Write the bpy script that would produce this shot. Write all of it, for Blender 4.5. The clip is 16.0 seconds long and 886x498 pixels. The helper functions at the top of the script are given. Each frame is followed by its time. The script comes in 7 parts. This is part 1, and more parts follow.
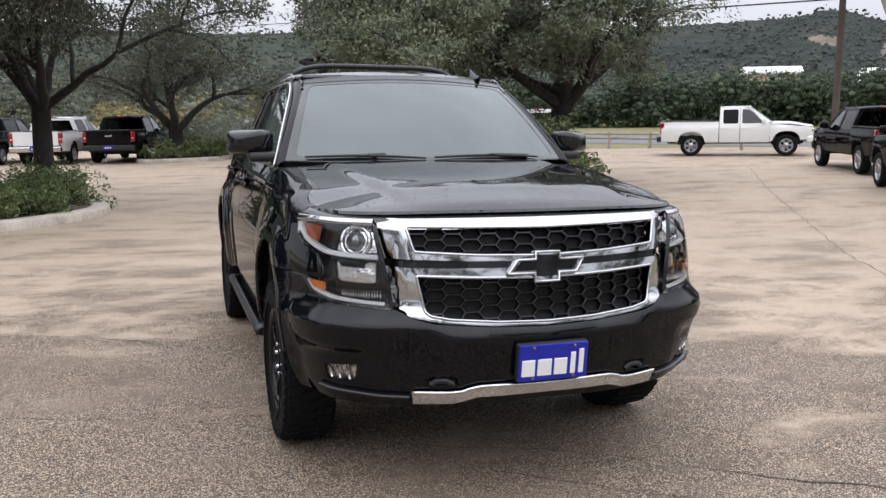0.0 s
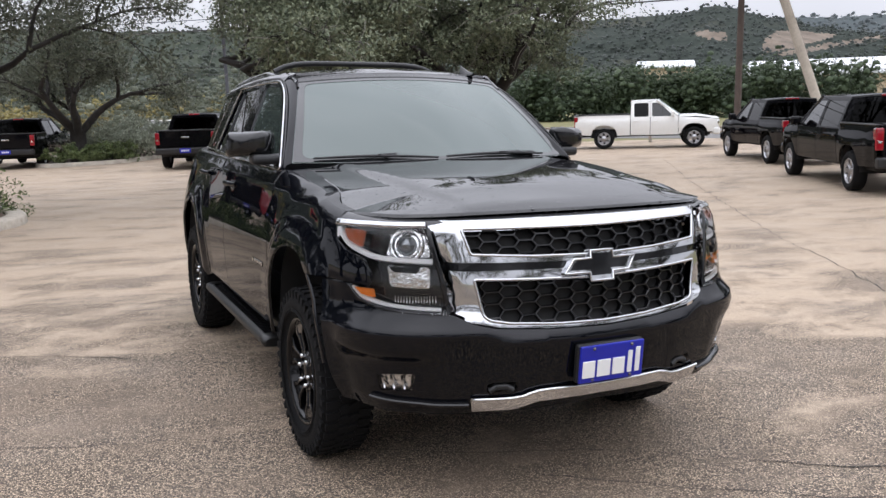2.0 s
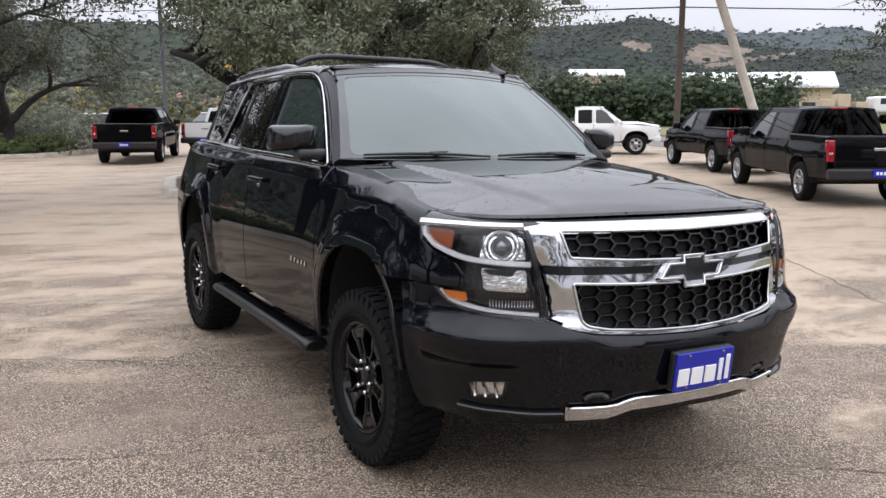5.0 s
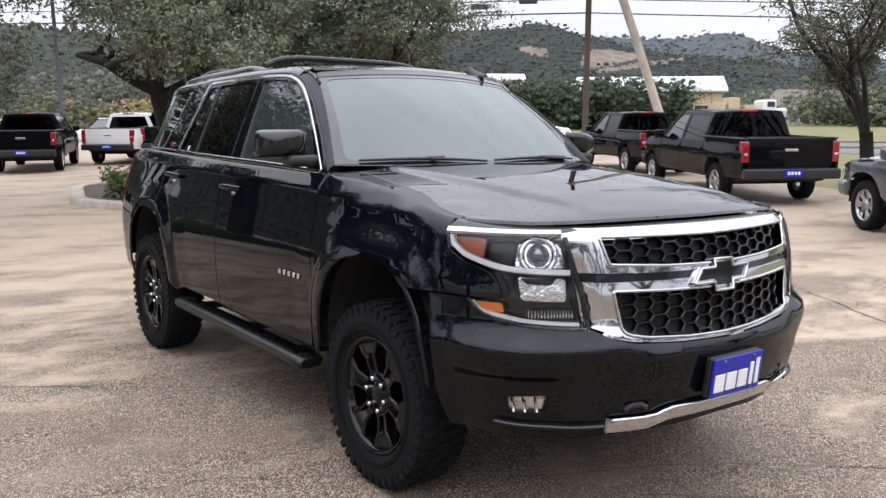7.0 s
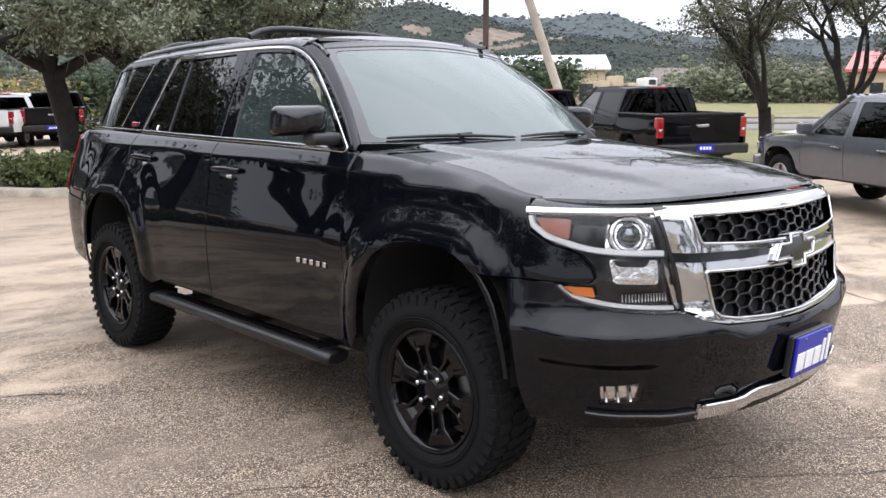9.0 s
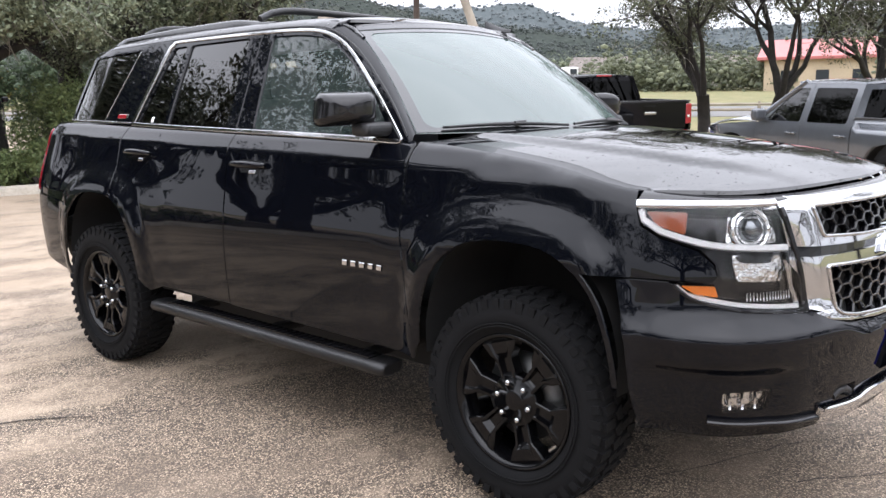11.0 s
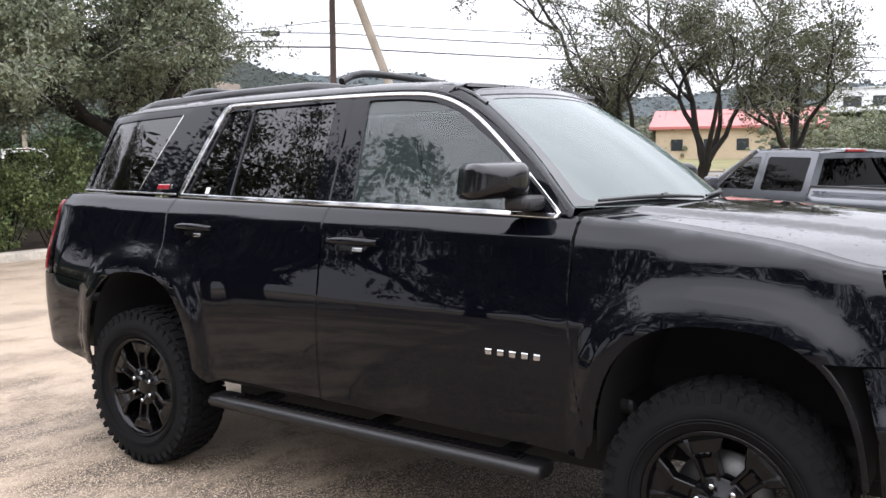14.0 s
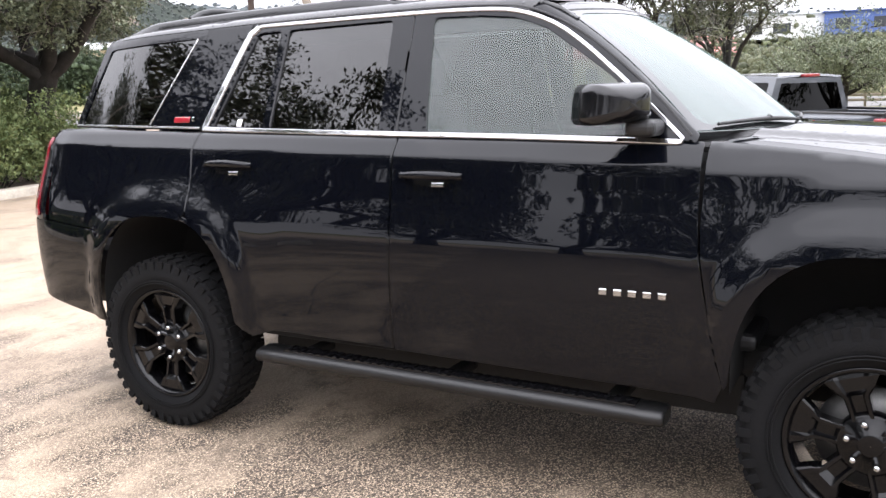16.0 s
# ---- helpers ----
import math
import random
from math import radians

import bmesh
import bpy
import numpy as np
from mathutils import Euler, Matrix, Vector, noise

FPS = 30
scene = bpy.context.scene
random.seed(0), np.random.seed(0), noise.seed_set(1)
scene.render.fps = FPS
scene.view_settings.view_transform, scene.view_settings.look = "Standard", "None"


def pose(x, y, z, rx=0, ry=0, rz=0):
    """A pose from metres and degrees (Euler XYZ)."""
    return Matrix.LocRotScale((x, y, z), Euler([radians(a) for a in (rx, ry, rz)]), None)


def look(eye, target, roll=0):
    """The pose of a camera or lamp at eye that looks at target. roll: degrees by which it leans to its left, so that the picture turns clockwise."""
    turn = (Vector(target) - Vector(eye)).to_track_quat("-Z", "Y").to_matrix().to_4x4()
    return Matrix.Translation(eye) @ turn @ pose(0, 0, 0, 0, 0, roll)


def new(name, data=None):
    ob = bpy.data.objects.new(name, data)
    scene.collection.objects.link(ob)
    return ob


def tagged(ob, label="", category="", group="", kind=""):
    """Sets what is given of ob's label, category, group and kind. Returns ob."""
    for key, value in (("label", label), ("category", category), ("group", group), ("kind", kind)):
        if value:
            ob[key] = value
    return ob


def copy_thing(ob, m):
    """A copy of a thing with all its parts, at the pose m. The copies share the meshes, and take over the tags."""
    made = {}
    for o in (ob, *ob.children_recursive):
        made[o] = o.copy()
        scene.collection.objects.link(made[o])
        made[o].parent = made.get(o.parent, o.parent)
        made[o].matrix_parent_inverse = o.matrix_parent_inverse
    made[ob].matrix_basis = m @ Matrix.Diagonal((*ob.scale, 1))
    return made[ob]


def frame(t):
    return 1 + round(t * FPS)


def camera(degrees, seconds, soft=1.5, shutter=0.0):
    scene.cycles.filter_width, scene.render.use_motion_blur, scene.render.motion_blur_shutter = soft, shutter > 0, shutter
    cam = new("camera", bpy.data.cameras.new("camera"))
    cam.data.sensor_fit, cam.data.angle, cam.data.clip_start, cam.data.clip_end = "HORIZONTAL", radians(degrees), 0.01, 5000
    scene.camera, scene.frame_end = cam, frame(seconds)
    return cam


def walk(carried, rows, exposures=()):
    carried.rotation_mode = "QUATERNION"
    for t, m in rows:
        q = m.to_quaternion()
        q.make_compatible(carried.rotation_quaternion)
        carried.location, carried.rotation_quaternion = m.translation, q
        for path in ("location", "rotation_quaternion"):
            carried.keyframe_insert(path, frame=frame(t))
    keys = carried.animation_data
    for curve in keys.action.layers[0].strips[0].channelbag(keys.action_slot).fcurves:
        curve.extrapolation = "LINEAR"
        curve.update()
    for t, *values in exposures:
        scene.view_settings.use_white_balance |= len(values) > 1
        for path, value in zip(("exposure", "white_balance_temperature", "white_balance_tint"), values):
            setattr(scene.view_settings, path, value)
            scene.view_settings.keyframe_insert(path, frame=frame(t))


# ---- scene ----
cam = camera(54.6, 16.0)
METRES, EYE, TILT, LEAN, TURN = 5.042, 1.524, -0.35, 0.0, -18.6
START = (-1.506, -4.162)
ROWS = [
    (0.0, 0.0, 0.0, 0.0, 0.04, -7.66, -0.28),
    (0.5, -0.0288, 0.0171, -0.0013, -0.2, -7.43, -1.0),
    (1.0, -0.0535, 0.0274, -0.0014, -1.21, -6.85, -1.16),
    (1.5, -0.0843, 0.0307, -0.0021, -3.14, -7.41, -0.05),
    (2.0, -0.1157, 0.0296, 0.0018, -6.47, -7.89, 0.71),
    (2.5, -0.1397, 0.0229, -0.0007, -7.85, -7.67, 0.12),
    (3.0, -0.1524, 0.026, -0.0025, -7.81, -7.75, -0.72),
    (3.5, -0.1693, 0.0396, -0.0015, -8.66, -7.13, -0.52),
    (4.0, -0.1883, 0.0519, -0.0018, -8.9, -6.88, -0.71),
    (4.5, -0.2131, 0.0653, -0.0023, -9.9, -7.46, -0.83),
    (7.0, -0.3198, 0.1324, -0.0041, -17.73, -7.37, -0.39),
    (7.5, -0.3482, 0.1518, -0.0047, -20.46, -8.12, -0.06),
    (8.0, -0.3884, 0.166, -0.0064, -23.02, -8.32, 0.71),
    (8.5, -0.408, 0.1914, -0.0088, -24.25, -8.94, 0.63),
    (9.0, -0.4266, 0.2267, -0.0081, -25.36, -8.7, 0.11),
    (11.5, -0.5227, 0.3607, -0.0104, -33.38, -10.27, 0.94),
    (12.0, -0.5488, 0.3927, -0.0097, -36.4, -11.04, 1.29),
    (12.5, -0.5817, 0.4226, -0.0096, -38.04, -10.71, 1.99),
    (13.0, -0.5984, 0.4463, -0.0059, -37.09, -7.14, 1.33),
    (13.5, -0.6059, 0.4754, -0.0031, -35.88, -4.58, 0.79),
    (14.0, -0.6202, 0.5022, -0.0044, -37.74, -5.06, 0.6),
    (14.5, -0.6502, 0.5372, -0.0045, -41.74, -6.97, 2.33),
    (15.0, -0.6627, 0.5704, -0.01, -43.95, -9.57, 2.04),
    (15.5, -0.6712, 0.6095, -0.0079, -44.98, -9.76, 2.01),
    (16.0, -0.6811, 0.6348, -0.0079, -43.68, -9.55, 1.52),
]
EXPOSURES = [(0, -0.64, 6290, 15), (4.5, -0.54, 6290, 15), (7, -0.38, 6290, 15), (9, -0.14, 6290, 15), (11.5, 0.16, 6290, 15), (12.5, 0.33, 6320, 15), (13, 0.24, 6340, 15), (13.5, 0.0, 6340, 15), (14.5, 0.08, 6400, 16), (15, 0.29, 6420, 16), (15.5, 0.40, 6440, 16), (16, 0.42, 6440, 16)]
walk(cam, [(t, pose(*START, EYE, TILT, LEAN, TURN) @ pose(METRES * x, METRES * y, METRES * z, 90 + pitch, roll, yaw)) for t, x, y, z, yaw, pitch, roll in ROWS], EXPOSURES)


# ---- light ----
world = bpy.data.worlds.new("overcast")
scene.world = world
world.use_nodes = True
wn = world.node_tree.nodes
wl = world.node_tree.links
sky = wn.new("ShaderNodeTexSky")
sky.sky_type = "NISHITA"
sky.sun_disc = False
sky.sun_elevation = radians(67)
sky.sun_rotation = radians(215)
sky.air_density, sky.dust_density, sky.ozone_density = 1.0, 4.0, 1.0
# an overcast deck: the blue is washed out to a pale grey with slow cloud bands
grey = wn.new("ShaderNodeHueSaturation")
grey.inputs["Saturation"].default_value = 0.10
wl.new(sky.outputs["Color"], grey.inputs["Color"])
coord = wn.new("ShaderNodeTexCoord")
cloud = wn.new("ShaderNodeTexNoise")
cloud.inputs["Scale"].default_value = 2.2
cloud.inputs["Detail"].default_value = 6
squash = wn.new("ShaderNodeMapping")
squash.inputs["Scale"].default_value = (1, 1, 3)
wl.new(coord.outputs["Generated"], squash.inputs["Vector"])
wl.new(squash.outputs["Vector"], cloud.inputs["Vector"])
band = wn.new("ShaderNodeMapRange")
band.inputs["From Min"].default_value, band.inputs["From Max"].default_value = 0.3, 0.7
band.inputs["To Min"].default_value, band.inputs["To Max"].default_value = 0.75, 1.15
wl.new(cloud.outputs["Fac"], band.inputs["Value"])
deck = wn.new("ShaderNodeMix")
deck.data_type, deck.blend_type = "RGBA", "MULTIPLY"
deck.inputs[0].default_value = 1.0
wl.new(grey.outputs["Color"], deck.inputs[6])
wl.new(band.outputs["Result"], deck.inputs[7])
height = wn.new("ShaderNodeSeparateXYZ")
wl.new(coord.outputs["Generated"], height.inputs["Vector"])
lift = wn.new("ShaderNodeMapRange")
lift.interpolation_type = "SMOOTHSTEP"
lift.inputs["From Min"].default_value, lift.inputs["From Max"].default_value = 0.02, 0.8
wl.new(height.outputs["Z"], lift.inputs["Value"])
pale = wn.new("ShaderNodeMix")
pale.data_type = "RGBA"
pale.inputs[6].default_value, pale.inputs[7].default_value = (11.1, 11.5, 12.1, 1), (30.0, 31.0, 32.4, 1)
wl.new(lift.outputs["Result"], pale.inputs[0])
veil = wn.new("ShaderNodeMix")
veil.data_type, veil.blend_type = "RGBA", "MULTIPLY"
veil.inputs[0].default_value = 0.6
wl.new(pale.outputs[2], veil.inputs[6])
wl.new(band.outputs["Result"], veil.inputs[7])
even = wn.new("ShaderNodeMix")
even.data_type = "RGBA"
even.inputs[0].default_value = 0.85
wl.new(deck.outputs[2], even.inputs[6])
wl.new(veil.outputs[2], even.inputs[7])
wl.new(even.outputs[2], wn["Background"].inputs["Color"])
wn["Background"].inputs["Strength"].default_value = 0.13
sun = new("sun", bpy.data.lights.new("sun", "SUN"))
sun.data.energy, sun.data.angle, sun.data.color = 0.62, radians(95), (1.0, 0.98, 0.95)
sun.matrix_world = look((-9, -14, 40), (0, 0, 0))


# ---- materials ----
def material(name, colour, rough=0.5, metal=0.0, vary=0.0, scale=8.0, bump=0.0, bump_scale=60.0, coat=0.0, second=None, spec=0.5, dirt=0.0):
    """A surface with colour variation at two scales and fine relief."""
    m = bpy.data.materials.new(name)
    m.use_nodes = True
    n, l = m.node_tree.nodes, m.node_tree.links
    b = n["Principled BSDF"]
    b.inputs["Base Color"].default_value = (*colour, 1)
    b.inputs["Roughness"].default_value = rough
    b.inputs["Metallic"].default_value = metal
    b.inputs["Specular IOR Level"].default_value = spec
    b.inputs["Coat Weight"].default_value = coat
    b.inputs["Coat Roughness"].default_value = 0.02
    tc = n.new("ShaderNodeTexCoord")
    if vary or second:
        big, fine = n.new("ShaderNodeTexNoise"), n.new("ShaderNodeTexNoise")
        big.inputs["Scale"].default_value, fine.inputs["Scale"].default_value = scale, scale * 9
        big.inputs["Detail"].default_value = fine.inputs["Detail"].default_value = 5
        add = n.new("ShaderNodeMath")
        add.operation = "MULTIPLY_ADD"
        add.inputs[1].default_value = 0.35
        half = n.new("ShaderNodeMath")
        half.operation = "MULTIPLY"
        half.inputs[1].default_value = 0.65
        ramp = n.new("ShaderNodeMapRange")
        ramp.inputs["From Min"].default_value, ramp.inputs["From Max"].default_value = 0.33, 0.67
        mix = n.new("ShaderNodeMix")
        mix.data_type = "RGBA"
        other = second or tuple(c * (1 - vary) for c in colour)
        first = colour if second else tuple(min(1, c * (1 + vary)) for c in colour)
        mix.inputs[6].default_value, mix.inputs[7].default_value = (*other, 1), (*first, 1)
        l.new(tc.outputs["Object"], big.inputs["Vector"])
        l.new(tc.outputs["Object"], fine.inputs["Vector"])
        l.new(big.outputs["Fac"], half.inputs[0])
        l.new(fine.outputs["Fac"], add.inputs[0])
        l.new(half.outputs[0], add.inputs[2])
        l.new(add.outputs[0], ramp.inputs["Value"])
        l.new(ramp.outputs[0], mix.inputs[0])
        l.new(mix.outputs[2], b.inputs["Base Color"])
        if dirt:
            rr = n.new("ShaderNodeMapRange")
            rr.inputs["To Min"].default_value, rr.inputs["To Max"].default_value = rough, rough + dirt
            l.new(add.outputs[0], rr.inputs["Value"])
            l.new(rr.outputs[0], b.inputs["Roughness"])
    if bump:
        tex, bp = n.new("ShaderNodeTexNoise"), n.new("ShaderNodeBump")
        tex.inputs["Scale"].default_value, tex.inputs["Detail"].default_value = bump_scale, 4
        bp.inputs["Strength"].default_value, bp.inputs["Distance"].default_value = bump, 0.01
        l.new(tc.outputs["Object"], tex.inputs["Vector"])
        l.new(tex.outputs["Fac"], bp.inputs["Height"])
        l.new(bp.outputs["Normal"], b.inputs["Normal"])
    return m


def clear(name, tint, gloss=1.0, ior=1.45, film_share=0.0, film=(0.50, 0.70, 0.66)):
    """Thin glass: lets light through with a tint, and mirrors at grazing angles."""
    m = bpy.data.materials.new(name)
    m.use_nodes = True
    n, l = m.node_tree.nodes, m.node_tree.links
    n.remove(n["Principled BSDF"])
    see, shine, mix, fr = n.new("ShaderNodeBsdfTransparent"), n.new("ShaderNodeBsdfGlossy"), n.new("ShaderNodeMixShader"), n.new("ShaderNodeFresnel")
    see.inputs["Color"].default_value = (*tint, 1)
    shine.inputs["Roughness"].default_value = 0.01
    shine.inputs["Color"].default_value = (gloss, gloss, gloss, 1)
    fr.inputs["IOR"].default_value = ior
    l.new(fr.outputs[0], mix.inputs[0])
    l.new(see.outputs[0], mix.inputs[1])
    l.new(shine.outputs[0], mix.inputs[2])
    last = mix.outputs[0]
    if film_share:
        # extra brightness for the glass, put in as a thin pale diffuse film
        soft, film_mix = n.new("ShaderNodeBsdfDiffuse"), n.new("ShaderNodeMixShader")
        soft.inputs["Color"].default_value = (*film, 1)
        film_mix.inputs[0].default_value = film_share
        l.new(last, film_mix.inputs[1])
        l.new(soft.outputs[0], film_mix.inputs[2])
        last = film_mix.outputs[0]
    l.new(last, n["Material Output"].inputs["Surface"])
    return m


def wet(m):
    """Adds beads of rain to the clear coat."""
    n, l = m.node_tree.nodes, m.node_tree.links
    tc = n.new("ShaderNodeTexCoord")
    heights = []
    for s, size in ((30.0, 0.20), (80.0, 0.22)):
        v = n.new("ShaderNodeTexVoronoi")
        v.inputs["Scale"].default_value = s
        l.new(tc.outputs["Object"], v.inputs["Vector"])
        r = n.new("ShaderNodeMapRange")
        r.inputs["From Min"].default_value, r.inputs["From Max"].default_value = size, 0.0
        l.new(v.outputs["Distance"], r.inputs["Value"])
        sep = n.new("ShaderNodeSeparateColor")
        l.new(v.outputs["Color"], sep.inputs["Color"])
        g = n.new("ShaderNodeMath")
        g.operation = "GREATER_THAN"
        g.inputs[1].default_value = 0.72
        l.new(sep.outputs["Red"], g.inputs[0])
        k = n.new("ShaderNodeMath")
        k.operation = "MULTIPLY"
        l.new(r.outputs[0], k.inputs[0])
        l.new(g.outputs[0], k.inputs[1])
        heights.append(k.outputs[0])
    add = n.new("ShaderNodeMath")
    l.new(heights[0], add.inputs[0])
    l.new(heights[1], add.inputs[1])
    b = n.new("ShaderNodeBump")
    b.inputs["Strength"].default_value, b.inputs["Distance"].default_value = 0.9, 0.004
    l.new(add.outputs[0], b.inputs["Height"])
    l.new(b.outputs["Normal"], n["Principled BSDF"].inputs["Coat Normal"])
    return m


PAINT = material("black_paint", (0.0022, 0.0027, 0.0046), 0.3, coat=0.66, spec=0.0)
GLOSS_BLACK = material("gloss_black_plastic", (0.005, 0.005, 0.006), 0.12)
TRIM = material("black_plastic", (0.012, 0.012, 0.013), 0.45, bump=0.15, bump_scale=400)
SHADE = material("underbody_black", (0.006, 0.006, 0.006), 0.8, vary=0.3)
CHROME = material("chrome", (0.56, 0.565, 0.58), 0.06, 1.0)
SATIN = material("satin_silver", (0.66, 0.66, 0.67), 0.17, 1.0, vary=0.08, scale=5)
RUBBER = material("tyre_rubber", (0.0045, 0.0046, 0.0052), 0.85, vary=0.25, scale=6, bump=0.2, bump_scale=120, spec=0.22)
RIM_BLACK = material("gloss_black_rim", (0.0025, 0.0025, 0.003), 0.10, spec=0.3)
STEEL = material("brake_steel", (0.16, 0.158, 0.155), 0.5, 1.0, vary=0.2, scale=20)
ALLOY = material("alloy_rim", (0.42, 0.42, 0.44), 0.3, 1.0, vary=0.1)
AMBER = material("amber_lens", (0.75, 0.2, 0.02), 0.12, coat=0.6)
DULL_AMBER = material("dim_amber_lens", (0.30, 0.075, 0.03), 0.15, coat=0.6)
RED = material("red_lens", (0.26, 0.008, 0.016), 0.12, coat=0.8)
SEAT = material("grey_cloth_seat", (0.05, 0.05, 0.055), 0.85, vary=0.2, scale=20)
LIGHT_SEAT = material("pale_headliner", (0.35, 0.35, 0.34), 0.9, vary=0.05)
BLUE = material("blue_plate", (0.010, 0.017, 0.33), 0.3, vary=0.06)
WHITE = material("white_plastic", (0.8, 0.8, 0.8), 0.4, vary=0.03)
WET_PAINT = wet(material("rain_beaded_black_paint", (0.003, 0.003, 0.0045), 0.3, coat=0.95, spec=0.0))
GLASS_DARK = clear("privacy_glass", (0.03, 0.03, 0.035), 1.0, 1.62)
GLASS_BLACK = clear("black_truck_glass", (0.012, 0.012, 0.014), 1.0, 1.25)
GLASS_TINT = clear("tinted_glass", (0.34, 0.40, 0.385), 1.0, 1.62, 0.040)
GLASS_FRONT = clear("windscreen_glass", (0.028, 0.034, 0.033), 0.86, 2.0, 0.095, (0.44, 0.66, 0.60))
SCREEN_BLACK = material("black_glass_border", (0.012, 0.013, 0.014), 0.03, spec=1.0)
BOARD = material("matt_black_steel", (0.006, 0.006, 0.0065), 0.4, bump=0.1, bump_scale=300)
WET_PAINT.node_tree.nodes["Principled BSDF"].inputs["Coat IOR"].default_value = 1.65
GLASS_LAMP = clear("clear_lamp_lens", (0.92, 0.92, 0.92), 1.0, 1.4)
PROJECTOR = material("projector_glass", (0.20, 0.21, 0.22), 0.05, 0.9)
LAMP_MIRROR = material("lamp_reflector", (0.8, 0.8, 0.8), 0.10, 1.0, bump=0.9, bump_scale=24)


# ---- building tools ----
from mathutils import geometry


def empty(name, label, category, m=None, group="", kind=""):
    ob = new(name)
    ob.matrix_world = m or Matrix()
    return tagged(ob, label, category, group, kind)


def part(name, bm, mat, parent=None, label="", smooth_faces=None):
    """Link a bmesh as one mesh object under its thing."""
    me = bpy.data.meshes.new(name)
    if smooth_faces is not None:
        for f in bm.faces:
            f.smooth = smooth_faces
    bm.to_mesh(me)
    bm.free()
    me.materials.append(mat)
    ob = new(name, me)
    if parent is not None:
        ob.parent = parent
    if label:
        ob["label"] = label
    return ob


def box(bm, size, centre, m=None, bevel=0.0, seg=2):
    """A bevelled block added to bm."""
    v = bmesh.ops.create_cube(bm, size=1, matrix=(m or Matrix()) @ Matrix.Translation(centre) @ Matrix.Diagonal((*size, 1)))["verts"]
    if bevel:
        e = {e for x in v for e in x.link_edges}
        bmesh.ops.bevel(bm, geom=list(e), offset=bevel, segments=seg, affect="EDGES", profile=0.5)
    return bm


def lathe(bm, profile, n=48, m=None):
    """Turn a profile of (radius, x) about the x axis."""
    m = m or Matrix()
    rings = []
    for r, x in profile:
        rings.append([bm.verts.new(m @ Vector((x, r * math.cos(2 * math.pi * k / n), r * math.sin(2 * math.pi * k / n)))) for k in range(n)])
    for a, b in zip(rings, rings[1:]):
        for k in range(n):
            f = bm.faces.new((a[k], a[(k + 1) % n], b[(k + 1) % n], b[k]))
            f.smooth = True
    return bm


def tube(bm, points, radius, n=8, taper=None, cap=True):
    """A round bar along points; radius may be one number or one for each point."""
    points = [Vector(p) for p in points]
    radii = radius if isinstance(radius, (list, tuple)) else [radius] * len(points)
    rings, side = [], None
    for k, p in enumerate(points):
        t = (points[min(k + 1, len(points) - 1)] - points[max(k - 1, 0)]).normalized()
        if side is None:
            side = t.cross((0, 0, 1)) if abs(t.z) < 0.95 else t.cross((1, 0, 0))
        side = (side - t * side.dot(t)).normalized()
        up = t.cross(side)
        rings.append([bm.verts.new(p + (side * math.cos(2 * math.pi * j / n) + up * math.sin(2 * math.pi * j / n)) * radii[k]) for j in range(n)])
    for a, b in zip(rings, rings[1:]):
        for j in range(n):
            f = bm.faces.new((a[j], a[(j + 1) % n], b[(j + 1) % n], b[j]))
            f.smooth = True
    if cap:
        bm.faces.new(rings[0])
        bm.faces.new(rings[-1][::-1])
    return bm


def inside(poly, x, y):
    hit = False
    for k in range(len(poly)):
        (x1, y1), (x2, y2) = poly[k - 1], poly[k]
        if (y1 > y) != (y2 > y) and x < (x2 - x1) * (y - y1) / (y2 - y1) + x1:
            hit = not hit
    return hit


def dense(poly, step):
    out = []
    for k in range(len(poly)):
        (x1, y1), (x2, y2) = poly[k], poly[(k + 1) % len(poly)]
        n = max(1, int(math.hypot(x2 - x1, y2 - y1) / step))
        out += [(x1 + (x2 - x1) * j / n, y1 + (y2 - y1) * j / n) for j in range(n)]
    return out


def rounded(poly, r, n=5):
    """The outline with its corners rounded."""
    out = []
    for k in range(len(poly)):
        a, b, c = Vector(poly[k - 1]), Vector(poly[k]), Vector(poly[(k + 1) % len(poly)])
        la, lc = (a - b).length, (c - b).length
        q = min(r, la * 0.45, lc * 0.45)
        p0, p1 = b + (a - b) * (q / la), b + (c - b) * (q / lc)
        for j in range(n + 1):
            f = j / n
            out.append(tuple(p0 * (1 - f) ** 2 + b * 2 * f * (1 - f) + p1 * f * f))
    return out


def surface_normal(surf, u, v):
    e = 0.004
    a = Vector(surf(u + e, v)) - Vector(surf(u - e, v))
    b = Vector(surf(u, v + e)) - Vector(surf(u, v - e))
    n = a.cross(b)
    return n.normalized() if n.length > 1e-12 else Vector((0, 0, 1))


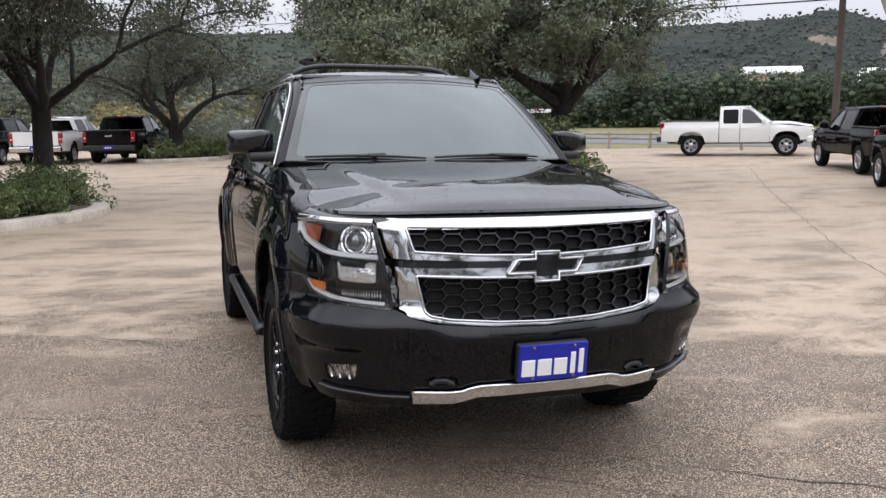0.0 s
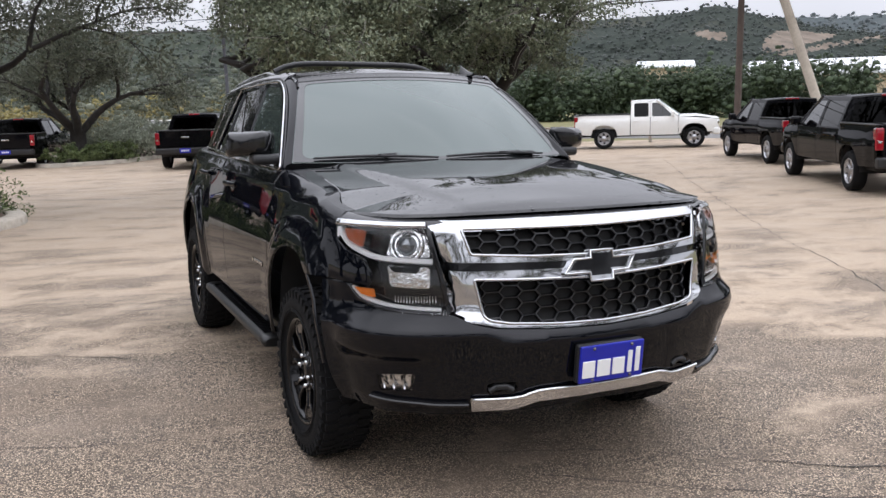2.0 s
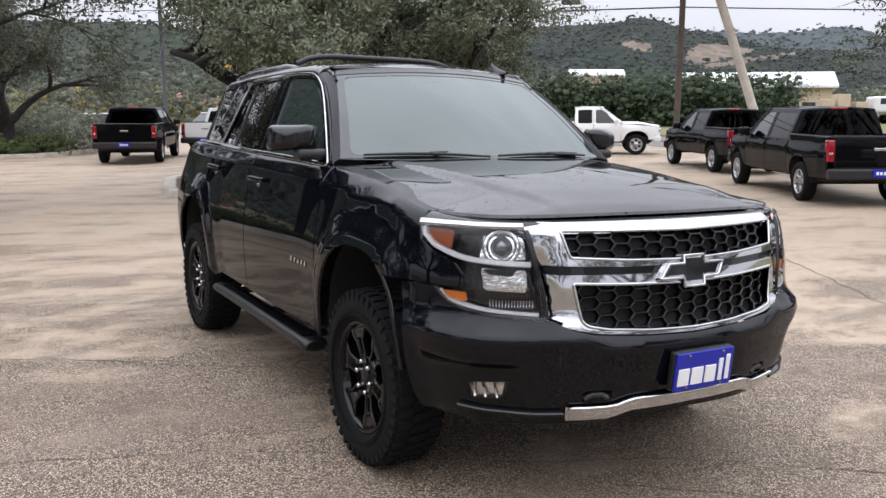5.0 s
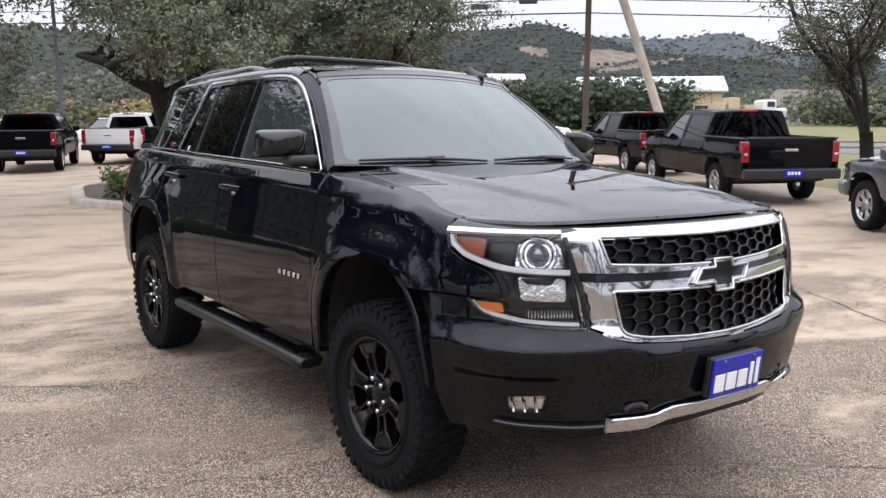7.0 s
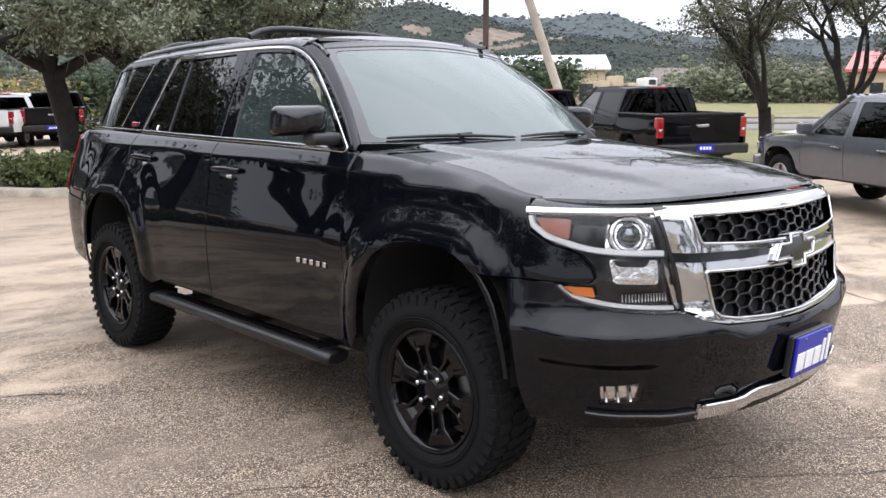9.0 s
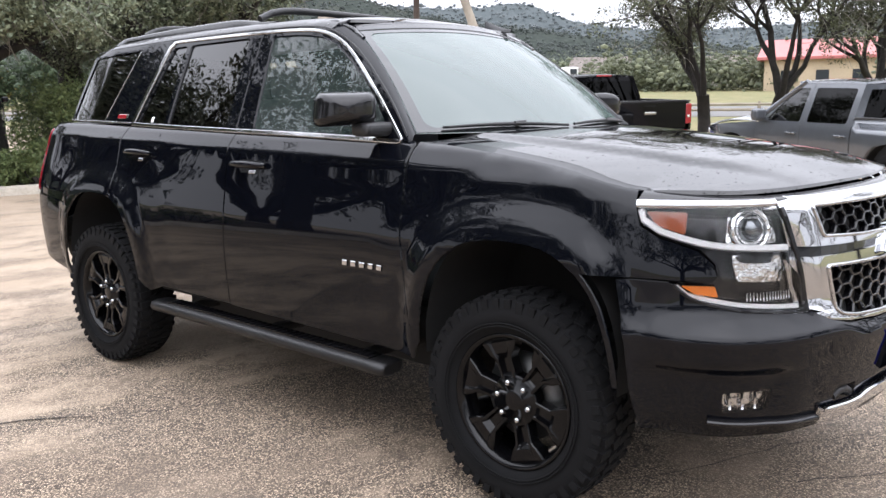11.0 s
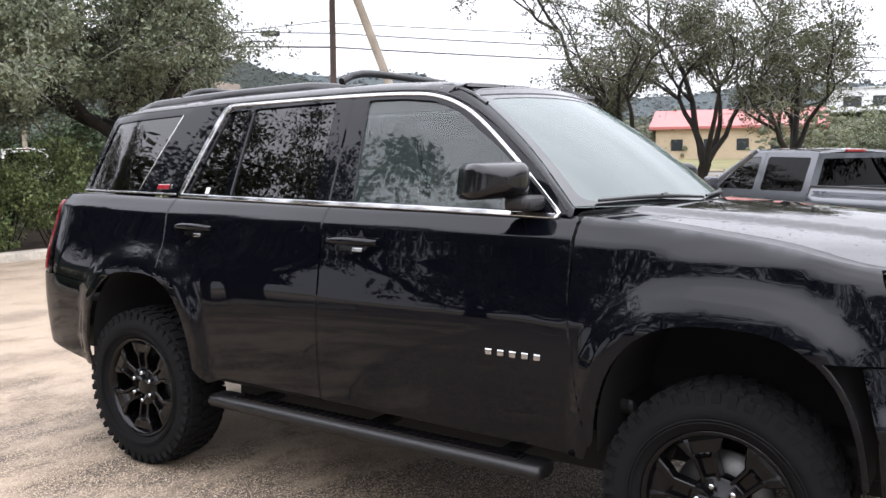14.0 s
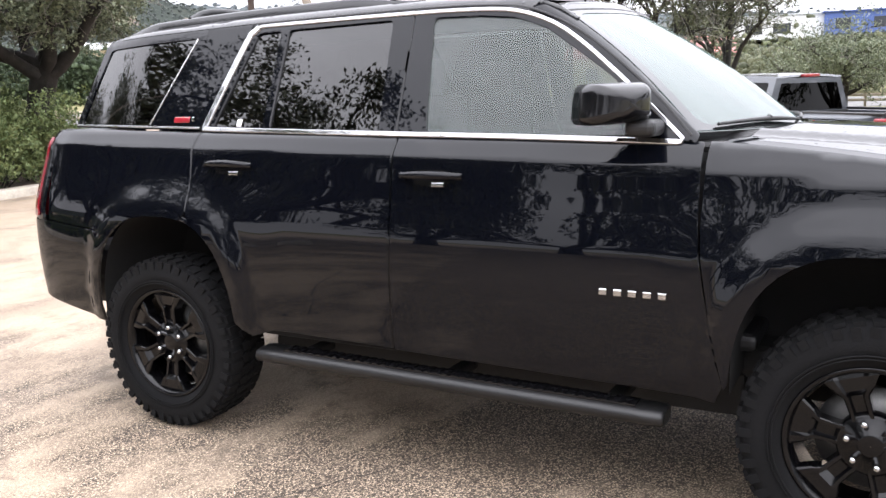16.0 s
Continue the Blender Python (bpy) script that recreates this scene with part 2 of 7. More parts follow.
def sheets(name, pieces, mat, parent, label="", depth=0.014):
    """One mesh of smooth panels. A piece is (outline, holes, surf, step, outward sign, offset): the outline lies in the surface's own
    coordinates; each panel's rim is turned inward, so that it has an edge and a gap to its neighbours."""
    verts, faces, normals = [], [], []
    for outline, holes, surf, step, sign, off in pieces:
        loops = [dense(outline, step)] + [dense(h, step) for h in holes]
        pts, edges = [], []
        for lp in loops:
            s0 = len(pts)
            pts += lp
            edges += [(s0 + k, s0 + (k + 1) % len(lp)) for k in range(len(lp))]
        us, vs = [p[0] for p in outline], [p[1] for p in outline]
        rim = np.array(pts)
        nu, nv = int((max(us) - min(us)) / step) + 1, int((max(vs) - min(vs)) / step) + 1
        for i in range(nu + 1):
            for j in range(nv + 1):
                u, v = min(us) + (i + 0.5 * (j % 2)) * step, min(vs) + j * step
                if inside(outline, u, v) and not any(inside(h, u, v) for h in holes) and ((rim - (u, v)) ** 2).sum(1).min() > (0.45 * step) ** 2:
                    pts.append((u, v))
        res = geometry.delaunay_2d_cdt([Vector(p) for p in pts], edges, [], 0, 1e-6)
        cv, cf = res[0], res[2]
        base = len(verts)
        keep = []
        for f in cf:
            cu, cw = sum(cv[k][0] for k in f) / len(f), sum(cv[k][1] for k in f) / len(f)
            if inside(outline, cu, cw) and not any(inside(h, cu, cw) for h in holes):
                keep.append(f)
        ns = [surface_normal(surf, p[0], p[1]) * sign for p in cv]
        ps = [Vector(surf(p[0], p[1])) + n * off for p, n in zip(cv, ns)]
        verts += ps
        normals += ns
        count = {}
        for f in keep:
            a, b, c = ps[f[0]], ps[f[1]], ps[f[2]]
            if (b - a).cross(c - a).dot(ns[f[0]]) < 0:
                f = f[::-1]
            faces.append([base + k for k in f])
            for k in range(len(f)):
                e = (f[k], f[(k + 1) % len(f)])
                count[e] = 1
        if depth:
            rimv = {}
            for a, b in list(count):
                if (b, a) not in count:
                    for k in (a, b):
                        if k not in rimv:
                            rimv[k] = (len(verts), len(verts) + 1)
                            verts += [ps[k], ps[k] - ns[k] * depth]
                            out = ns[k]
                            normals += [out, out]
                    faces.append([rimv[b][0], rimv[a][0], rimv[a][1], rimv[b][1]])
    me = bpy.data.meshes.new(name)
    me.from_pydata([tuple(v) for v in verts], [], faces)
    me.polygons.foreach_set("use_smooth", [True] * len(faces))
    me.normals_split_custom_set_from_vertices([tuple(n) for n in normals])
    me.materials.append(mat)
    ob = new(name, me)
    ob.parent = parent
    if label:
        ob["label"] = label
    return ob


def ribbon(bm, path, surf, sign, width, height, off=0.0, closed=False):
    """A rounded strip along a path on a surface."""
    n = len(path)
    pts = [Vector(surf(*p)) for p in path]
    nor = [surface_normal(surf, *p) * sign for p in path]
    rings = []
    for k in range(n):
        a, b = (pts[(k - 1) % n], pts[(k + 1) % n]) if closed else (pts[max(k - 1, 0)], pts[min(k + 1, n - 1)])
        t = (b - a).normalized()
        s = nor[k].cross(t).normalized()
        p = pts[k] + nor[k] * off
        w, h = width / 2, height
        rings.append([bm.verts.new(p + s * x + nor[k] * z) for x, z in ((-w, -0.006), (-w, h * 0.5), (-w * 0.6, h), (w * 0.6, h), (w, h * 0.5), (w, -0.006))])
    for k in range(n if closed else n - 1):
        a, b = rings[k], rings[(k + 1) % n]
        for j in range(5):
            f = bm.faces.new((a[j], a[j + 1], b[j + 1], b[j]))
            f.smooth = j != 2
    return bm


def curve(points, step=0.03):
    """A smooth line through points of a plane."""
    out = []
    for k in range(len(points) - 1):
        p0, p1, p2, p3 = (Vector(points[max(0, min(len(points) - 1, k + d))]) for d in (-1, 0, 1, 2))
        n = max(1, int((p2 - p1).length / step))
        for j in range(n):
            f = j / n
            out.append(tuple(0.5 * ((2 * p1) + (p2 - p0) * f + (2 * p0 - 5 * p1 + 4 * p2 - p3) * f * f + (3 * p1 - p0 - 3 * p2 + p3) * f ** 3)))
    return out + [tuple(points[-1])]



def lerp_table(table, u):
    """Smooth value between the rows (u, value) of a table."""
    if u <= table[0][0]:
        return table[0][1]
    for k in range(len(table) - 1):
        (a, p), (b, q) = table[k], table[k + 1]
        if u <= b:
            f = (u - a) / (b - a)
            m0 = (q - table[k - 1][1]) / (b - table[k - 1][0]) if k else (q - p) / (b - a)
            m1 = (table[k + 2][1] - p) / (table[k + 2][0] - a) if k + 2 < len(table) else (q - p) / (b - a)
            h = b - a
            f2, f3 = f * f, f * f * f
            return (2 * f3 - 3 * f2 + 1) * p + (f3 - 2 * f2 + f) * h * m0 + (3 * f2 - 2 * f3) * q + (f3 - f2) * h * m1
    return table[-1][1]


def smooth(a, b, u):
    f = min(1.0, max(0.0, (u - a) / (b - a)))
    return f * f * (3 - 2 * f)


# plan of the SUV's widest line, from the middle of the nose round to the middle of the tail: way along it, x, y
PLAN = [(0, 0, -1.08), (0.2, 0.2, -1.070), (0.4, 0.398, -1.040), (0.6, 0.588, -0.990), (0.78, 0.762, -0.920), (0.95, 0.902, -0.805), (1.1, 0.970, -0.655), (1.285, 0.983, -0.435),
        (1.507, 0.985, -0.2), (1.907, 0.985, 0.2), (2.507, 0.99, 0.8), (3.407, 0.99, 1.7), (4.207, 0.985, 2.5), (4.707, 0.975, 3.0), (5.108, 0.955, 3.4), (5.36, 0.925, 3.65),
        (5.561, 0.86, 3.84), (5.739, 0.72, 3.95), (6.063, 0.4, 4.0), (6.463, 0, 4.01)]
# carried past the middle of the nose, so that it is round there
PLAN_X = [(-0.2, -0.2)] + [(s, x) for s, x, y in PLAN]
PLAN_Y = [(-0.2, -1.070)] + [(s, y) for s, x, y in PLAN]
PLAN_END = PLAN[-1][0]


def plan(s):
    """Place and outward normal on the plan line."""
    x, y = lerp_table(PLAN_X, s), lerp_table(PLAN_Y, s)
    e = 0.01
    tx = lerp_table(PLAN_X, s + e) - lerp_table(PLAN_X, s - e)
    ty = lerp_table(PLAN_Y, s + e) - lerp_table(PLAN_Y, s - e)
    n = math.hypot(tx, ty) or 1.0
    return x, y, ty / n, -tx / n


FRONT_IN = [(0.34, 0.12), (0.40, 0.088), (0.46, 0.058), (0.54, 0.038), (0.60, 0.026), (0.66, 0.015), (0.71, 0.005), (0.733, 0.0), (0.745, 0.002), (0.758, 0.011), (0.78, 0.032), (0.80, 0.050), (0.83, 0.062), (0.87, 0.066), (0.95, 0.073), (1.05, 0.09), (1.13, 0.11), (1.17, 0.125), (1.3, 0.17)]
SIDE_IN = [(0.40, 0.07), (0.50, 0.028), (0.60, 0.013), (0.80, 0.0), (0.95, 0.004), (1.02, 0.014), (1.06, 0.020), (1.16, 0.036), (1.24, 0.047), (1.258, 0.050), (1.268, 0.056), (1.28, 0.065), (1.335, 0.105), (1.36, 0.120)]
SHOULDER = [(-1.1, 1.175), (-0.9, 1.17), (-0.46, 1.185), (-0.2, 1.235), (0.2, 1.29), (0.52, 1.318), (0.8, 1.322), (1.7, 1.338), (2.7, 1.355), (3.6, 1.37), (4.1, 1.375)]


ARCHES = (-0.015, 2.855)


def edge_round(y):
    return 0.055 - 0.03 * smooth(-0.3, 0.1, y)


def wall(s, v):
    """The SUV's lower body: s runs along the plan, v is the height, and above the shoulder the way round its edge."""
    x, y, nx, ny = plan(s)
    top = lerp_table(SHOULDER, y)
    z, more = v, 0.0
    r = edge_round(y)
    if v > top - r:
        a = min((v - top + r) / r, 1.5)
        z, more = top - r + r * math.sin(a), r * (1 - math.cos(a))
    side = smooth(-0.72, -0.30, y)
    d = (1 - side) * lerp_table(FRONT_IN, z + 0.05 * smooth(0.66, 0.2, x)) + side * lerp_table(SIDE_IN, z + (1.335 - top) * smooth(-0.46, -0.02, y) * smooth(0.88, top - 0.085, z)) + more
    d += 0.05 * smooth(1.6, 3.2, y) * smooth(0.95, 1.36, z)
    # flared wheel arches
    for yc in ARCHES:
        q = ((abs(y - yc) / 0.422) ** 2.7 + (max(z - 0.43, 0.0) / 0.56) ** 2.7) ** (1 / 2.7)
        d -= 0.030 * smooth(1.29, 1.07, q) + 0.008 * smooth(1.75, 1.25, q)
    d += 0.018 * smooth(0.655, 0.630, z) * smooth(-0.97, -0.90, y) * smooth(-0.50, -0.60, y)
    return x - nx * d, y - ny * d, z


def find(lo, hi, f):
    for _ in range(40):
        mid = (lo + hi) / 2
        lo, hi = (mid, hi) if f(mid) < 0 else (lo, mid)
    return (lo + hi) / 2


S_CORNER = find(0, 2.0, lambda s: lerp_table(PLAN_Y, s) + 0.45)


def at_x(x, v=0.7):
    """The s at which the nose stands x metres from the middle."""
    return find(0, S_CORNER, lambda s: wall(s, v)[0] - x)


def at_y(y, v=0.7):
    """The s at which the side stands at y."""
    return find(0.3, PLAN_END - 0.3, lambda s: wall(s, v)[1] - y)


# ---- the black SUV ----
def body(s, v):
    """The lower body for both sides: s below 0 is the kerb side at x < 0."""
    x, y, z = wall(abs(s), v)
    return (math.copysign(x, s) if s else 0.0, y, z)


def at_top(s):
    """The v at which the wall ends above its shoulder."""
    y = plan(abs(s))[1]
    return lerp_table(SHOULDER, y) + 0.3 * edge_round(y)


EDGE = [wall(0.03 * k, at_top(0.03 * k)) for k in range(0, 76)]
EDGE_X = [(p[1], p[0]) for p in EDGE]
EDGE_Z = [(p[1], p[2]) for p in EDGE]
NOSE_Y = [(p[0], p[1]) for p in EDGE if p[1] < -0.40]
HOOD_MID = [(-0.92, 1.172), (-0.895, 1.192), (-0.82, 1.222), (-0.6, 1.262), (-0.2, 1.303), (0.2, 1.332), (0.5, 1.345)]


def hood_top(x, y):
    q = abs(x)
    back = (lerp_table(NOSE_Y, q) - EDGE[0][1]) * smooth(0.1, -0.75, y)
    xe, ze = max(lerp_table(EDGE_X, max(y, -0.47)), q), lerp_table(EDGE_Z, max(y, -0.47))
    zc = max(lerp_table(HOOD_MID, y - back), ze)
    z = ze + (zc - ze) * (1 - (q / xe) ** 2.6)
    line = 0.50 + 0.12 * smooth(-0.9, 0.4, y)
    z += 0.019 * (1 - smooth(line - 0.025, line + 0.045, q)) * smooth(-0.03, 0.3, y - lerp_table(NOSE_Y, min(q, 0.8)))
    return (x, y, z)


BELT_X = [(0.1 * k, wall(at_y(0.1 * k, 1.3), lerp_table(SHOULDER, 0.1 * k) + 0.005)[0]) for k in range(2, 39)]
CANT = [(0.4, 1.62), (0.8, 1.72), (1.05, 1.775), (1.25, 1.80), (1.7, 1.812), (2.6, 1.806), (3.2, 1.786), (3.7, 1.755)]


def cabin(y, v, sx):
    """The window side of the cabin, leaning in; above the cant rail it turns into the roof."""
    z0 = lerp_table(CANT, y)
    zz = min(v, z0)
    k = 0.40
    x = lerp_table(BELT_X, y) - k * (zz - 1.335) - 0.05 * (zz - 1.335) ** 2 + 0.01 - 0.06 * smooth(3.2, 3.75, y)
    z = zz
    if v > z0:
        a0, a = math.atan(k), (v - z0) / 0.08
        x += 0.08 * (math.cos(a0 + a) - math.cos(a0))
        z += 0.08 * (math.sin(a0 + a) - math.sin(a0))
    return (sx * x, y, z)


def cant_top(y):
    return lerp_table(CANT, y) + 0.08 * 1.02


def roof_top(x, y):
    e = cabin(y, cant_top(y), 1)
    u = min(1.0, abs(x) / e[0])
    return (x, y, e[2] + 0.034 * (1 - u * u) - 0.02 * smooth(1.25, 0.95, y) * (1 - u * u))


def screen(u, w):
    """The windscreen: u across, w up."""
    half = 0.825 - 0.205 * w
    x = u * half
    y0, y1 = 0.31 + 0.25 * u * u, 1.03 + 0.08 * u * u
    bow = math.sin(math.pi * w) * 0.018
    return (x, y0 + (y1 - y0) * w - bow, 1.345 + (1.838 - 0.034 * u * u - 1.345) * w + bow)


def pillar(u, w, sx):
    """The windscreen pillar: u from the glass to the door frame, w up."""
    a = Vector(screen(1, w))
    y = 0.55 + 0.72 * w + 0.10 * math.sin(math.pi * w) * 0
    z = 1.315 + 0.56 * w - 0.06 * w * w
    z = min(z, cant_top(y))
    b = Vector(cabin(y, z, 1))
    p = a.lerp(b, u) + Vector((0.5, -0.8, 0.3)) * 0.022 * math.sin(math.pi * u)
    return (sx * p.x, p.y, p.z)


def arch(yc, grow=0.0, n=26):
    """The outline of a wheel opening, from its front foot over the top to its rear foot."""
    out = []
    for k in range(n + 1):
        a = math.pi * k / n
        c, s_ = math.cos(a), math.sin(a)
        out.append((yc - math.copysign(abs(c) ** (2 / 2.7), c) * (0.422 + grow), 0.43 + abs(s_) ** (2 / 2.7) * (0.56 + grow)))
    return out


def crease(s):
    """The v of the fold below the windows."""
    return at_top(s) - 0.090


def on_side(points):
    return [(at_y(y, z), z) for y, z in points]


def both(points):
    """An outline across the nose from its half at s > 0, given from top middle down to bottom middle."""
    return points + [(-s, v) for s, v in reversed(points) if s > 1e-6]


suv = empty("suv", "black full-size SUV with lifted off-road tyres, wet bonnet and chrome grille", "car")
FRONT_ARCH, REAR_ARCH = arch(ARCHES[0]), arch(ARCHES[1])

for sx in (-1, 1):
    surf = (lambda s, v, q=sx: body(q * s, v))
    cab = (lambda y, v, q=sx: cabin(y, v, q))
    sgn = sx
    # front fender
    fa = [p for p in on_side([q for q in FRONT_ARCH]) if p[1] > 0.53]
    fa = [p for p in fa if not (p[0] < at_y(-0.2) and p[1] < 0.913)]
    top_line = [(s, at_top(s)) for s in np.linspace(2.205, 1.27, 20)]
    outline = fa + [(2.122, 0.53), (2.175, 0.75), (2.208, 0.95), (2.214, 1.06)] + top_line + [(1.262, 1.152), (1.240, 1.075), (1.185, 1.038), (1.07, 1.004), (1.02, 0.965), (1.008, 0.930), (1.03, 0.913)]
    crown = []
    for y in np.linspace(0.46, -0.47, 16):
        crown.append((lerp_table(EDGE_X, y) - 0.002, y))
    inner = [(lerp_table(EDGE_X, y) - 0.055 - 0.03 * smooth(-0.1, 0.46, y) + 0.03 * smooth(-0.2, -0.47, y), y) for y in np.linspace(-0.47, 0.46, 16)]
    crown_outline = [(sx * x, y) for x, y in crown + inner]
    sheets("fender", [(outline, [], surf, 0.034, sgn, 0.0), (crown_outline, [], hood_top, 0.045, 1, 0.0)], PAINT, suv)

    # doors: lower skin and window frame in one panel
    lower = on_side([(0.443, 0.48), (0.421, 0.535), (0.475, 0.75), (0.51, 0.95), (0.518, 1.06)]) + [(s, crease(s)) for s in np.linspace(2.226, 3.365, 20)] + on_side([(1.655, 1.0), (1.66, 0.51)])
    strip = (lambda a, b: [(s, crease(s)) for s in np.linspace(a, b, 20)] + [(s, at_top(s) - 0.006) for s in np.linspace(b, a, 20)])
    frame_f = [(0.55, 1.322), (0.70, 1.475), (0.90, 1.635), (1.05, 1.73), (1.20, 1.79), (1.35, 1.815), (1.685, 1.825), (1.672, 1.336)]
    glass_f = rounded([(0.645, 1.335), (0.80, 1.495), (0.98, 1.64), (1.10, 1.715), (1.24, 1.765), (1.40, 1.782), (1.602, 1.786), (1.552, 1.345)], 0.03)
    door = sheets("front_door", [(lower, [], surf, 0.038, sgn, 0.0), (strip(2.226, 3.365), [], surf, 0.016, sgn, 0.0), (frame_f, [glass_f], cab, 0.04, sgn, 0.0)], PAINT, suv)
    sheets("door_glass", [(glass_f, [], cab, 0.08, sgn, -0.010)], GLASS_TINT, door, "lightly tinted door glass", depth=0.004).visible_shadow = False
    ra = [p for p in on_side(REAR_ARCH) if p[0] < 4.45 and p[1] > 0.5]
    ra = [p for p in ra if p[0] < at_y(2.66)]
    lower_r = [(s, crease(s)) for s in np.linspace(3.378, 4.412, 20)] + on_side([(2.69, 1.15), (2.675, 1.02)]) + ra[::-1] + on_side([(2.36, 0.49), (2.25, 0.525), (1.67, 0.515), (1.665, 1.0)])
    frame_r = [(1.683, 1.338), (1.695, 1.825), (2.53, 1.818), (2.56, 1.77), (2.715, 1.362)]
    glass_r = rounded([(1.76, 1.35), (1.785, 1.788), (2.325, 1.780), (2.325, 1.362)], 0.025)
    glass_q = rounded([(2.362, 1.365), (2.362, 1.778), (2.50, 1.775), (2.655, 1.372)], 0.02)
    rear_door = sheets("rear_door", [(lower_r, [], surf, 0.036, sgn, 0.0), (strip(3.378, 4.412), [], surf, 0.016, sgn, 0.0), (frame_r, [glass_r, glass_q], cab, 0.04, sgn, 0.0)], PAINT, suv)
    sheets("door_glass", [(glass_r, [], cab, 0.08, sgn, -0.010)], GLASS_DARK, rear_door, "dark privacy glass", depth=0.004)
    sheets("quarter_light", [(glass_q, [], cab, 0.08, sgn, -0.010)], GLASS_DARK, rear_door, "dark privacy glass", depth=0.004)

    # rear quarter panel with its fixed glass, and the cant rail
    tail_arch = [p for p in on_side(REAR_ARCH) if p[0] > at_y(2.66) and p[1] > 0.88]
    quarter = [(s, crease(s)) for s in np.linspace(4.424, 5.44, 20)] + [(5.40, 1.1), (5.38, 0.93), (5.0, 0.905)] + tail_arch[::-1] + on_side([(2.682, 1.02), (2.697, 1.15)])
    frame_q = [(2.725, 1.364), (2.57, 1.77), (2.54, 1.82), (3.56, 1.795), (3.70, 1.375)]
    glass_d = rounded([(3.055, 1.38), (2.865, 1.775), (3.515, 1.752), (3.645, 1.385)], 0.03)
    q = sheets("quarter_panel", [(quarter, [], surf, 0.036, sgn, 0.0), (strip(4.424, 5.44), [], surf, 0.016, sgn, 0.0), (frame_q, [glass_d], cab, 0.04, sgn, 0.0)], PAINT, suv)
    sheets("rear_side_glass", [(glass_d, [], cab, 0.08, sgn, -0.006)], GLASS_DARK, q, "dark privacy glass", depth=0.004)
    rail = [(1.20, 1.79), (1.35, 1.82), (1.69, 1.83), (2.53, 1.824), (3.56, 1.80)] + [(y, cant_top(y)) for y in np.linspace(3.60, 1.13, 18)]
    sheets("cant_rail", [(rail, [], cab, 0.04, sgn, 0.0)], WET_PAINT, suv)
    # windscreen pillar
    pil = (lambda u, w, q_=sx: pillar(u, w, q_))
    sheets("windscreen_pillar", [([(0, 0), (1, 0), (1, 0.25), (1, 0.5), (1, 0.75), (1, 1), (0, 1), (0, 0.5)], [], pil, 0.12, sgn, 0.0)], PAINT, suv)
    # rear bumper end
    rb = [p for p in on_side(REAR_ARCH) if p[0] > at_y(2.95) and p[1] < 0.885]
    sheets("rear_bumper", [([(4.96, 0.895), (5.38, 0.92), (6.4, 0.92), (6.4, 0.5), (5.9, 0.5), (5.6, 0.535), (5.3, 0.50), (4.96, 0.46)] + rb[::-1], [], surf, 0.06, sgn, 0.004)], PAINT, suv)
    # tail lamp wraps the corner
    tail = sheets("tail_lamp", [(rounded([(5.49, 0.94), (5.51, 1.1), (5.535, 1.325), (5.70, 1.325), (5.72, 0.94)], 0.02), [], surf, 0.05, sgn, 0.008)], RED, suv, "red tail lamp", depth=0.05)
    # bright window surround
    dlo = [(0.60, 1.314), (0.8, 1.321), (1.2, 1.332), (1.7, 1.342), (2.2, 1.352), (2.705, 1.363)]
    top = [(2.70, 1.37), (2.62, 1.58), (2.54, 1.775), (2.50, 1.802), (2.3, 1.806), (1.7, 1.808), (1.40, 1.803), (1.24, 1.786), (1.10, 1.737), (0.97, 1.655), (0.78, 1.50), (0.612, 1.348), (0.588, 1.325), (0.594, 1.314), (0.61, 1.313)]
    bm = ribbon(bmesh.new(), curve(dlo), cab, sgn, 0.022, 0.006)
    ribbon(bm, curve(top[2:]), cab, sgn, 0.017, 0.006)
    ribbon(bm, curve(top[:4]), cab, sgn, 0.036, 0.006)
    part("window_trim", bm, CHROME, suv, "bright chrome window surround")
    bm = ribbon(bmesh.new(), curve([(3.06, 1.385), (2.965, 1.58), (2.87, 1.772)]), cab, sgn, 0.008, 0.002)
    ribbon(bm, curve([(2.73, 1.368), (3.2, 1.376), (3.69, 1.382)]), cab, sgn, 0.010, 0.003)
    part("glass_seal", bm, SATIN, suv)
    # divider of the rear door glass
    part("divider_bar", ribbon(bmesh.new(), curve([(2.344, 1.36), (2.344, 1.785)]), cab, sgn, 0.036, 0.003, off=-0.006), GLOSS_BLACK, suv)
    # dark seam between the doors and the roof side
    part("roof_seam", ribbon(bmesh.new(), curve([(0.56, 1.335), (0.70, 1.478), (0.90, 1.640), (1.05, 1.735), (1.20, 1.796), (1.35, 1.820), (1.69, 1.829), (2.53, 1.823)]), cab, sgn, 0.008, 0.001, off=0.0005), TRIM, suv)
    # red and silver badge on the glass pillar: plain bars
    bm = bmesh.new()
    ribbon(bm, [(2.90, 1.405), (2.80, 1.405)], cab, sgn, 0.028, 0.004)
    part("badge", bm, RED, suv, "small red badge")
    part("badge_edge", ribbon(bmesh.new(), [(2.79, 1.407), (2.775, 1.407)], cab, sgn, 0.02, 0.005), CHROME, suv)
    # handles
    for y0, zc in ((1.36, 1.185), (2.35, 1.207)):
        s0, s1 = at_y(y0, zc), at_y(y0 + 0.25, zc)
        cup = sheets("handle_cup", [(rounded([(s0 + 0.05, zc - 0.03), (s1 - 0.05, zc - 0.03), (s1 - 0.05, zc + 0.03), (s0 + 0.05, zc + 0.03)], 0.025), [], surf, 0.03, sgn, 0.001)], GLOSS_BLACK, suv, depth=0.0)
        path = [(s0 + (s1 - s0) * f, zc + 0.006) for f in np.linspace(0, 1, 12)]
        bm = bmesh.new()
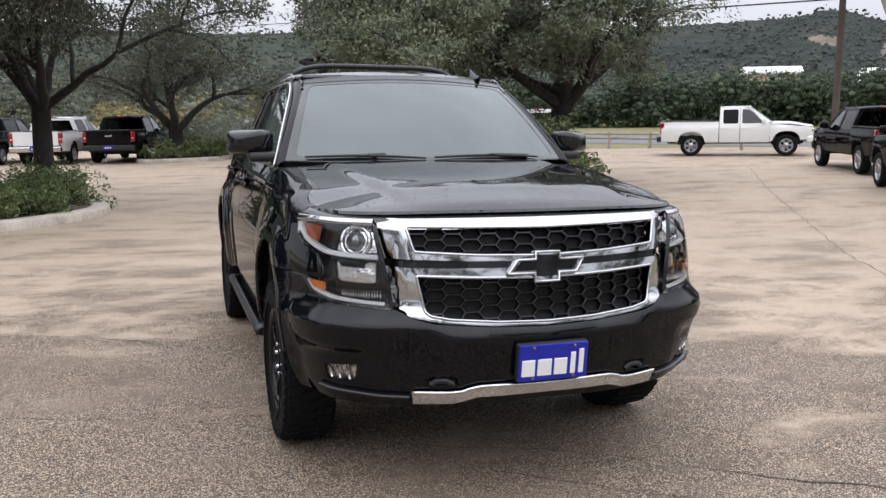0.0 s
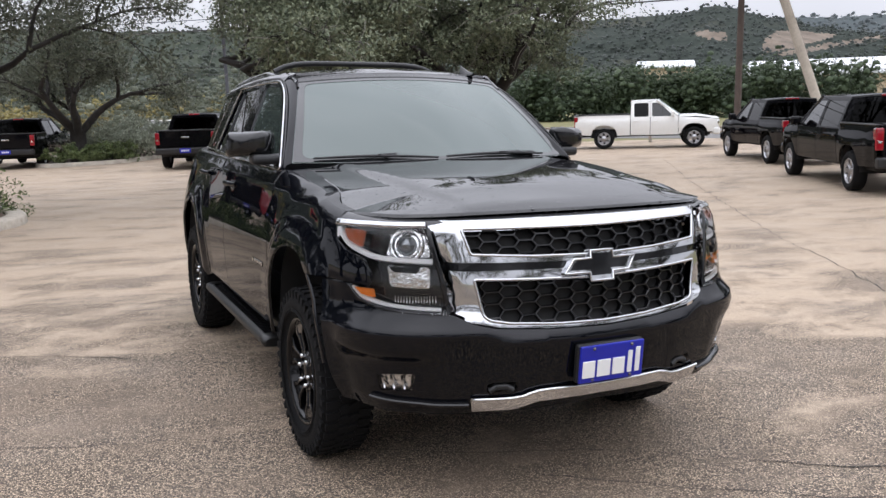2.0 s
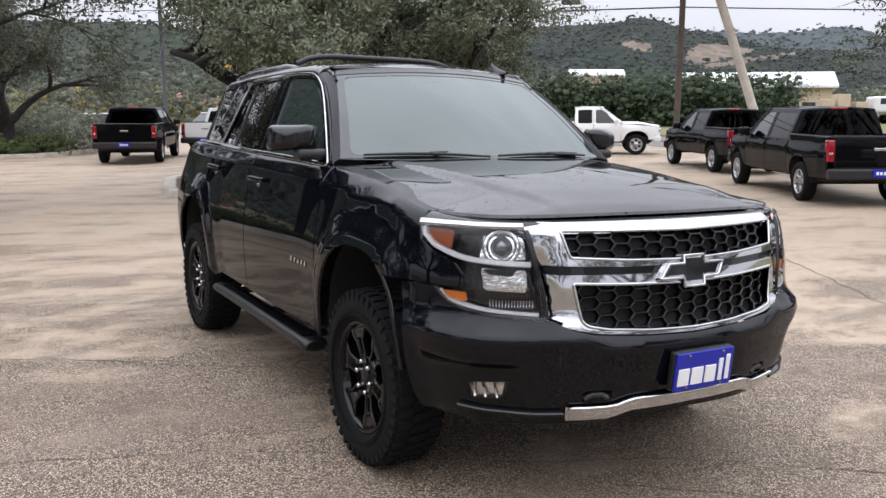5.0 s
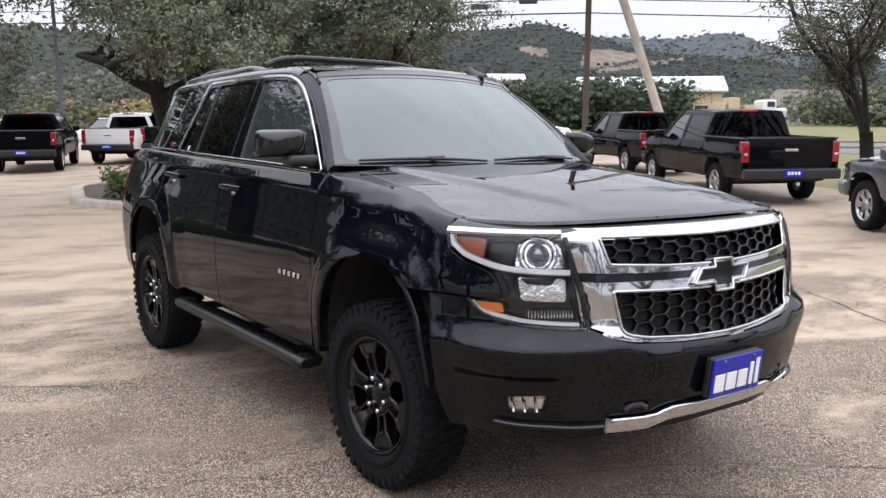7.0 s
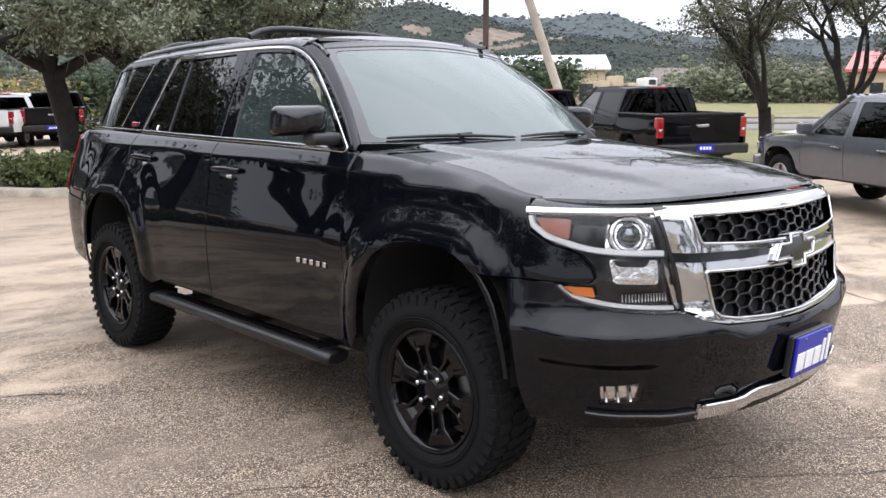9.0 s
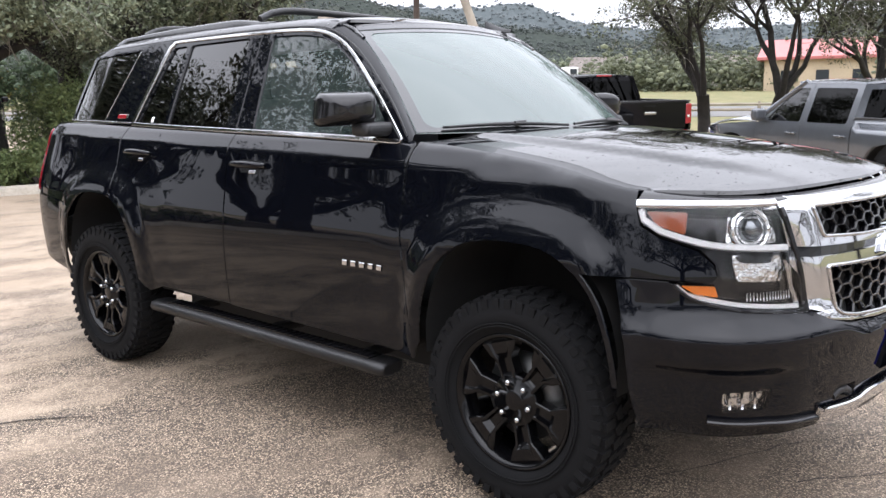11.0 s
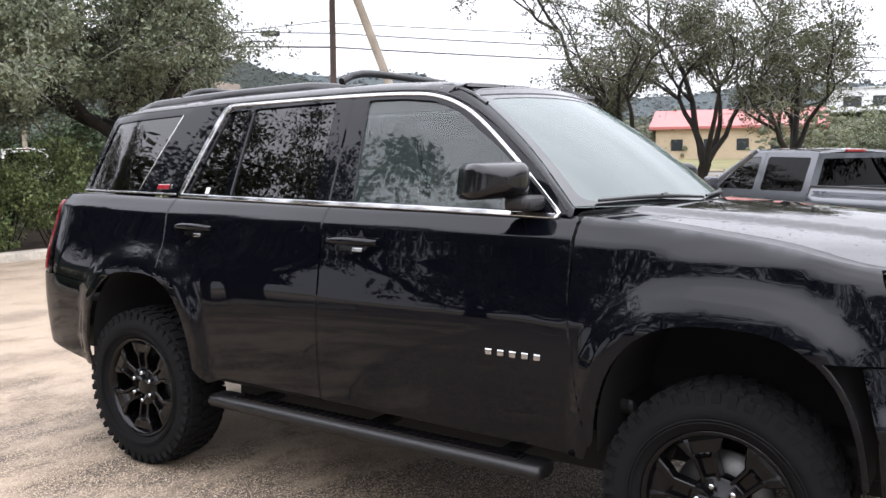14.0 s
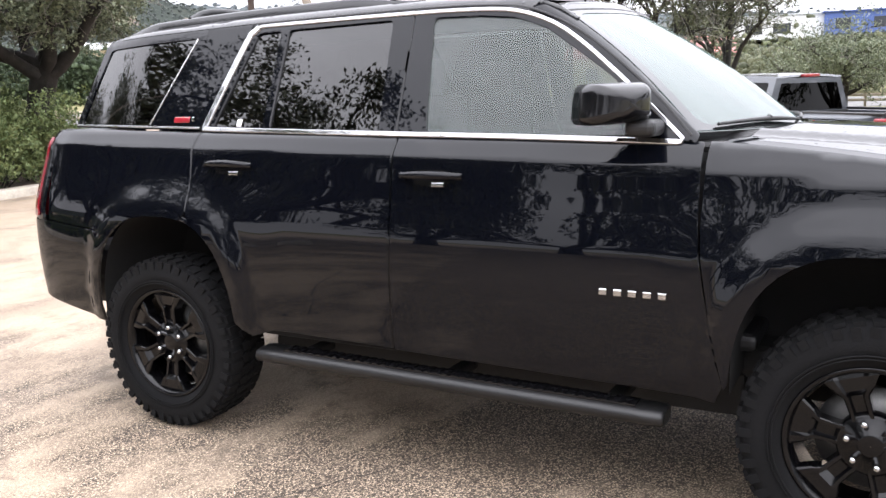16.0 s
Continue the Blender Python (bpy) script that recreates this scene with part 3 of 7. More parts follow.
        pts = [Vector(surf(*p)) + surface_normal(surf, *p) * sgn * (0.012 + 0.03 * math.sin(math.pi * k / 11) ** 0.5) for k, p in enumerate(path)]
        tube(bm, pts, [0.012 + 0.005 * math.sin(math.pi * k / 11) for k in range(12)], 10)
        handle = part("door_handle", bm, PAINT, suv)
        part("lock_cap", ribbon(bmesh.new(), [(s0 + 0.075, zc - 0.026), (s0 + 0.125, zc - 0.026)], surf, sgn, 0.016, 0.004), SATIN, handle, "silver underside of the handle cup")
    # door name badge: five plain bars
    for k in range(5):
        s0 = at_y(0.605 + 0.05 * k, 0.813)
        part("name_bar", ribbon(bmesh.new(), [(s0, 0.817), (s0 + 0.026, 0.8175)], surf, sgn, 0.024, 0.004), CHROME, suv, "chrome bar of the door badge")
    # wheel arch liner
    for yc in ARCHES:
        bm = bmesh.new()
        rows_ = [[bm.verts.new((sx * x, y, z + (0.004 if x > 0.5 else 0))) for y, z in [(yc - 0.418, 0.50)] + arch(yc, 0.006)[2:-2] + [(yc + 0.418, 0.50)]] for x in (0.955, 0.45)]
        for a, b in zip(rows_[0], rows_[0][1:]):
            k = rows_[0].index(a)
            bm.faces.new((a, b, rows_[1][k + 1], rows_[1][k])).smooth = True
        bm.faces.new(rows_[1])
        part("arch_liner", bm, SHADE, suv)
        # arch lip
        bm = bmesh.new()
        lip = [p for p in on_side(arch(yc, 0.010)) if p[1] > 0.5]
        ribbon(bm, lip, surf, sgn, 0.020, 0.003, off=-0.004)
        part("arch_lip", bm, PAINT, suv)
    # running board
    board = bmesh.new()
    sec = [(-0.070, 0.0), (-0.065, 0.022), (-0.03, 0.030), (0.03, 0.030), (0.060, 0.022), (0.070, 0.0), (0.058, -0.022), (0.0, -0.030), (-0.055, -0.022)]
    rings = []
    for y, g in ((0.603, 0.75), (0.615, 1.0), (0.70, 1.0), (2.25, 1.0), (2.33, 1.0), (2.342, 0.75)):
        rings.append([board.verts.new((sx * (0.938 + x * g), y, 0.392 + 0.012 * (y - 0.6) + z * g)) for x, z in sec])
    for a, b in zip(rings, rings[1:]):
        for k in range(len(sec)):
            board.faces.new((a[k], a[(k + 1) % len(sec)], b[(k + 1) % len(sec)], b[k])).smooth = True
    board.faces.new(rings[0])
    board.faces.new(rings[-1][::-1])
    bmesh.ops.recalc_face_normals(board, faces=board.faces)
    step = part("running_board", board, BOARD, suv, "black ribbed running board")
    bm = bmesh.new()
    box(bm, (0.075, 1.5, 0.006), (sx * 0.938, 1.46, 0.434), pose(0, 0, 0, 0.6, 0, 0) @ Matrix.Translation((0, 0, -0.0155)))
    for k in range(38):
        for j in (-1, 1):
            box(bm, (0.03, 0.02, 0.008), (sx * (0.938 + 0.02 * j), 0.74 + 0.039 * k, 0.426 + 0.012 * (0.14 + 0.039 * k)), Matrix())
    part("tread_pad", bm, GLOSS_BLACK, step, "studded rubber tread")
    for y in (0.80, 1.45, 2.15):
        bm = bmesh.new()
        box(bm, (0.22, 0.06, 0.04), (sx * 0.82, y, 0.41), Matrix(), 0.01)
        box(bm, (0.03, 0.07, 0.12), (sx * 0.74, y, 0.47), Matrix(), 0.008)
        part("board_bracket", bm, SHADE, step)

    # mirror
    mm = pose(sx * 1.005, 0.775, 1.437, 0, 0, sx * 36)
    bm = bmesh.new()
    prof = [(-0.125, -0.056), (0.11, -0.064), (0.128, -0.045), (0.118, 0.050), (0.10, 0.070), (-0.10, 0.074), (-0.125, 0.055)]
    prev = None
    for g in (0.06, 0.25, 0.45, 0.62, 0.76, 0.87, 0.94, 0.98, 1.0, 1.001):
        y = -0.090 * math.sqrt(max(0.0, 1 - min(g, 1.0) ** 3)) + (0.055 if g > 1 else 0.0)
        ring = [bm.verts.new(mm @ Vector((sx * x * g, y + 0.9 * x * x * g, z * g))) for x, z in dense(rounded(prof, 0.04, 6), 0.02)]
        if prev:
            for k in range(len(ring)):
                bm.faces.new((prev[k], prev[(k + 1) % len(ring)], ring[(k + 1) % len(ring)], ring[k])).smooth = True
        else:
            bm.faces.new(ring[::-1]).smooth = True
        prev = ring
    bm.faces.new(prev)
    bmesh.ops.recalc_face_normals(bm, faces=bm.faces)
    mirror = part("door_mirror", bm, GLOSS_BLACK, suv, "gloss black door mirror")
    bm = bmesh.new()
    box(bm, (0.19, 0.10, 0.055), (sx * 0.915, 0.70, 1.362), None, 0.022, 3)
    part("mirror_foot", bm, TRIM, mirror)
    bm = bmesh.new()
    box(bm, (0.215, 0.004, 0.11), (0, 0.070, 0), mm, 0.001, 1)
    part("mirror_glass", bm, CHROME, mirror)

    # roof rail: a low dark fin with feet faired in
    bm = bmesh.new()
    rings = []
    for k in range(44):
        f = k / 43
        y = 1.70 + 1.80 * f
        x, _, z = cabin(y, cant_top(y) + 0.01, 1)
        lift = 0.008 + 0.030 * smooth(0, 0.22, f) * smooth(1, 0.85, f)
        rings.append([bm.verts.new((sx * (x - 0.03 + dx), y, z - 0.012 + dz * (lift + 0.012))) for dx, dz in ((-0.022, 0.0), (-0.016, 0.8), (-0.006, 1.0), (0.008, 1.0), (0.017, 0.8), (0.026, 0.0))])
    for a, b in zip(rings, rings[1:]):
        for j in range(5):
            bm.faces.new((a[j], a[j + 1], b[j + 1], b[j])).smooth = True
    bm.faces.new(rings[0])
    bm.faces.new(rings[-1][::-1])
    bmesh.ops.recalc_face_normals(bm, faces=bm.faces)
    part("roof_rail", bm, GLOSS_BLACK, suv, "low black roof rail")
    # small white sticker inside the quarter light
    part("sticker", ribbon(bmesh.new(), [(2.485, 1.39), (2.515, 1.39)], cab, sgn, 0.032, 0.001, off=-0.004), WHITE, suv, "small white sticker")

# cross bars of the rack
for y in (1.85, 3.02):
    bm = bmesh.new()
    xe, _, ze = cabin(y, cant_top(y) + 0.01, 1)
    pts, rad = [], []
    for k in range(17):
        f = -1 + k / 8
        pts.append((f * (xe - 0.03), y + 0.06 * (1 - f * f) * 0, ze + 0.028 + 0.058 * (1 - abs(f) ** 6)))
    tube(bm, pts, 0.018, 8)
    part("cross_bar", bm, TRIM, suv, "black roof cross bar")

# bonnet
hood = []
hood += [(lerp_table(EDGE_X, y) - 0.062 - 0.03 * smooth(-0.1, 0.46, y) + 0.03 * smooth(-0.2, -0.47, y), y) for y in np.linspace(0.44, -0.47, 14)]
hood += [(p[0] - 0.002, p[1] + 0.003) for p in reversed(EDGE[2:]) if p[1] < -0.49]
hood += [(0.0, EDGE[0][1] + 0.003)]
hood = hood + [(-x, y) for x, y in reversed(hood) if x > 0.001] + [(-0.4, 0.32), (0.0, 0.27), (0.4, 0.32)]
lip_top = [(s, at_top(abs(s))) for s in np.linspace(-1.255, 1.255, 60)]
sheets("bonnet", [(hood, [], hood_top, 0.03, 1, 0.0), (lip_top + [(1.255, 1.158), (1.0, 1.163), (-1.0, 1.163), (-1.255, 1.158)], [], body, 0.05, 1, 0.0)], WET_PAINT, suv, "wet black bonnet with raindrops")
# cowl, windscreen, roof
sheets("cowl", [([(-0.80, 0.47), (-0.4, 0.335), (0, 0.285), (0.4, 0.335), (0.80, 0.47), (0.82, 0.56), (0.4, 0.40), (0, 0.34), (-0.4, 0.40), (-0.82, 0.56)], [], hood_top, 0.06, 1, -0.012)], TRIM, suv)
glass = [(-1, 0), (1, 0), (1, 1), (-1, 1)]
sheets("windscreen", [(glass, [], screen, 0.1, 1, 0.0)], GLASS_FRONT, suv, "windscreen mirroring the grey sky", depth=0.004).visible_shadow = False
sheets("screen_border", [([(-0.997, 0.003), (0.997, 0.003), (0.997, 0.955), (-0.997, 0.955)], [rounded([(-0.945, 0.035), (0.945, 0.035), (0.945, 0.905), (-0.945, 0.905)], 0.07)], screen, 0.1, 1, 0.002)], SCREEN_BLACK, suv, depth=0.0)
bm = bmesh.new()
tube(bm, [Vector(screen(u, 1.0)) + Vector((0, 0.006, -0.010)) for u in np.linspace(-1.0, 1.0, 25)], 0.019, 10)
for sx in (-1, 1):
    corner = [Vector(screen(sx, 0.86)), Vector(screen(sx, 0.96)) + Vector((sx * 0.012, 0.01, 0.0)), Vector(cabin(1.19, cant_top(1.19) - 0.02, sx)) + Vector((0, 0, -0.012)), Vector(cabin(1.42, cant_top(1.42) - 0.01, sx)) + Vector((-sx * 0.004, 0, -0.014))]
    tube(bm, corner, [0.010, 0.013, 0.013, 0.006], 10)
part("roof_front_edge", bm, WET_PAINT, suv)
# added dark boxes hide bright ground, standing in for shade under the body
for sx in (-1, 1):
    bm = bmesh.new()
    box(bm, (0.10, 2.1, 0.16), (sx * 0.60, 1.45, 0.40), None, 0.01)
    part("shade_block", bm, SHADE, suv)
sheets("roof_header", [([(-0.999, 0.945), (0.999, 0.945), (0.999, 1.0), (-0.999, 1.0)], [], screen, 0.1, 1, 0.006)], WET_PAINT, suv, depth=0.006)
roof_line = [(0.0, 1.045), (0.35, 1.065), (0.60, 1.13)] + [(cabin(y, cant_top(y), 1)[0], y) for y in np.linspace(1.16, 3.60, 14)]
roof_line = roof_line + [(-x, y) for x, y in reversed(roof_line) if x > 0.001]
sheets("roof", [(roof_line, [], roof_top, 0.06, 1, 0.0)], WET_PAINT, suv)
# tailgate and rear lower skin
def tail_gate(u, w):
    y = 3.70 - 0.14 * w
    v = 1.375 + (lerp_table(CANT, y) + 0.05 - 1.375) * w
    x, yy, z = cabin(y, v, 1)
    return (u * x, yy + 0.10 * (1 - u * u), z + 0.02 * w * (1 - u * u))


sheets("tailgate_glass", [([(-1, 0), (1, 0), (1, 1), (-1, 1)], [], tail_gate, 0.12, -1, 0.0)], GLASS_DARK, suv, depth=0.01)
for sx in (-1, 1):
    sheets("tailgate_skin", [([(5.45, 0.92), (5.45, 1.36), (6.4, 1.36), (6.4, 0.92)], [], (lambda s, v, q=sx: body(q * s, v)), 0.06, sx, 0.0)], PAINT, suv)

# nose: bumper
nose = both([(0.0, 0.727), (0.25, 0.733), (0.48, 0.752), (0.57, 0.772), (0.645, 0.806), (0.66, 0.808), (0.85, 0.822), (0.99, 0.836), (1.09, 0.858), (1.155, 0.905), (1.285, 0.906), (1.262, 0.80), (1.245, 0.7), (1.235, 0.55), (1.22, 0.41), (1.0, 0.405), (0.58, 0.40), (0.0, 0.42)])
fog_hole = rounded([(0.80, 0.578), (0.975, 0.566), (0.972, 0.496), (0.815, 0.502)], 0.012)
tow_hole = rounded([(0.385, 0.535), (0.515, 0.535), (0.515, 0.483), (0.385, 0.483)], 0.02)
mirrored = lambda poly: [(-s, v) for s, v in reversed(poly)]
bumper = sheets("front_bumper", [(nose, [fog_hole, mirrored(fog_hole), tow_hole, mirrored(tow_hole)], body, 0.04, 1, 0.0)], PAINT, suv, depth=0.03)
lip_path = curve([(1.02, 0.472), (0.83, 0.462), (0.59, 0.452)])
skid = [(0.58, 0.474), (0.42, 0.472), (0.37, 0.476), (0.30, 0.496), (0.1, 0.498), (0, 0.498)]
skid_shape = both(skid[::-1] + [(0.575, 0.424), (0.40, 0.424), (0.30, 0.450), (0.0, 0.454)])
sheets("skid_plate", [(skid_shape, [], body, 0.04, 1, 0.016)], SATIN, bumper, "brushed silver skid plate", depth=0.03)
bm = bmesh.new()
edge_line = sorted({(round(s, 4), round(v, 4)) for s, v in [(q * a, b) for q in (-1, 1) for a, b in skid]})
tube(bm, [Vector(body(s, v - 0.004)) + Vector((0, -0.016, 0.0)) for s, v in curve(edge_line)], 0.0085, 8)
part("skid_rim", bm, SATIN, bumper)
for sx in (-1, 1):
    flip = (lambda s, v, q=sx: body(q * s, v))
    part("lower_lip", ribbon(bmesh.new(), lip_path, flip, sx, 0.014, 0.022), GLOSS_BLACK, bumper)
    sheets("fog_pocket", [(dense(fog_hole, 0.05), [], flip, 0.05, sx, -0.03)], GLOSS_BLACK, bumper, depth=0)
    fog = sheets("fog_lamp", [(rounded([(0.818, 0.573), (0.968, 0.562), (0.966, 0.502), (0.83, 0.507)], 0.008), [], flip, 0.03, sx, -0.022)], LAMP_MIRROR, bumper, "clear fog lamp", depth=0.01)
    bm = bmesh.new()
    for s in (0.845, 0.89, 0.935):
        tube(bm, [Vector(flip(s + 0.006, 0.566)) + Vector((0, 0.012, 0)), Vector(flip(s - 0.004, 0.510)) + Vector((0, 0.012, 0))], 0.005, 8)
    part("fog_reflector", bm, CHROME, fog)
    sheets("fog_lens", [(fog_hole, [], flip, 0.05, sx, -0.006)], GLASS_LAMP, fog, depth=0.0).visible_shadow = False
    sheets("tow_pocket", [(tow_hole, [], flip, 0.05, sx, -0.03)], SHADE, bumper, depth=0)
    bm = bmesh.new()
    tube(bm, [Vector(flip(s, v)) + Vector((0, 0.012, 0)) for s, v in ((0.40, 0.50), (0.43, 0.515), (0.47, 0.515), (0.50, 0.50))], 0.014, 8)
    part("tow_hook", bm, TRIM, bumper)

# chrome grille surround with its openings, upright behind the bumper's lip
def face(s, v):
    x, y, z = body(s, v)
    y += max(0.0, lerp_table(FRONT_IN, 0.80) - 0.004 - lerp_table(FRONT_IN, z + 0.05 * smooth(0.66, 0.2, abs(x)))) * 0.8
    # the ends of the two frames lean back towards their feet
    end = smooth(0.60, 0.66, abs(s))
    return x, y + 0.38 * max(0.0, abs(s) - 0.618) + end * (0.15 * max(0.0, 0.965 - v) + 0.20 * max(0.0, 1.13 - max(v, 0.99))), z


upper_frame = both([(0.0, 1.160), (0.4, 1.160), (0.752, 1.160), (0.746, 1.133), (0.712, 1.126), (0.690, 1.05), (0.675, 1.007), (0.3, 0.995), (0.0, 0.991)])
lower_frame = both([(0.0, 0.964), (0.3, 0.966), (0.672, 0.973), (0.652, 0.88), (0.640, 0.815), (0.565, 0.774), (0.46, 0.754), (0.25, 0.737), (0.0, 0.731)])
upper = rounded(both([(0.0, 1.126), (0.3, 1.129), (0.612, 1.134), (0.576, 1.036), (0.3, 1.020), (0.0, 1.013)]), 0.012)
under = rounded(both([(0.0, 0.925), (0.3, 0.931), (0.566, 0.941), (0.530, 0.80), (0.505, 0.783), (0.42, 0.768), (0.22, 0.753), (0.0, 0.748)]), 0.012)
grille = sheets("grille", [(upper_frame, [upper], face, 0.03, 1, 0.010), (lower_frame, [under], face, 0.03, 1, 0.010)], CHROME, suv, "chrome grille surround with black honeycomb", depth=0.035)
sheets("grille_back", [(both([(0.0, 1.14), (0.62, 1.14), (0.66, 0.97), (0.60, 0.80), (0.5, 0.77), (0.0, 0.745)]), [], face, 0.06, 1, -0.045)], SHADE, grille, depth=0)
for outline in (upper, under):
    bm = bmesh.new()
    ring = dense(outline, 0.05)
    tube(bm, [Vector(face(s, v)) + Vector((0, -0.012, 0)) for s, v in ring + ring[:1]], 0.0062, 8, cap=False)
    part("chrome_lip", bm, CHROME, grille)
bm = ribbon(bmesh.new(), [(s, 0.978 + 0.012 * abs(s)) for s in np.linspace(-0.676, 0.676, 25)], face, 1, 0.046, 0.002, off=-0.012)
part("slot_bar", bm, GLOSS_BLACK, grille)


def honeycomb(hole, z_top, rows_n):
    """Flat hexagon cells: level bars joined by slanting ones."""
    bm = bmesh.new()
    p, h, a = 0.080, 0.0235, 0.029
    for j in range(rows_n):
        for k in range(-10, 11):
            if (j + k) % 2:
                continue
            z = z_top - j * h
            bars = [[(k * p - a, z), (k * p + a, z)]]
            bars += [[(k * p + a, z), ((k + 1) * p - a, z + e * h)] for e in (-1, 1)]
            for q in bars:
                if inside(hole, (q[0][0] + q[1][0]) / 2, (q[0][1] + q[1][1]) / 2):
                    ribbon(bm, q, face, 1, 0.008, 0.020, off=-0.034)
    return bm


part("honeycomb", honeycomb(upper, 1.130, 7), GLOSS_BLACK, grille, "black honeycomb mesh")
part("honeycomb", honeycomb(under, 0.932, 10), GLOSS_BLACK, grille, "black honeycomb mesh")
# maker's badge as a plain slanted bar with a square: chrome rim, black face
emblem = [(-0.176, 0.944), (-0.132, 0.998), (-0.050, 0.998), (-0.050, 1.028), (0.062, 1.028), (0.062, 0.998), (0.176, 0.998), (0.138, 0.944), (0.054, 0.944), (0.054, 0.910), (-0.058, 0.910), (-0.058, 0.944)]
badge = sheets("front_badge", [(emblem, [], body, 0.04, 1, 0.022)], CHROME, grille, "plain bar badge with chrome rim and black face", depth=0.04)
bm = bmesh.new()
ring = dense(emblem, 0.03)
tube(bm, [Vector(body(s, v)) + Vector((0, -0.026, 0)) for s, v in ring + ring[:1]], 0.006, 8, cap=False)
part("badge_rim", bm, CHROME, badge)
sheets("badge_face", [([(s * 0.86, 0.968 + (v - 0.968) * 0.72) for s, v in emblem], [], body, 0.04, 1, 0.026)], GLOSS_BLACK, badge, depth=0.006)

# headlamps
lamp_shape = [(0.752, 1.153), (1.0, 1.151), (1.255, 1.146), (1.233, 1.080), (1.180, 1.044), (1.065, 1.010), (1.012, 0.968), (1.0, 0.930), (1.03, 0.907), (1.148, 0.900), (1.086, 0.852), (0.985, 0.830), (0.85, 0.816), (0.655, 0.803), (0.69, 0.95), (0.72, 1.03)]
for sx in (-1, 1):
    flip = (lambda s, v, q=sx: body(q * s, v))
    lamp = sheets("headlamp", [(lamp_shape, [], flip, 0.05, sx, -0.055)], GLOSS_BLACK, suv, "clear headlamp with chrome strips and amber marker", depth=0.0)
    sheets("lamp_lens", [(lamp_shape, [], flip, 0.05, sx, 0.002)], GLASS_LAMP, lamp, depth=0.012).visible_shadow = False
    bm = bmesh.new()
    ribbon(bm, curve([(0.755, 1.154), (1.0, 1.152), (1.256, 1.145)]), flip, sx, 0.026, 0.006)
    part("brow_strip", bm, CHROME, lamp)
    bm = ribbon(bmesh.new(), curve([(1.245, 1.130), (1.236, 1.098), (1.19, 1.064), (1.06, 1.030), (0.88, 1.018), (0.722, 1.012)]), flip, sx, 0.022, 0.016, off=-0.028)
    part("light_strip", bm, WHITE, lamp, "white light strip")
    bm = ribbon(bmesh.new(), curve([(1.136, 0.894), (1.10, 0.868), (0.965, 0.847), (0.835, 0.836), (0.69, 0.828)]), flip, sx, 0.016, 0.012, off=-0.020)
    part("light_strip", bm, WHITE, lamp, "white light strip")
    # projector
    c = Vector(flip(0.85, 1.078))
    n = surface_normal(flip, 0.85, 1.078) * sx
    q = n.to_track_quat("X", "Z").to_matrix().to_4x4()
    mm = Matrix.Translation(c - n * 0.05) @ q
    part("projector_ring", lathe(bmesh.new(), [(0.074, -0.03), (0.072, 0.0), (0.064, 0.012), (0.052, 0.006), (0.044, -0.02)], 32, mm), LAMP_MIRROR, lamp)
    part("projector_lens", lathe(bmesh.new(), [(0.043, -0.012), (0.040, 0.008), (0.030, 0.022), (0.016, 0.031), (0.001, 0.034)], 28, mm), PROJECTOR, lamp, "round projector lens")
    sheets("inner_reflector", [(rounded([(0.75, 1.125), (0.95, 1.128), (0.97, 1.03), (0.73, 1.03)], 0.02), [], flip, 0.04, sx, -0.050)], LAMP_MIRROR, lamp, depth=0.0)
    sheets("amber_corner", [(rounded([(1.12, 1.128), (1.232, 1.124), (1.20, 1.080), (1.12, 1.055)], 0.01), [], flip, 0.05, sx, -0.022)], DULL_AMBER, lamp, "dull amber reflector")
    sheets("low_reflector", [(rounded([(0.735, 0.990), (0.945, 0.996), (0.920, 0.912), (0.735, 0.905)], 0.018), [], flip, 0.03, sx, -0.035)], LAMP_MIRROR, lamp, "bright reflector of the low beam", depth=0.01)
    sheets("low_hood", [(rounded([(0.78, 0.992), (0.93, 0.994), (0.90, 0.972), (0.80, 0.968)], 0.006), [], flip, 0.03, sx, -0.022)], GLOSS_BLACK, lamp, depth=0.02)
    bm = bmesh.new()
    for k in range(15):
        tube(bm, [Vector(flip(0.70 + 0.012 * k, 0.848)) + Vector((0, 0.028, 0)), Vector(flip(0.70 + 0.012 * k, 0.876)) + Vector((0, 0.028, 0))], 0.0035, 5)
    part("low_grid", bm, SATIN, lamp)
    bm = ribbon(bmesh.new(), curve([(0.742, 1.135), (0.712, 1.03), (0.682, 0.93), (0.662, 0.812)]), flip, sx, 0.018, 0.004)
    ribbon(bm, curve([(0.662, 0.811), (0.85, 0.822), (0.985, 0.836), (1.086, 0.858), (1.140, 0.898)]), flip, sx, 0.012, 0.003)
    part("lamp_bezel", bm, GLOSS_BLACK, lamp)
    sheets("amber_marker", [(rounded([(1.012, 0.898), (1.120, 0.896), (1.075, 0.872), (1.0, 0.866)], 0.006), [], flip, 0.03, sx, -0.010)], AMBER, lamp, "amber side marker")

# number plate with a dealer's name: white bars on blue
plate = bmesh.new()
PM = pose(-0.003, -1.102, 0.591, 6, 0, 0)
box(plate, (0.305, 0.012, 0.155), (0, 0, 0), PM, 0.005)
plate = part("number_plate", plate, BLUE, suv, "blue dealer plate with white bars")
for x, w, h, z in ((-0.112, 0.058, 0.070, -0.019), (-0.041, 0.062, 0.070, -0.019), (0.030, 0.058, 0.070, -0.019), (0.085, 0.022, 0.092, -0.008), (0.122, 0.022, 0.104, -0.002)):
    bm = bmesh.new()
    box(bm, (w, 0.006, h), (x, -0.008, z), PM, 0.0029, 3)
    part("bar", bm, WHITE, plate)
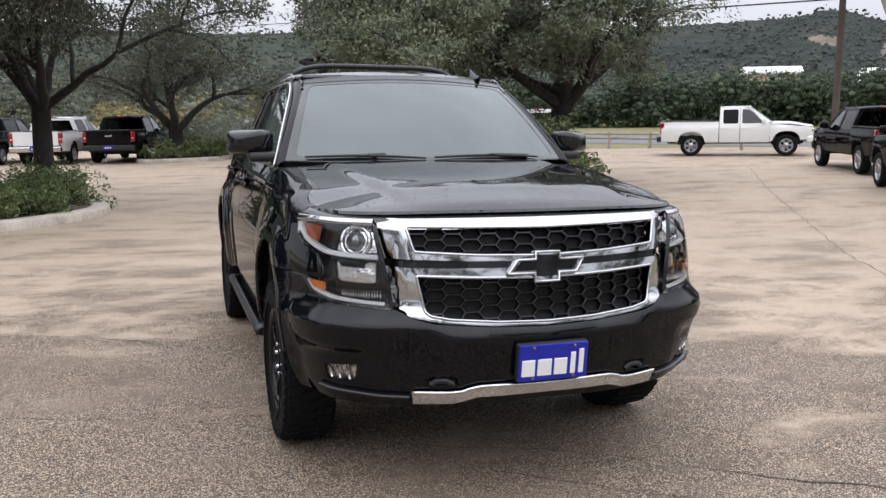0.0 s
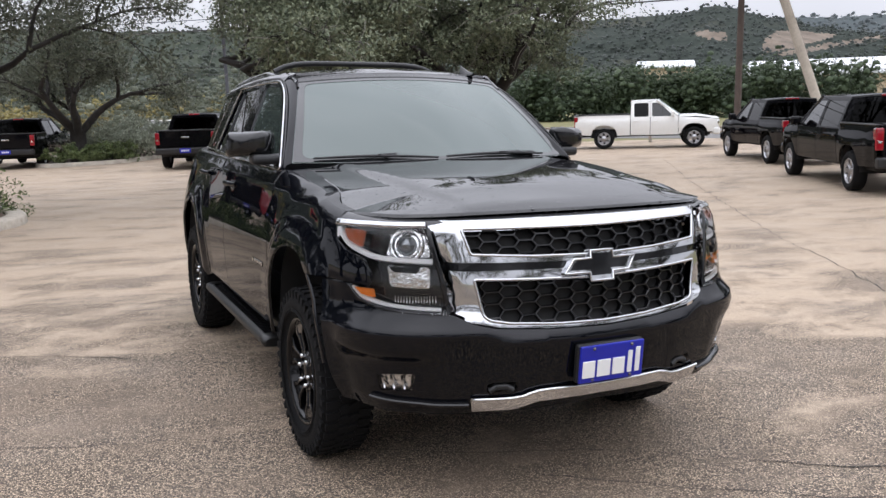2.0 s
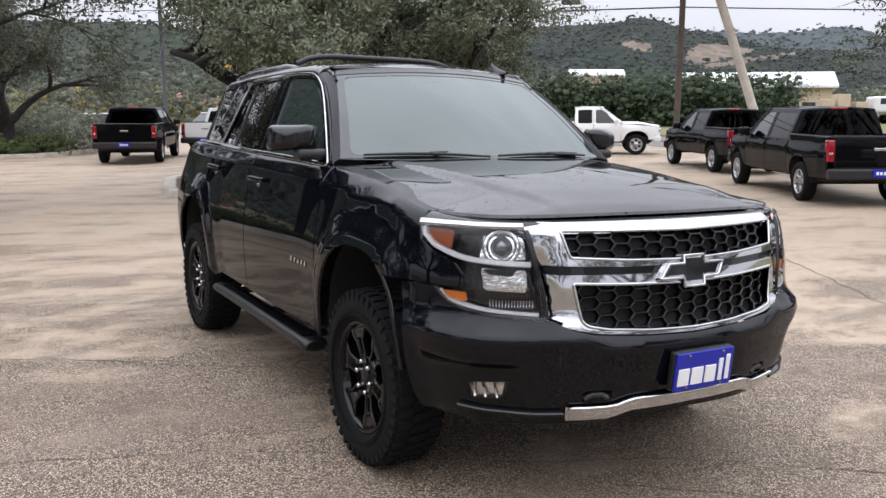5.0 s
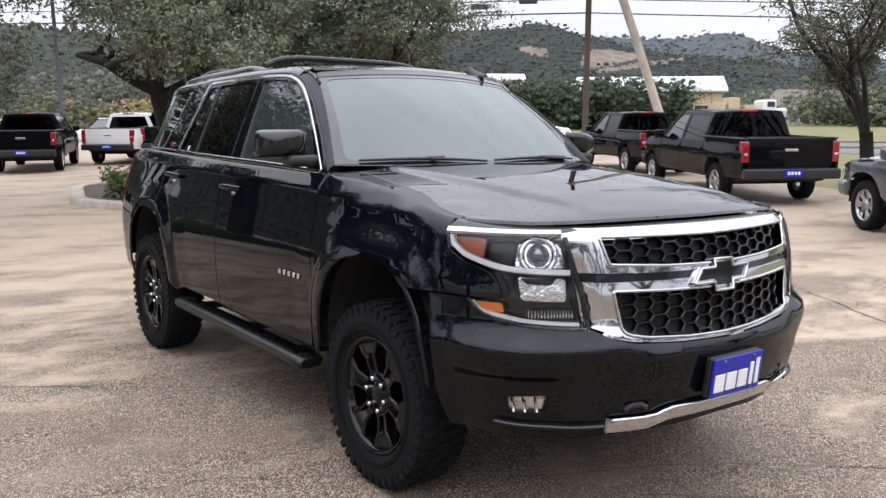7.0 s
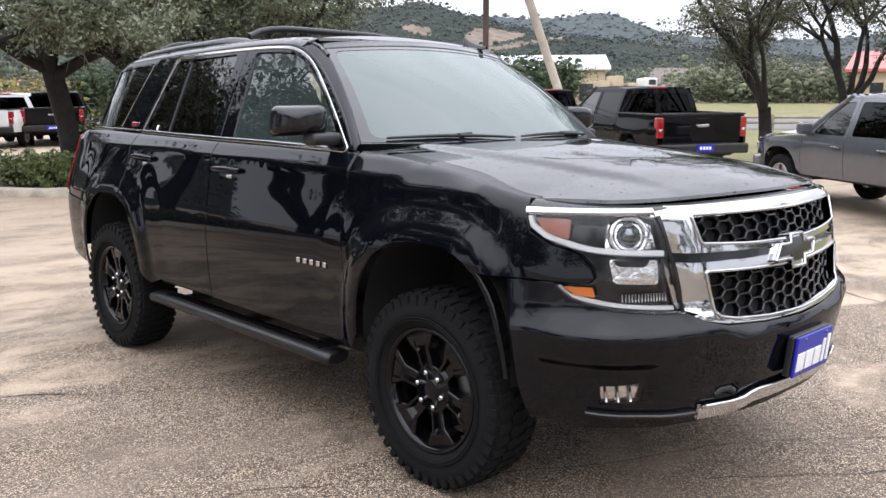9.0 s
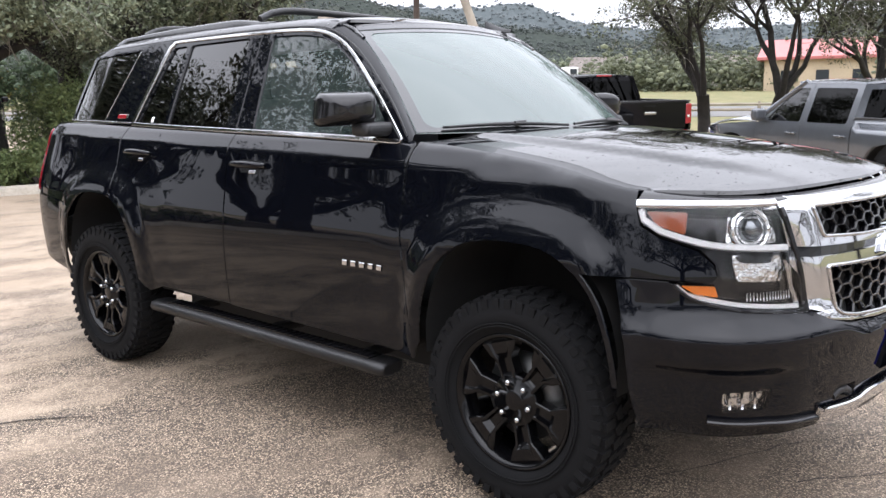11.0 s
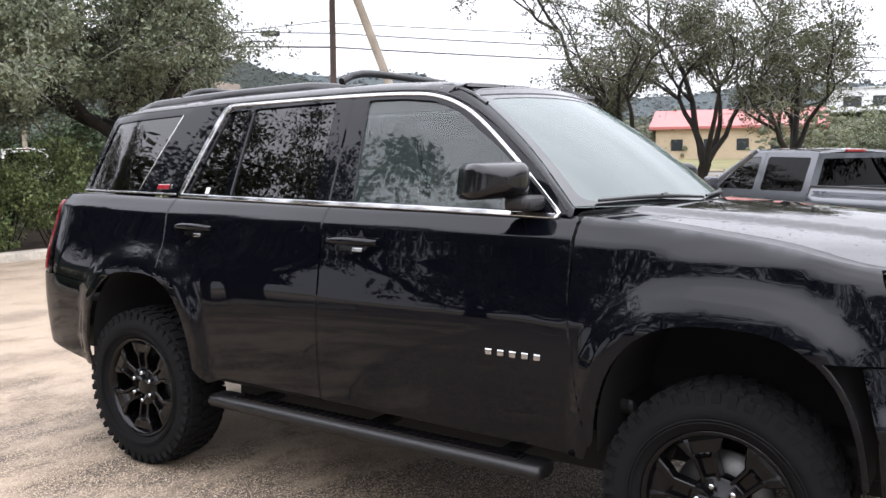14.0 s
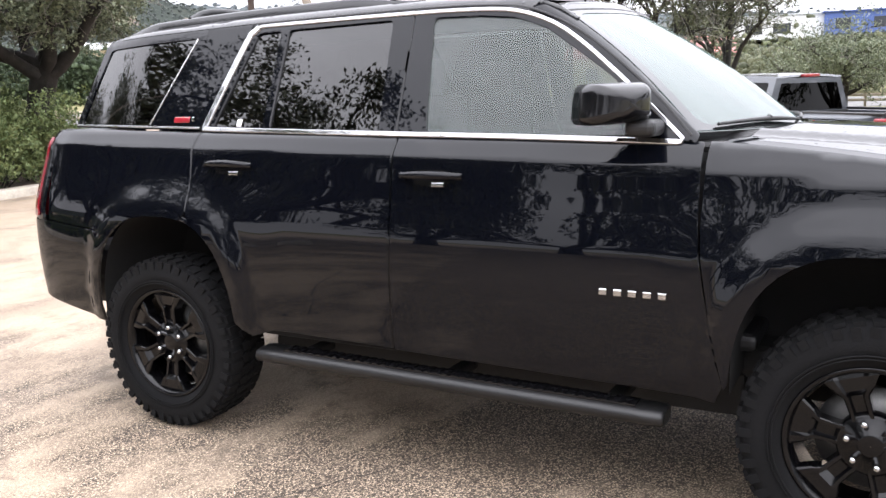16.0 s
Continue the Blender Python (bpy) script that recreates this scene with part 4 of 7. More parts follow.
for x in (-0.09, 0.09):
    for z in (-0.065, 0.064):
        bm = bmesh.new()
        lathe(bm, [(0.007, 0.0), (0.006, 0.004), (0.0005, 0.006)], 10, PM @ Matrix.Translation((x, -0.006, z)) @ pose(0, 0, 0, 0, 0, -90))
        part("plate_bolt", bm, STEEL, plate)
bm = bmesh.new()
box(bm, (0.31, 0.03, 0.158), (0, 0.022, 0), PM, 0.008)
part("plate_holder", bm, TRIM, plate)

# wipers, antenna
for x0, y0, x1, y1 in ((0.62, 0.50, -0.05, 0.37), (-0.10, 0.335, -0.72, 0.52)):
    bm = bmesh.new()
    pts = []
    for k in range(9):
        f = k / 8
        x = x0 + (x1 - x0) * f
        u = x / 0.815
        w = 0.012 + 0.022 * math.sin(math.pi * f * 0.9)
        p = Vector(screen(u, w)) + Vector((0, -0.010, 0.012))
        pts.append(p)
    tube(bm, pts, [0.006 + 0.004 * (1 - abs(2 * k / 8 - 1)) for k in range(9)], 6)
    wiper = part("wiper", bm, TRIM, suv, "black wiper blade")
    bm = bmesh.new()
    mid = pts[4] + Vector((0, -0.006, 0.006))
    foot = Vector(hood_top(x0 * 0.9, 0.42)) + Vector((0, 0.02, 0.02))
    tube(bm, [foot, (foot + mid) / 2 + Vector((0, 0, 0.003)), mid], [0.010, 0.008, 0.006], 6)
    part("wiper_arm", bm, TRIM, wiper)
bm = bmesh.new()
AM = Matrix.Translation(Vector(roof_top(0.49, 1.16)) - Vector((0, 0, 0.012))) @ Matrix.Scale(0.95, 4)
rows_ = []
for f in np.linspace(0, 1, 9):
    y, h, w = -0.11 + 0.19 * f, 0.012 + 0.062 * f ** 1.6, 0.030 * math.sin(math.pi * min(0.96, 0.12 + f * 0.8))
    rows_.append([bm.verts.new(AM @ Vector(p)) for p in ((-w, y, -0.004), (-w * 0.7, y, h * 0.5), (-w * 0.25, y, h), (w * 0.25, y, h), (w * 0.7, y, h * 0.5), (w, y, -0.004))])
for a, b in zip(rows_, rows_[1:]):
    for k in range(5):
        bm.faces.new((a[k], a[k + 1], b[k + 1], b[k])).smooth = True
bm.faces.new(rows_[-1])
part("antenna_fin", bm, TRIM, suv, "black shark-fin antenna")

# cabin: floor, dashboard, seats, wheel, mirror, headliner
bm = bmesh.new()
box(bm, (1.50, 3.4, 0.06), (0, 2.05, 0.62), None, 0.02)
box(bm, (1.62, 0.5, 0.35), (0, 0.75, 1.08), None, 0.1, 3)
box(bm, (0.9, 0.3, 0.10), (0, 0.60, 1.26), None, 0.05, 3)
part("dashboard", bm, TRIM, suv)
for x, y, w in ((-0.40, 1.55, 0.54), (0.40, 1.55, 0.54), (-0.36, 2.48, 0.62), (0.36, 2.48, 0.62)):
    bm = bmesh.new()
    box(bm, (w, 0.52, 0.16), (x, y - 0.05, 0.86), None, 0.06, 3)
    box(bm, (w, 0.16, 0.62), (x, y + 0.24, 1.18), pose(0, 0, 0) @ Matrix.Translation((0, 0, 0)), 0.06, 3)
    box(bm, (0.27, 0.10, 0.17), (x, y + 0.26, 1.57), None, 0.04, 3)
    tube(bm, [(x - 0.07, y + 0.26, 1.45), (x - 0.07, y + 0.26, 1.55)], 0.008, 6)
    tube(bm, [(x + 0.07, y + 0.26, 1.45), (x + 0.07, y + 0.26, 1.55)], 0.008, 6)
    part("seat", bm, SEAT, suv)
bm = bmesh.new()
ring = [Vector((0.40 + 0.185 * math.cos(a), 1.06 + 0.06 * math.sin(a), 1.17 + 0.175 * math.sin(a))) for a in np.linspace(0, 2 * math.pi, 25)]
tube(bm, ring, 0.014, 6)
tube(bm, [(0.40, 0.98, 1.12), (0.40, 1.06, 1.17)], 0.05, 8)
box(bm, (0.34, 0.02, 0.05), (0.40, 1.06, 1.17), None, 0.008)
part("steering_wheel", bm, TRIM, suv)
bm = bmesh.new()
box(bm, (0.26, 0.03, 0.07), (0, 1.00, 1.69), None, 0.014, 3)
box(bm, (0.12, 0.06, 0.05), (0, 0.985, 1.735), None, 0.014, 3)
part("inner_mirror", bm, TRIM, suv)
sheets("headliner", [([(x * 0.96, y * 0.99 + 0.06) for x, y in roof_line], [], roof_top, 0.15, -1, 0.035)], LIGHT_SEAT, suv, depth=0)
# chassis
bm = bmesh.new()
box(bm, (1.30, 3.9, 0.12), (0, 1.45, 0.52), None, 0.04)
box(bm, (1.84, 1.85, 0.14), (0, 1.45, 0.55), None, 0.03)
for sx in (-1, 1):
    box(bm, (0.10, 4.4, 0.14), (sx * 0.48, 1.45, 0.44), None, 0.02)
box(bm, (1.2, 0.4, 0.12), (0, -0.55, 0.52), None, 0.04)
box(bm, (1.5, 0.5, 0.30), (0, 3.55, 0.62), None, 0.06)
tube(bm, [(-0.8, 2.93, 0.41), (0.8, 2.93, 0.41)], 0.055, 10)
tube(bm, [(-0.8, 0.0, 0.41), (0.8, 0.0, 0.41)], 0.045, 10)
part("chassis", bm, SHADE, suv)


def wheel(name, m, parent, radius=0.398, width=0.25, rim_r=0.248, spokes=6, rim_mat=RIM_BLACK, lugs=44, fine=True, label=""):
    """A wheel about the x axis, its outer face towards +x."""
    w = width / 2
    tyre = bmesh.new()
    side = [(rim_r - 0.005, -w + 0.035), (rim_r + 0.012, -w + 0.018), (rim_r + 0.05, -w + 0.004), (radius - 0.075, -w), (radius - 0.035, -w + 0.012), (radius - 0.012, -w + 0.032)]
    profile = side + [(radius - 0.009, 0.0)] + [(r, -x) for r, x in reversed(side)]
    lathe(tyre, profile, 56 if fine else 28, m)
    top = part(name, tyre, RUBBER, parent, label)
    if fine:
        tyre = bmesh.new()
        for k in range(lugs):
            a = 2 * math.pi * k / lugs
            turn = m @ Matrix.Rotation(a, 4, "X")
            long = 0.055 if k % 2 else 0.040
            for e in (-1, 1):
                box(tyre, (0.060, 0.034, 0.014), (e * (w - 0.052), 0, radius - 0.012), turn @ Matrix.Rotation(0.1 * e, 4, "Z"))
                box(tyre, (0.012, 0.028, long * 0.8), (e * (w - 0.010), 0, radius - 0.018 - long * 0.4), turn)
                box(tyre, (0.045, 0.034, 0.014), (e * 0.032, 0.02 * e, radius - 0.008), turn @ Matrix.Rotation(0.4, 4, "Z"))
        for r in (rim_r + 0.035, radius - 0.105):
            ringv = [m @ Vector((w + 0.001, r * math.cos(a), r * math.sin(a))) for a in np.linspace(0, 2 * math.pi, 57)]
            tube(tyre, ringv, 0.0035, 5, cap=False)
        tagged(part("tread", tyre, RUBBER, top), kind="stuff")
    # barrel and lip
    rim = bmesh.new()
    lathe(rim, [(rim_r - 0.028, -w + 0.04), (rim_r - 0.03, w - 0.075), (rim_r - 0.014, w - 0.03), (rim_r - 0.002, w - 0.016), (rim_r + 0.006, w - 0.020), (rim_r + 0.006, w - 0.034)], 56 if fine else 28, m)
    # spokes: two ridges with a sunk middle, flaring to the lip
    x_hub, x_rim = w - 0.045, w - 0.030
    for k in range(spokes):
        turn = m @ Matrix.Rotation(2 * math.pi * k / spokes, 4, "X")
        rows_ = []
        for r, half, groove, xf in ((0.050, 0.036, 0.003, x_hub), (0.098, 0.034, 0.008, x_hub + 0.003), (0.104, 0.034, 0.016, x_hub + 0.003), (rim_r * 0.63, 0.037, 0.020, x_hub + 0.010), (rim_r * 0.67, 0.044, 0.012, x_hub + 0.012), (rim_r * 0.72, 0.056, 0.004, x_rim - 0.001), (rim_r - 0.030, 0.080, 0.003, x_rim - 0.002), (rim_r - 0.012, 0.086, 0.003, x_rim - 0.008)):
            if spokes < 6:
                half *= 1.1
            rows_.append([rim.verts.new(turn @ Vector((x, y, r))) for x, y in ((xf - 0.05, -half), (xf - 0.004, -half), (xf, -half * 0.9), (xf, -half * 0.62), (xf - groove, -half * 0.45), (xf - groove, half * 0.45), (xf, half * 0.62), (xf, half * 0.9), (xf - 0.004, half), (xf - 0.05, half))])
        for a, b in zip(rows_, rows_[1:]):
            for j in range(9):
                rim.faces.new((a[j], a[j + 1], b[j + 1], b[j]))
    lathe(rim, [(0.098, x_hub - 0.05), (0.098, x_hub - 0.004), (0.092, x_hub + 0.002), (0.040, x_hub + 0.002), (0.038, x_hub + 0.006), (0.032, x_hub + 0.008), (0.001, x_hub + 0.008)], 36, m)
    bmesh.ops.recalc_face_normals(rim, faces=rim.faces)
    rim = part("rim", rim, rim_mat, top)
    if fine:
        for k in range(6):
            a = 2 * math.pi * (k + 0.5) / 6
            bm = bmesh.new()
            lathe(bm, [(0.012, x_hub - 0.004), (0.0115, x_hub + 0.014), (0.008, x_hub + 0.021), (0.0005, x_hub + 0.022)], 10, m @ Matrix.Translation((0, 0.070 * math.cos(a), 0.070 * math.sin(a))))
            part("lug_nut", bm, CHROME, rim, "chrome lug nut")
        bm = bmesh.new()
        lathe(bm, [(0.06, -0.01), (0.165, -0.01), (0.165, 0.012), (0.06, 0.012)], 36, m)
        part("brake_disc", bm, STEEL, top)
    return top


for sx in (-1, 1):
    for y in (-0.015, 2.875):
        m = pose(sx * 0.868, y, 0.398, 0, 0, 0 if sx > 0 else 180)
        wheel("wheel", m @ Matrix.Rotation(0.30 if y < 1 else -0.02, 4, "X"), suv, label="knobbly off-road tyre on black rim")


# ---- ground ----
def rise(x, y):
    """Height of the ground: level round the SUV, rising slowly towards the road."""
    w = min(0.9 * x + 0.45 * y, 110.0) - 8.8
    return 0.032 * 0.5 * (w + math.sqrt(w * w + 4)) - 0.0035


def paving(name, colour, second, stone, scale):
    """Old washed concrete: pale wiped patches over pebbly aggregate, damp stains and grain."""
    m = bpy.data.materials.new(name)
    m.use_nodes = True
    n, l = m.node_tree.nodes, m.node_tree.links
    b = n["Principled BSDF"]
    tc = n.new("ShaderNodeTexCoord")

    def noise_node(s, detail=6, stretch=None, rough=0.55, warp=0.0):
        t = n.new("ShaderNodeTexNoise")
        t.inputs["Scale"].default_value, t.inputs["Detail"].default_value, t.inputs["Roughness"].default_value = s, detail, rough
        t.inputs["Distortion"].default_value = warp
        if stretch:
            mp = n.new("ShaderNodeMapping")
            mp.inputs["Scale"].default_value = stretch
            mp.inputs["Rotation"].default_value = (0, 0, 0.45)
            l.new(tc.outputs["Object"], mp.inputs["Vector"])
            l.new(mp.outputs["Vector"], t.inputs["Vector"])
        else:
            l.new(tc.outputs["Object"], t.inputs["Vector"])
        return t.outputs["Fac"]

    def span(v, a, b_, c=0.0, d=1.0):
        r = n.new("ShaderNodeMapRange")
        for key, val in zip(("From Min", "From Max", "To Min", "To Max"), (a, b_, c, d)):
            r.inputs[key].default_value = val
        l.new(v, r.inputs["Value"])
        return r.outputs[0]

    def blend(f, a, c, mode="MIX"):
        x = n.new("ShaderNodeMix")
        x.data_type, x.blend_type = "RGBA", mode
        if isinstance(f, float):
            x.inputs[0].default_value = f
        else:
            l.new(f, x.inputs[0])
        for sock, val in ((6, a), (7, c)):
            if isinstance(val, tuple):
                x.inputs[sock].default_value = (*val, 1)
            else:
                l.new(val, x.inputs[sock])
        return x.outputs[2]

    # two pours meet along the long crack: pebbly on the near side, trowelled smooth beyond
    sep = n.new("ShaderNodeSeparateXYZ")
    l.new(tc.outputs["Object"], sep.inputs[0])

    def calc(op, a, c):
        k = n.new("ShaderNodeMath")
        k.operation = op
        for sock, val in ((0, a), (1, c)):
            if isinstance(val, float):
                k.inputs[sock].default_value = val
            else:
                l.new(val, k.inputs[sock])
        return k.outputs[0]

    side_of = calc("ADD", calc("MULTIPLY", sep.outputs["X"], 0.42), sep.outputs["Y"])
    pour = span(side_of, 1.50, 1.66, -0.080, 0.060)
    patch = calc("ADD", calc("ADD", noise_node(0.95, 9, (0.75, 1.35, 1), 0.64, 0.15), pour), span(side_of, 2.0, 9.0, 0.0, 0.06))
    worn = span(patch, 0.49, 0.62, 0.0, 0.78)
    vor = n.new("ShaderNodeTexVoronoi")
    vor.inputs["Scale"].default_value = stone
    l.new(tc.outputs["Object"], vor.inputs["Vector"])
    vor2 = n.new("ShaderNodeTexVoronoi")
    vor2.inputs["Scale"].default_value = stone * 1.9
    l.new(tc.outputs["Object"], vor2.inputs["Vector"])
    grain = n.new("ShaderNodeSeparateColor")
    l.new(vor.outputs["Color"], grain.inputs["Color"])
    grain2 = n.new("ShaderNodeSeparateColor")
    l.new(vor2.outputs["Color"], grain2.inputs["Color"])
    dark = tuple(c * 0.28 for c in second)
    pebble = blend(span(grain.outputs["Red"], 0.15, 0.85), tuple(c * 0.25 for c in colour), tuple(min(1, c * 1.68) for c in colour))
    pebble = blend(span(grain2.outputs["Green"], 0.5, 0.75, 0.0, 0.6), pebble, tuple(c * 0.45 for c in second))
    pebble = blend(span(vor.outputs["Distance"], 0.38, 0.66), pebble, dark)
    wiped = blend(span(noise_node(70, 8, None, 0.7), 0.32, 0.68), tuple(c * 0.85 for c in colour), tuple(min(1, c * 1.36) for c in colour))
    wiped = blend(span(grain2.outputs["Blue"], 0.72, 0.95, 0.0, 0.6), wiped, tuple(c * 0.75 for c in second))
    col = blend(worn, pebble, wiped)
    calm = span(side_of, 2.5, 8.0, 1.0, 0.5)
    streak = calc("MULTIPLY", span(noise_node(0.5, 10, (0.6, 1.4, 1), 0.68, 0.15), 0.52, 0.64, 0.0, 0.6), calm)
    col = blend(streak, col, second)
    # damp brown drips under and beside the vehicle
    drips = calc("MULTIPLY", span(noise_node(2.6, 9, None, 0.72, 0.5), 0.54, 0.65, 0.0, 0.64), calm)
    col = blend(drips, col, tuple(c * 0.6 for c in second))
    # farther beyond the crack the colour turns flatter and darker
    col = blend(span(side_of, 3.0, 8.0, 0.0, 0.35), col, tuple(c * 0.62 for c in colour))
    l.new(col, b.inputs["Base Color"])
    rough = span(noise_node(1.2, 5), 0.3, 0.7, 0.62, 0.9)
    l.new(rough, b.inputs["Roughness"])
    bp = n.new("ShaderNodeBump")
    bp.inputs["Strength"].default_value, bp.inputs["Distance"].default_value = 0.55, 0.006
    l.new(vor.outputs["Distance"], bp.inputs["Height"])
    l.new(bp.outputs["Normal"], b.inputs["Normal"])
    return m


CONCRETE = paving("washed_concrete", (0.455, 0.355, 0.257), (0.185, 0.138, 0.10), 135.0, 1.0)
KERB = material("kerb_concrete", (0.40, 0.36, 0.30), 0.9, vary=0.35, scale=3, bump=0.4, bump_scale=80)
GRASS = material("dry_grass", (0.10, 0.115, 0.035), 0.95, scale=0.6, second=(0.22, 0.18, 0.085), bump=0.8, bump_scale=30)
ASPHALT = material("road_asphalt", (0.14, 0.135, 0.13), 0.85, vary=0.2, scale=2, bump=0.3)
SOIL = material("planter_soil", (0.09, 0.065, 0.045), 0.95, vary=0.4, scale=4, bump=0.6, bump_scale=40)

# the land: one sheet to the horizon
verts, faces = [(0, 0, -0.06)], []
radii = [2 * 1.23 ** k for k in range(36)]
N = 120
for r in radii:
    for k in range(N):
        a = 2 * math.pi * k / N
        x, y = r * math.cos(a), r * math.sin(a)
        verts.append((x, y, rise(x, y) - 0.06))
for k in range(N):
    faces.append((0, 1 + k, 1 + (k + 1) % N))
for j in range(len(radii) - 1):
    for k in range(N):
        a, b = 1 + j * N + k, 1 + j * N + (k + 1) % N
        faces.append((a, a + N, b + N, b))
me = bpy.data.meshes.new("ground")
me.from_pydata(verts, [], faces)
me.polygons.foreach_set("use_smooth", [True] * len(faces))
me.materials.append(GRASS)
tagged(new("ground", me), "dry grass verge and open land", "ground", kind="structure")


def slab(name, outline, mat, up, thick, step, label, category, kind="structure", parent=None, top=None):
    """A flat sheet with an edge, laid on the rise of the ground."""
    ob = sheets(name, [(outline, [], lambda x, y: (x, y, rise(x, y) + up), step, 1, 0.0)], mat, parent, depth=thick)
    return tagged(ob, label, category, kind=kind)


LOT = [(-60, -60), (13.2, -60), (12.9, 1.5), (15.2, 5.5), (18, 11.5), (20.5, 16.5), (25, 20), (25, 26), (17.5, 30), (13, 38), (9, 60), (-60, 60)]
slab("pavement", LOT, CONCRETE, 0.0, 0.1, 2.5, "stained washed-aggregate concrete lot", "pavement")


A_, B_ = Vector((-44, 158)), Vector((100, -114))
nr = Vector(((B_ - A_).y, -(B_ - A_).x)).normalized() * -1
slab("road", [tuple(A_), tuple(B_), tuple(B_ + nr * 11), tuple(A_ + nr * 11)], ASPHALT, -0.03, 0.05, 6, "grey asphalt highway beyond the verge", "road")


def along(points, z, up=0.0):
    return [(x, y, rise(x, y) + z + up) for x, y in points]


# cracks and joints in the concrete
CRACK = material("crack_dirt", (0.035, 0.03, 0.026), 0.95, vary=0.3)
rng = random.Random(4)
for k, pts in enumerate([
        [(-4.2, 3.1), (-2.61, 2.63), (-2.02, 2.45), (-1.74, 2.25), (-1.34, 1.94), (-0.9, 1.65), (-0.3, 1.45), (0.6, 1.1), (1.4, 0.9), (2.06, 0.79), (2.49, 0.62), (2.76, 0.38), (3.11, 0.21), (4.3, -0.3)],
        [(-4.0, 4.0), (-2.73, 3.42), (-2.11, 3.02)],
        [(-3.0, 0.9), (-1.84, 0.51), (-1.50, 0.42), (-1.14, 0.17), (-0.59, -0.18), (-0.35, -0.35), (0.04, -0.51), (0.52, -0.76), (1.03, -1.2), (2.0, -1.8)],
        [(-0.1, -0.75), (0.18, -0.98), (0.35, -1.12), (0.56, -1.27), (1.2, -1.7)],
        [(15.5, 17.5), (14.7, 16.36), (11.2, 11.29), (7.95, 6.3), (6.6, 4.24), (5.75, 2.79), (3.5, -0.6)],
        [(2.9, 3.3), (3.57, 2.94), (3.97, 2.51), (4.95, 2.0), (6.5, 1.2)],
        [(-8, 9.5), (-3.0, 7.9), (1.5, 6.9), (5.5, 5.6), (8.5, 4.4)]]):
    bm = bmesh.new()
    path = []
    for a, b in zip(pts, pts[1:]):
        a, b = Vector(a), Vector(b)
        n = max(2, int((b - a).length / 0.05))
        for j in range(n):
            p = a.lerp(b, j / n)
            q = noise.noise_vector(Vector((p.x * 3.1, p.y * 3.1, k))) * 0.045 + noise.noise_vector(Vector((p.x * 14, p.y * 14, k))) * 0.014
            path.append((p.x + q.x, p.y + q.y))
    prev = None
    for j, (x, y) in enumerate(path):
        w = 0.0016 + 0.0055 * abs(noise.noise(Vector((x * 2, y * 2, 3 + k)))) + (0.003 if k == 4 else 0)
        t = Vector(path[min(j + 1, len(path) - 1)]) - Vector(path[max(j - 1, 0)])
        d = Vector((-t.y, t.x)).normalized() * w
        cur = [bm.verts.new((x + e * d.x, y + e * d.y, rise(x, y) + 0.004)) for e in (-1, 1)]
        if prev:
            bm.faces.new((prev[0], prev[1], cur[1], cur[0]))
        prev = cur
    tagged(part("pavement_crack", bm, CRACK), "dark crack running across the concrete", "crack", group="cracks in the concrete", kind="structure")


# ---- planting ----
def leaf_material(name, colour, second, rough=0.6):
    m = bpy.data.materials.new(name)
    m.use_nodes = True
    n, l = m.node_tree.nodes, m.node_tree.links
    b = n["Principled BSDF"]
    g = n.new("ShaderNodeNewGeometry")
    mix = n.new("ShaderNodeMix")
    mix.data_type = "RGBA"
    mix.inputs[6].default_value, mix.inputs[7].default_value = (*colour, 1), (*second, 1)
    l.new(g.outputs["Random Per Island"], mix.inputs[0])
    l.new(mix.outputs[2], b.inputs["Base Color"])
    b.inputs["Roughness"].default_value = rough
    b.inputs["Specular IOR Level"].default_value = 0.3
    return m


OAK_LEAF = leaf_material("oak_leaf", (0.055, 0.070, 0.040), (0.21, 0.235, 0.15))
OAK_DARK = leaf_material("dark_oak_leaf", (0.038, 0.048, 0.030), (0.125, 0.135, 0.092))
SHRUB_LEAF = leaf_material("shrub_leaf", (0.052, 0.082, 0.028), (0.15, 0.178, 0.068))
GREY_LEAF = leaf_material("grey_shrub_leaf", (0.16, 0.18, 0.13), (0.30, 0.32, 0.25))
HEDGE_LEAF = leaf_material("hedge_leaf", (0.020, 0.034, 0.015), (0.050, 0.072, 0.032))
VERGE_LEAF = leaf_material("verge_tree_leaf", (0.045, 0.055, 0.030), (0.14, 0.15, 0.085))
OLIVE_LEAF = leaf_material("olive_scrub_leaf", (0.048, 0.056, 0.028), (0.115, 0.12, 0.062))
AUTUMN_LEAF = leaf_material("autumn_leaf", (0.13, 0.10, 0.035), (0.20, 0.17, 0.05))
BARK = material("oak_bark", (0.024, 0.021, 0.019), 0.95, vary=0.5, scale=6, bump=1.0, bump_scale=22)
TWIG = material("grey_twig", (0.20, 0.19, 0.165), 0.9, vary=0.3, scale=4)


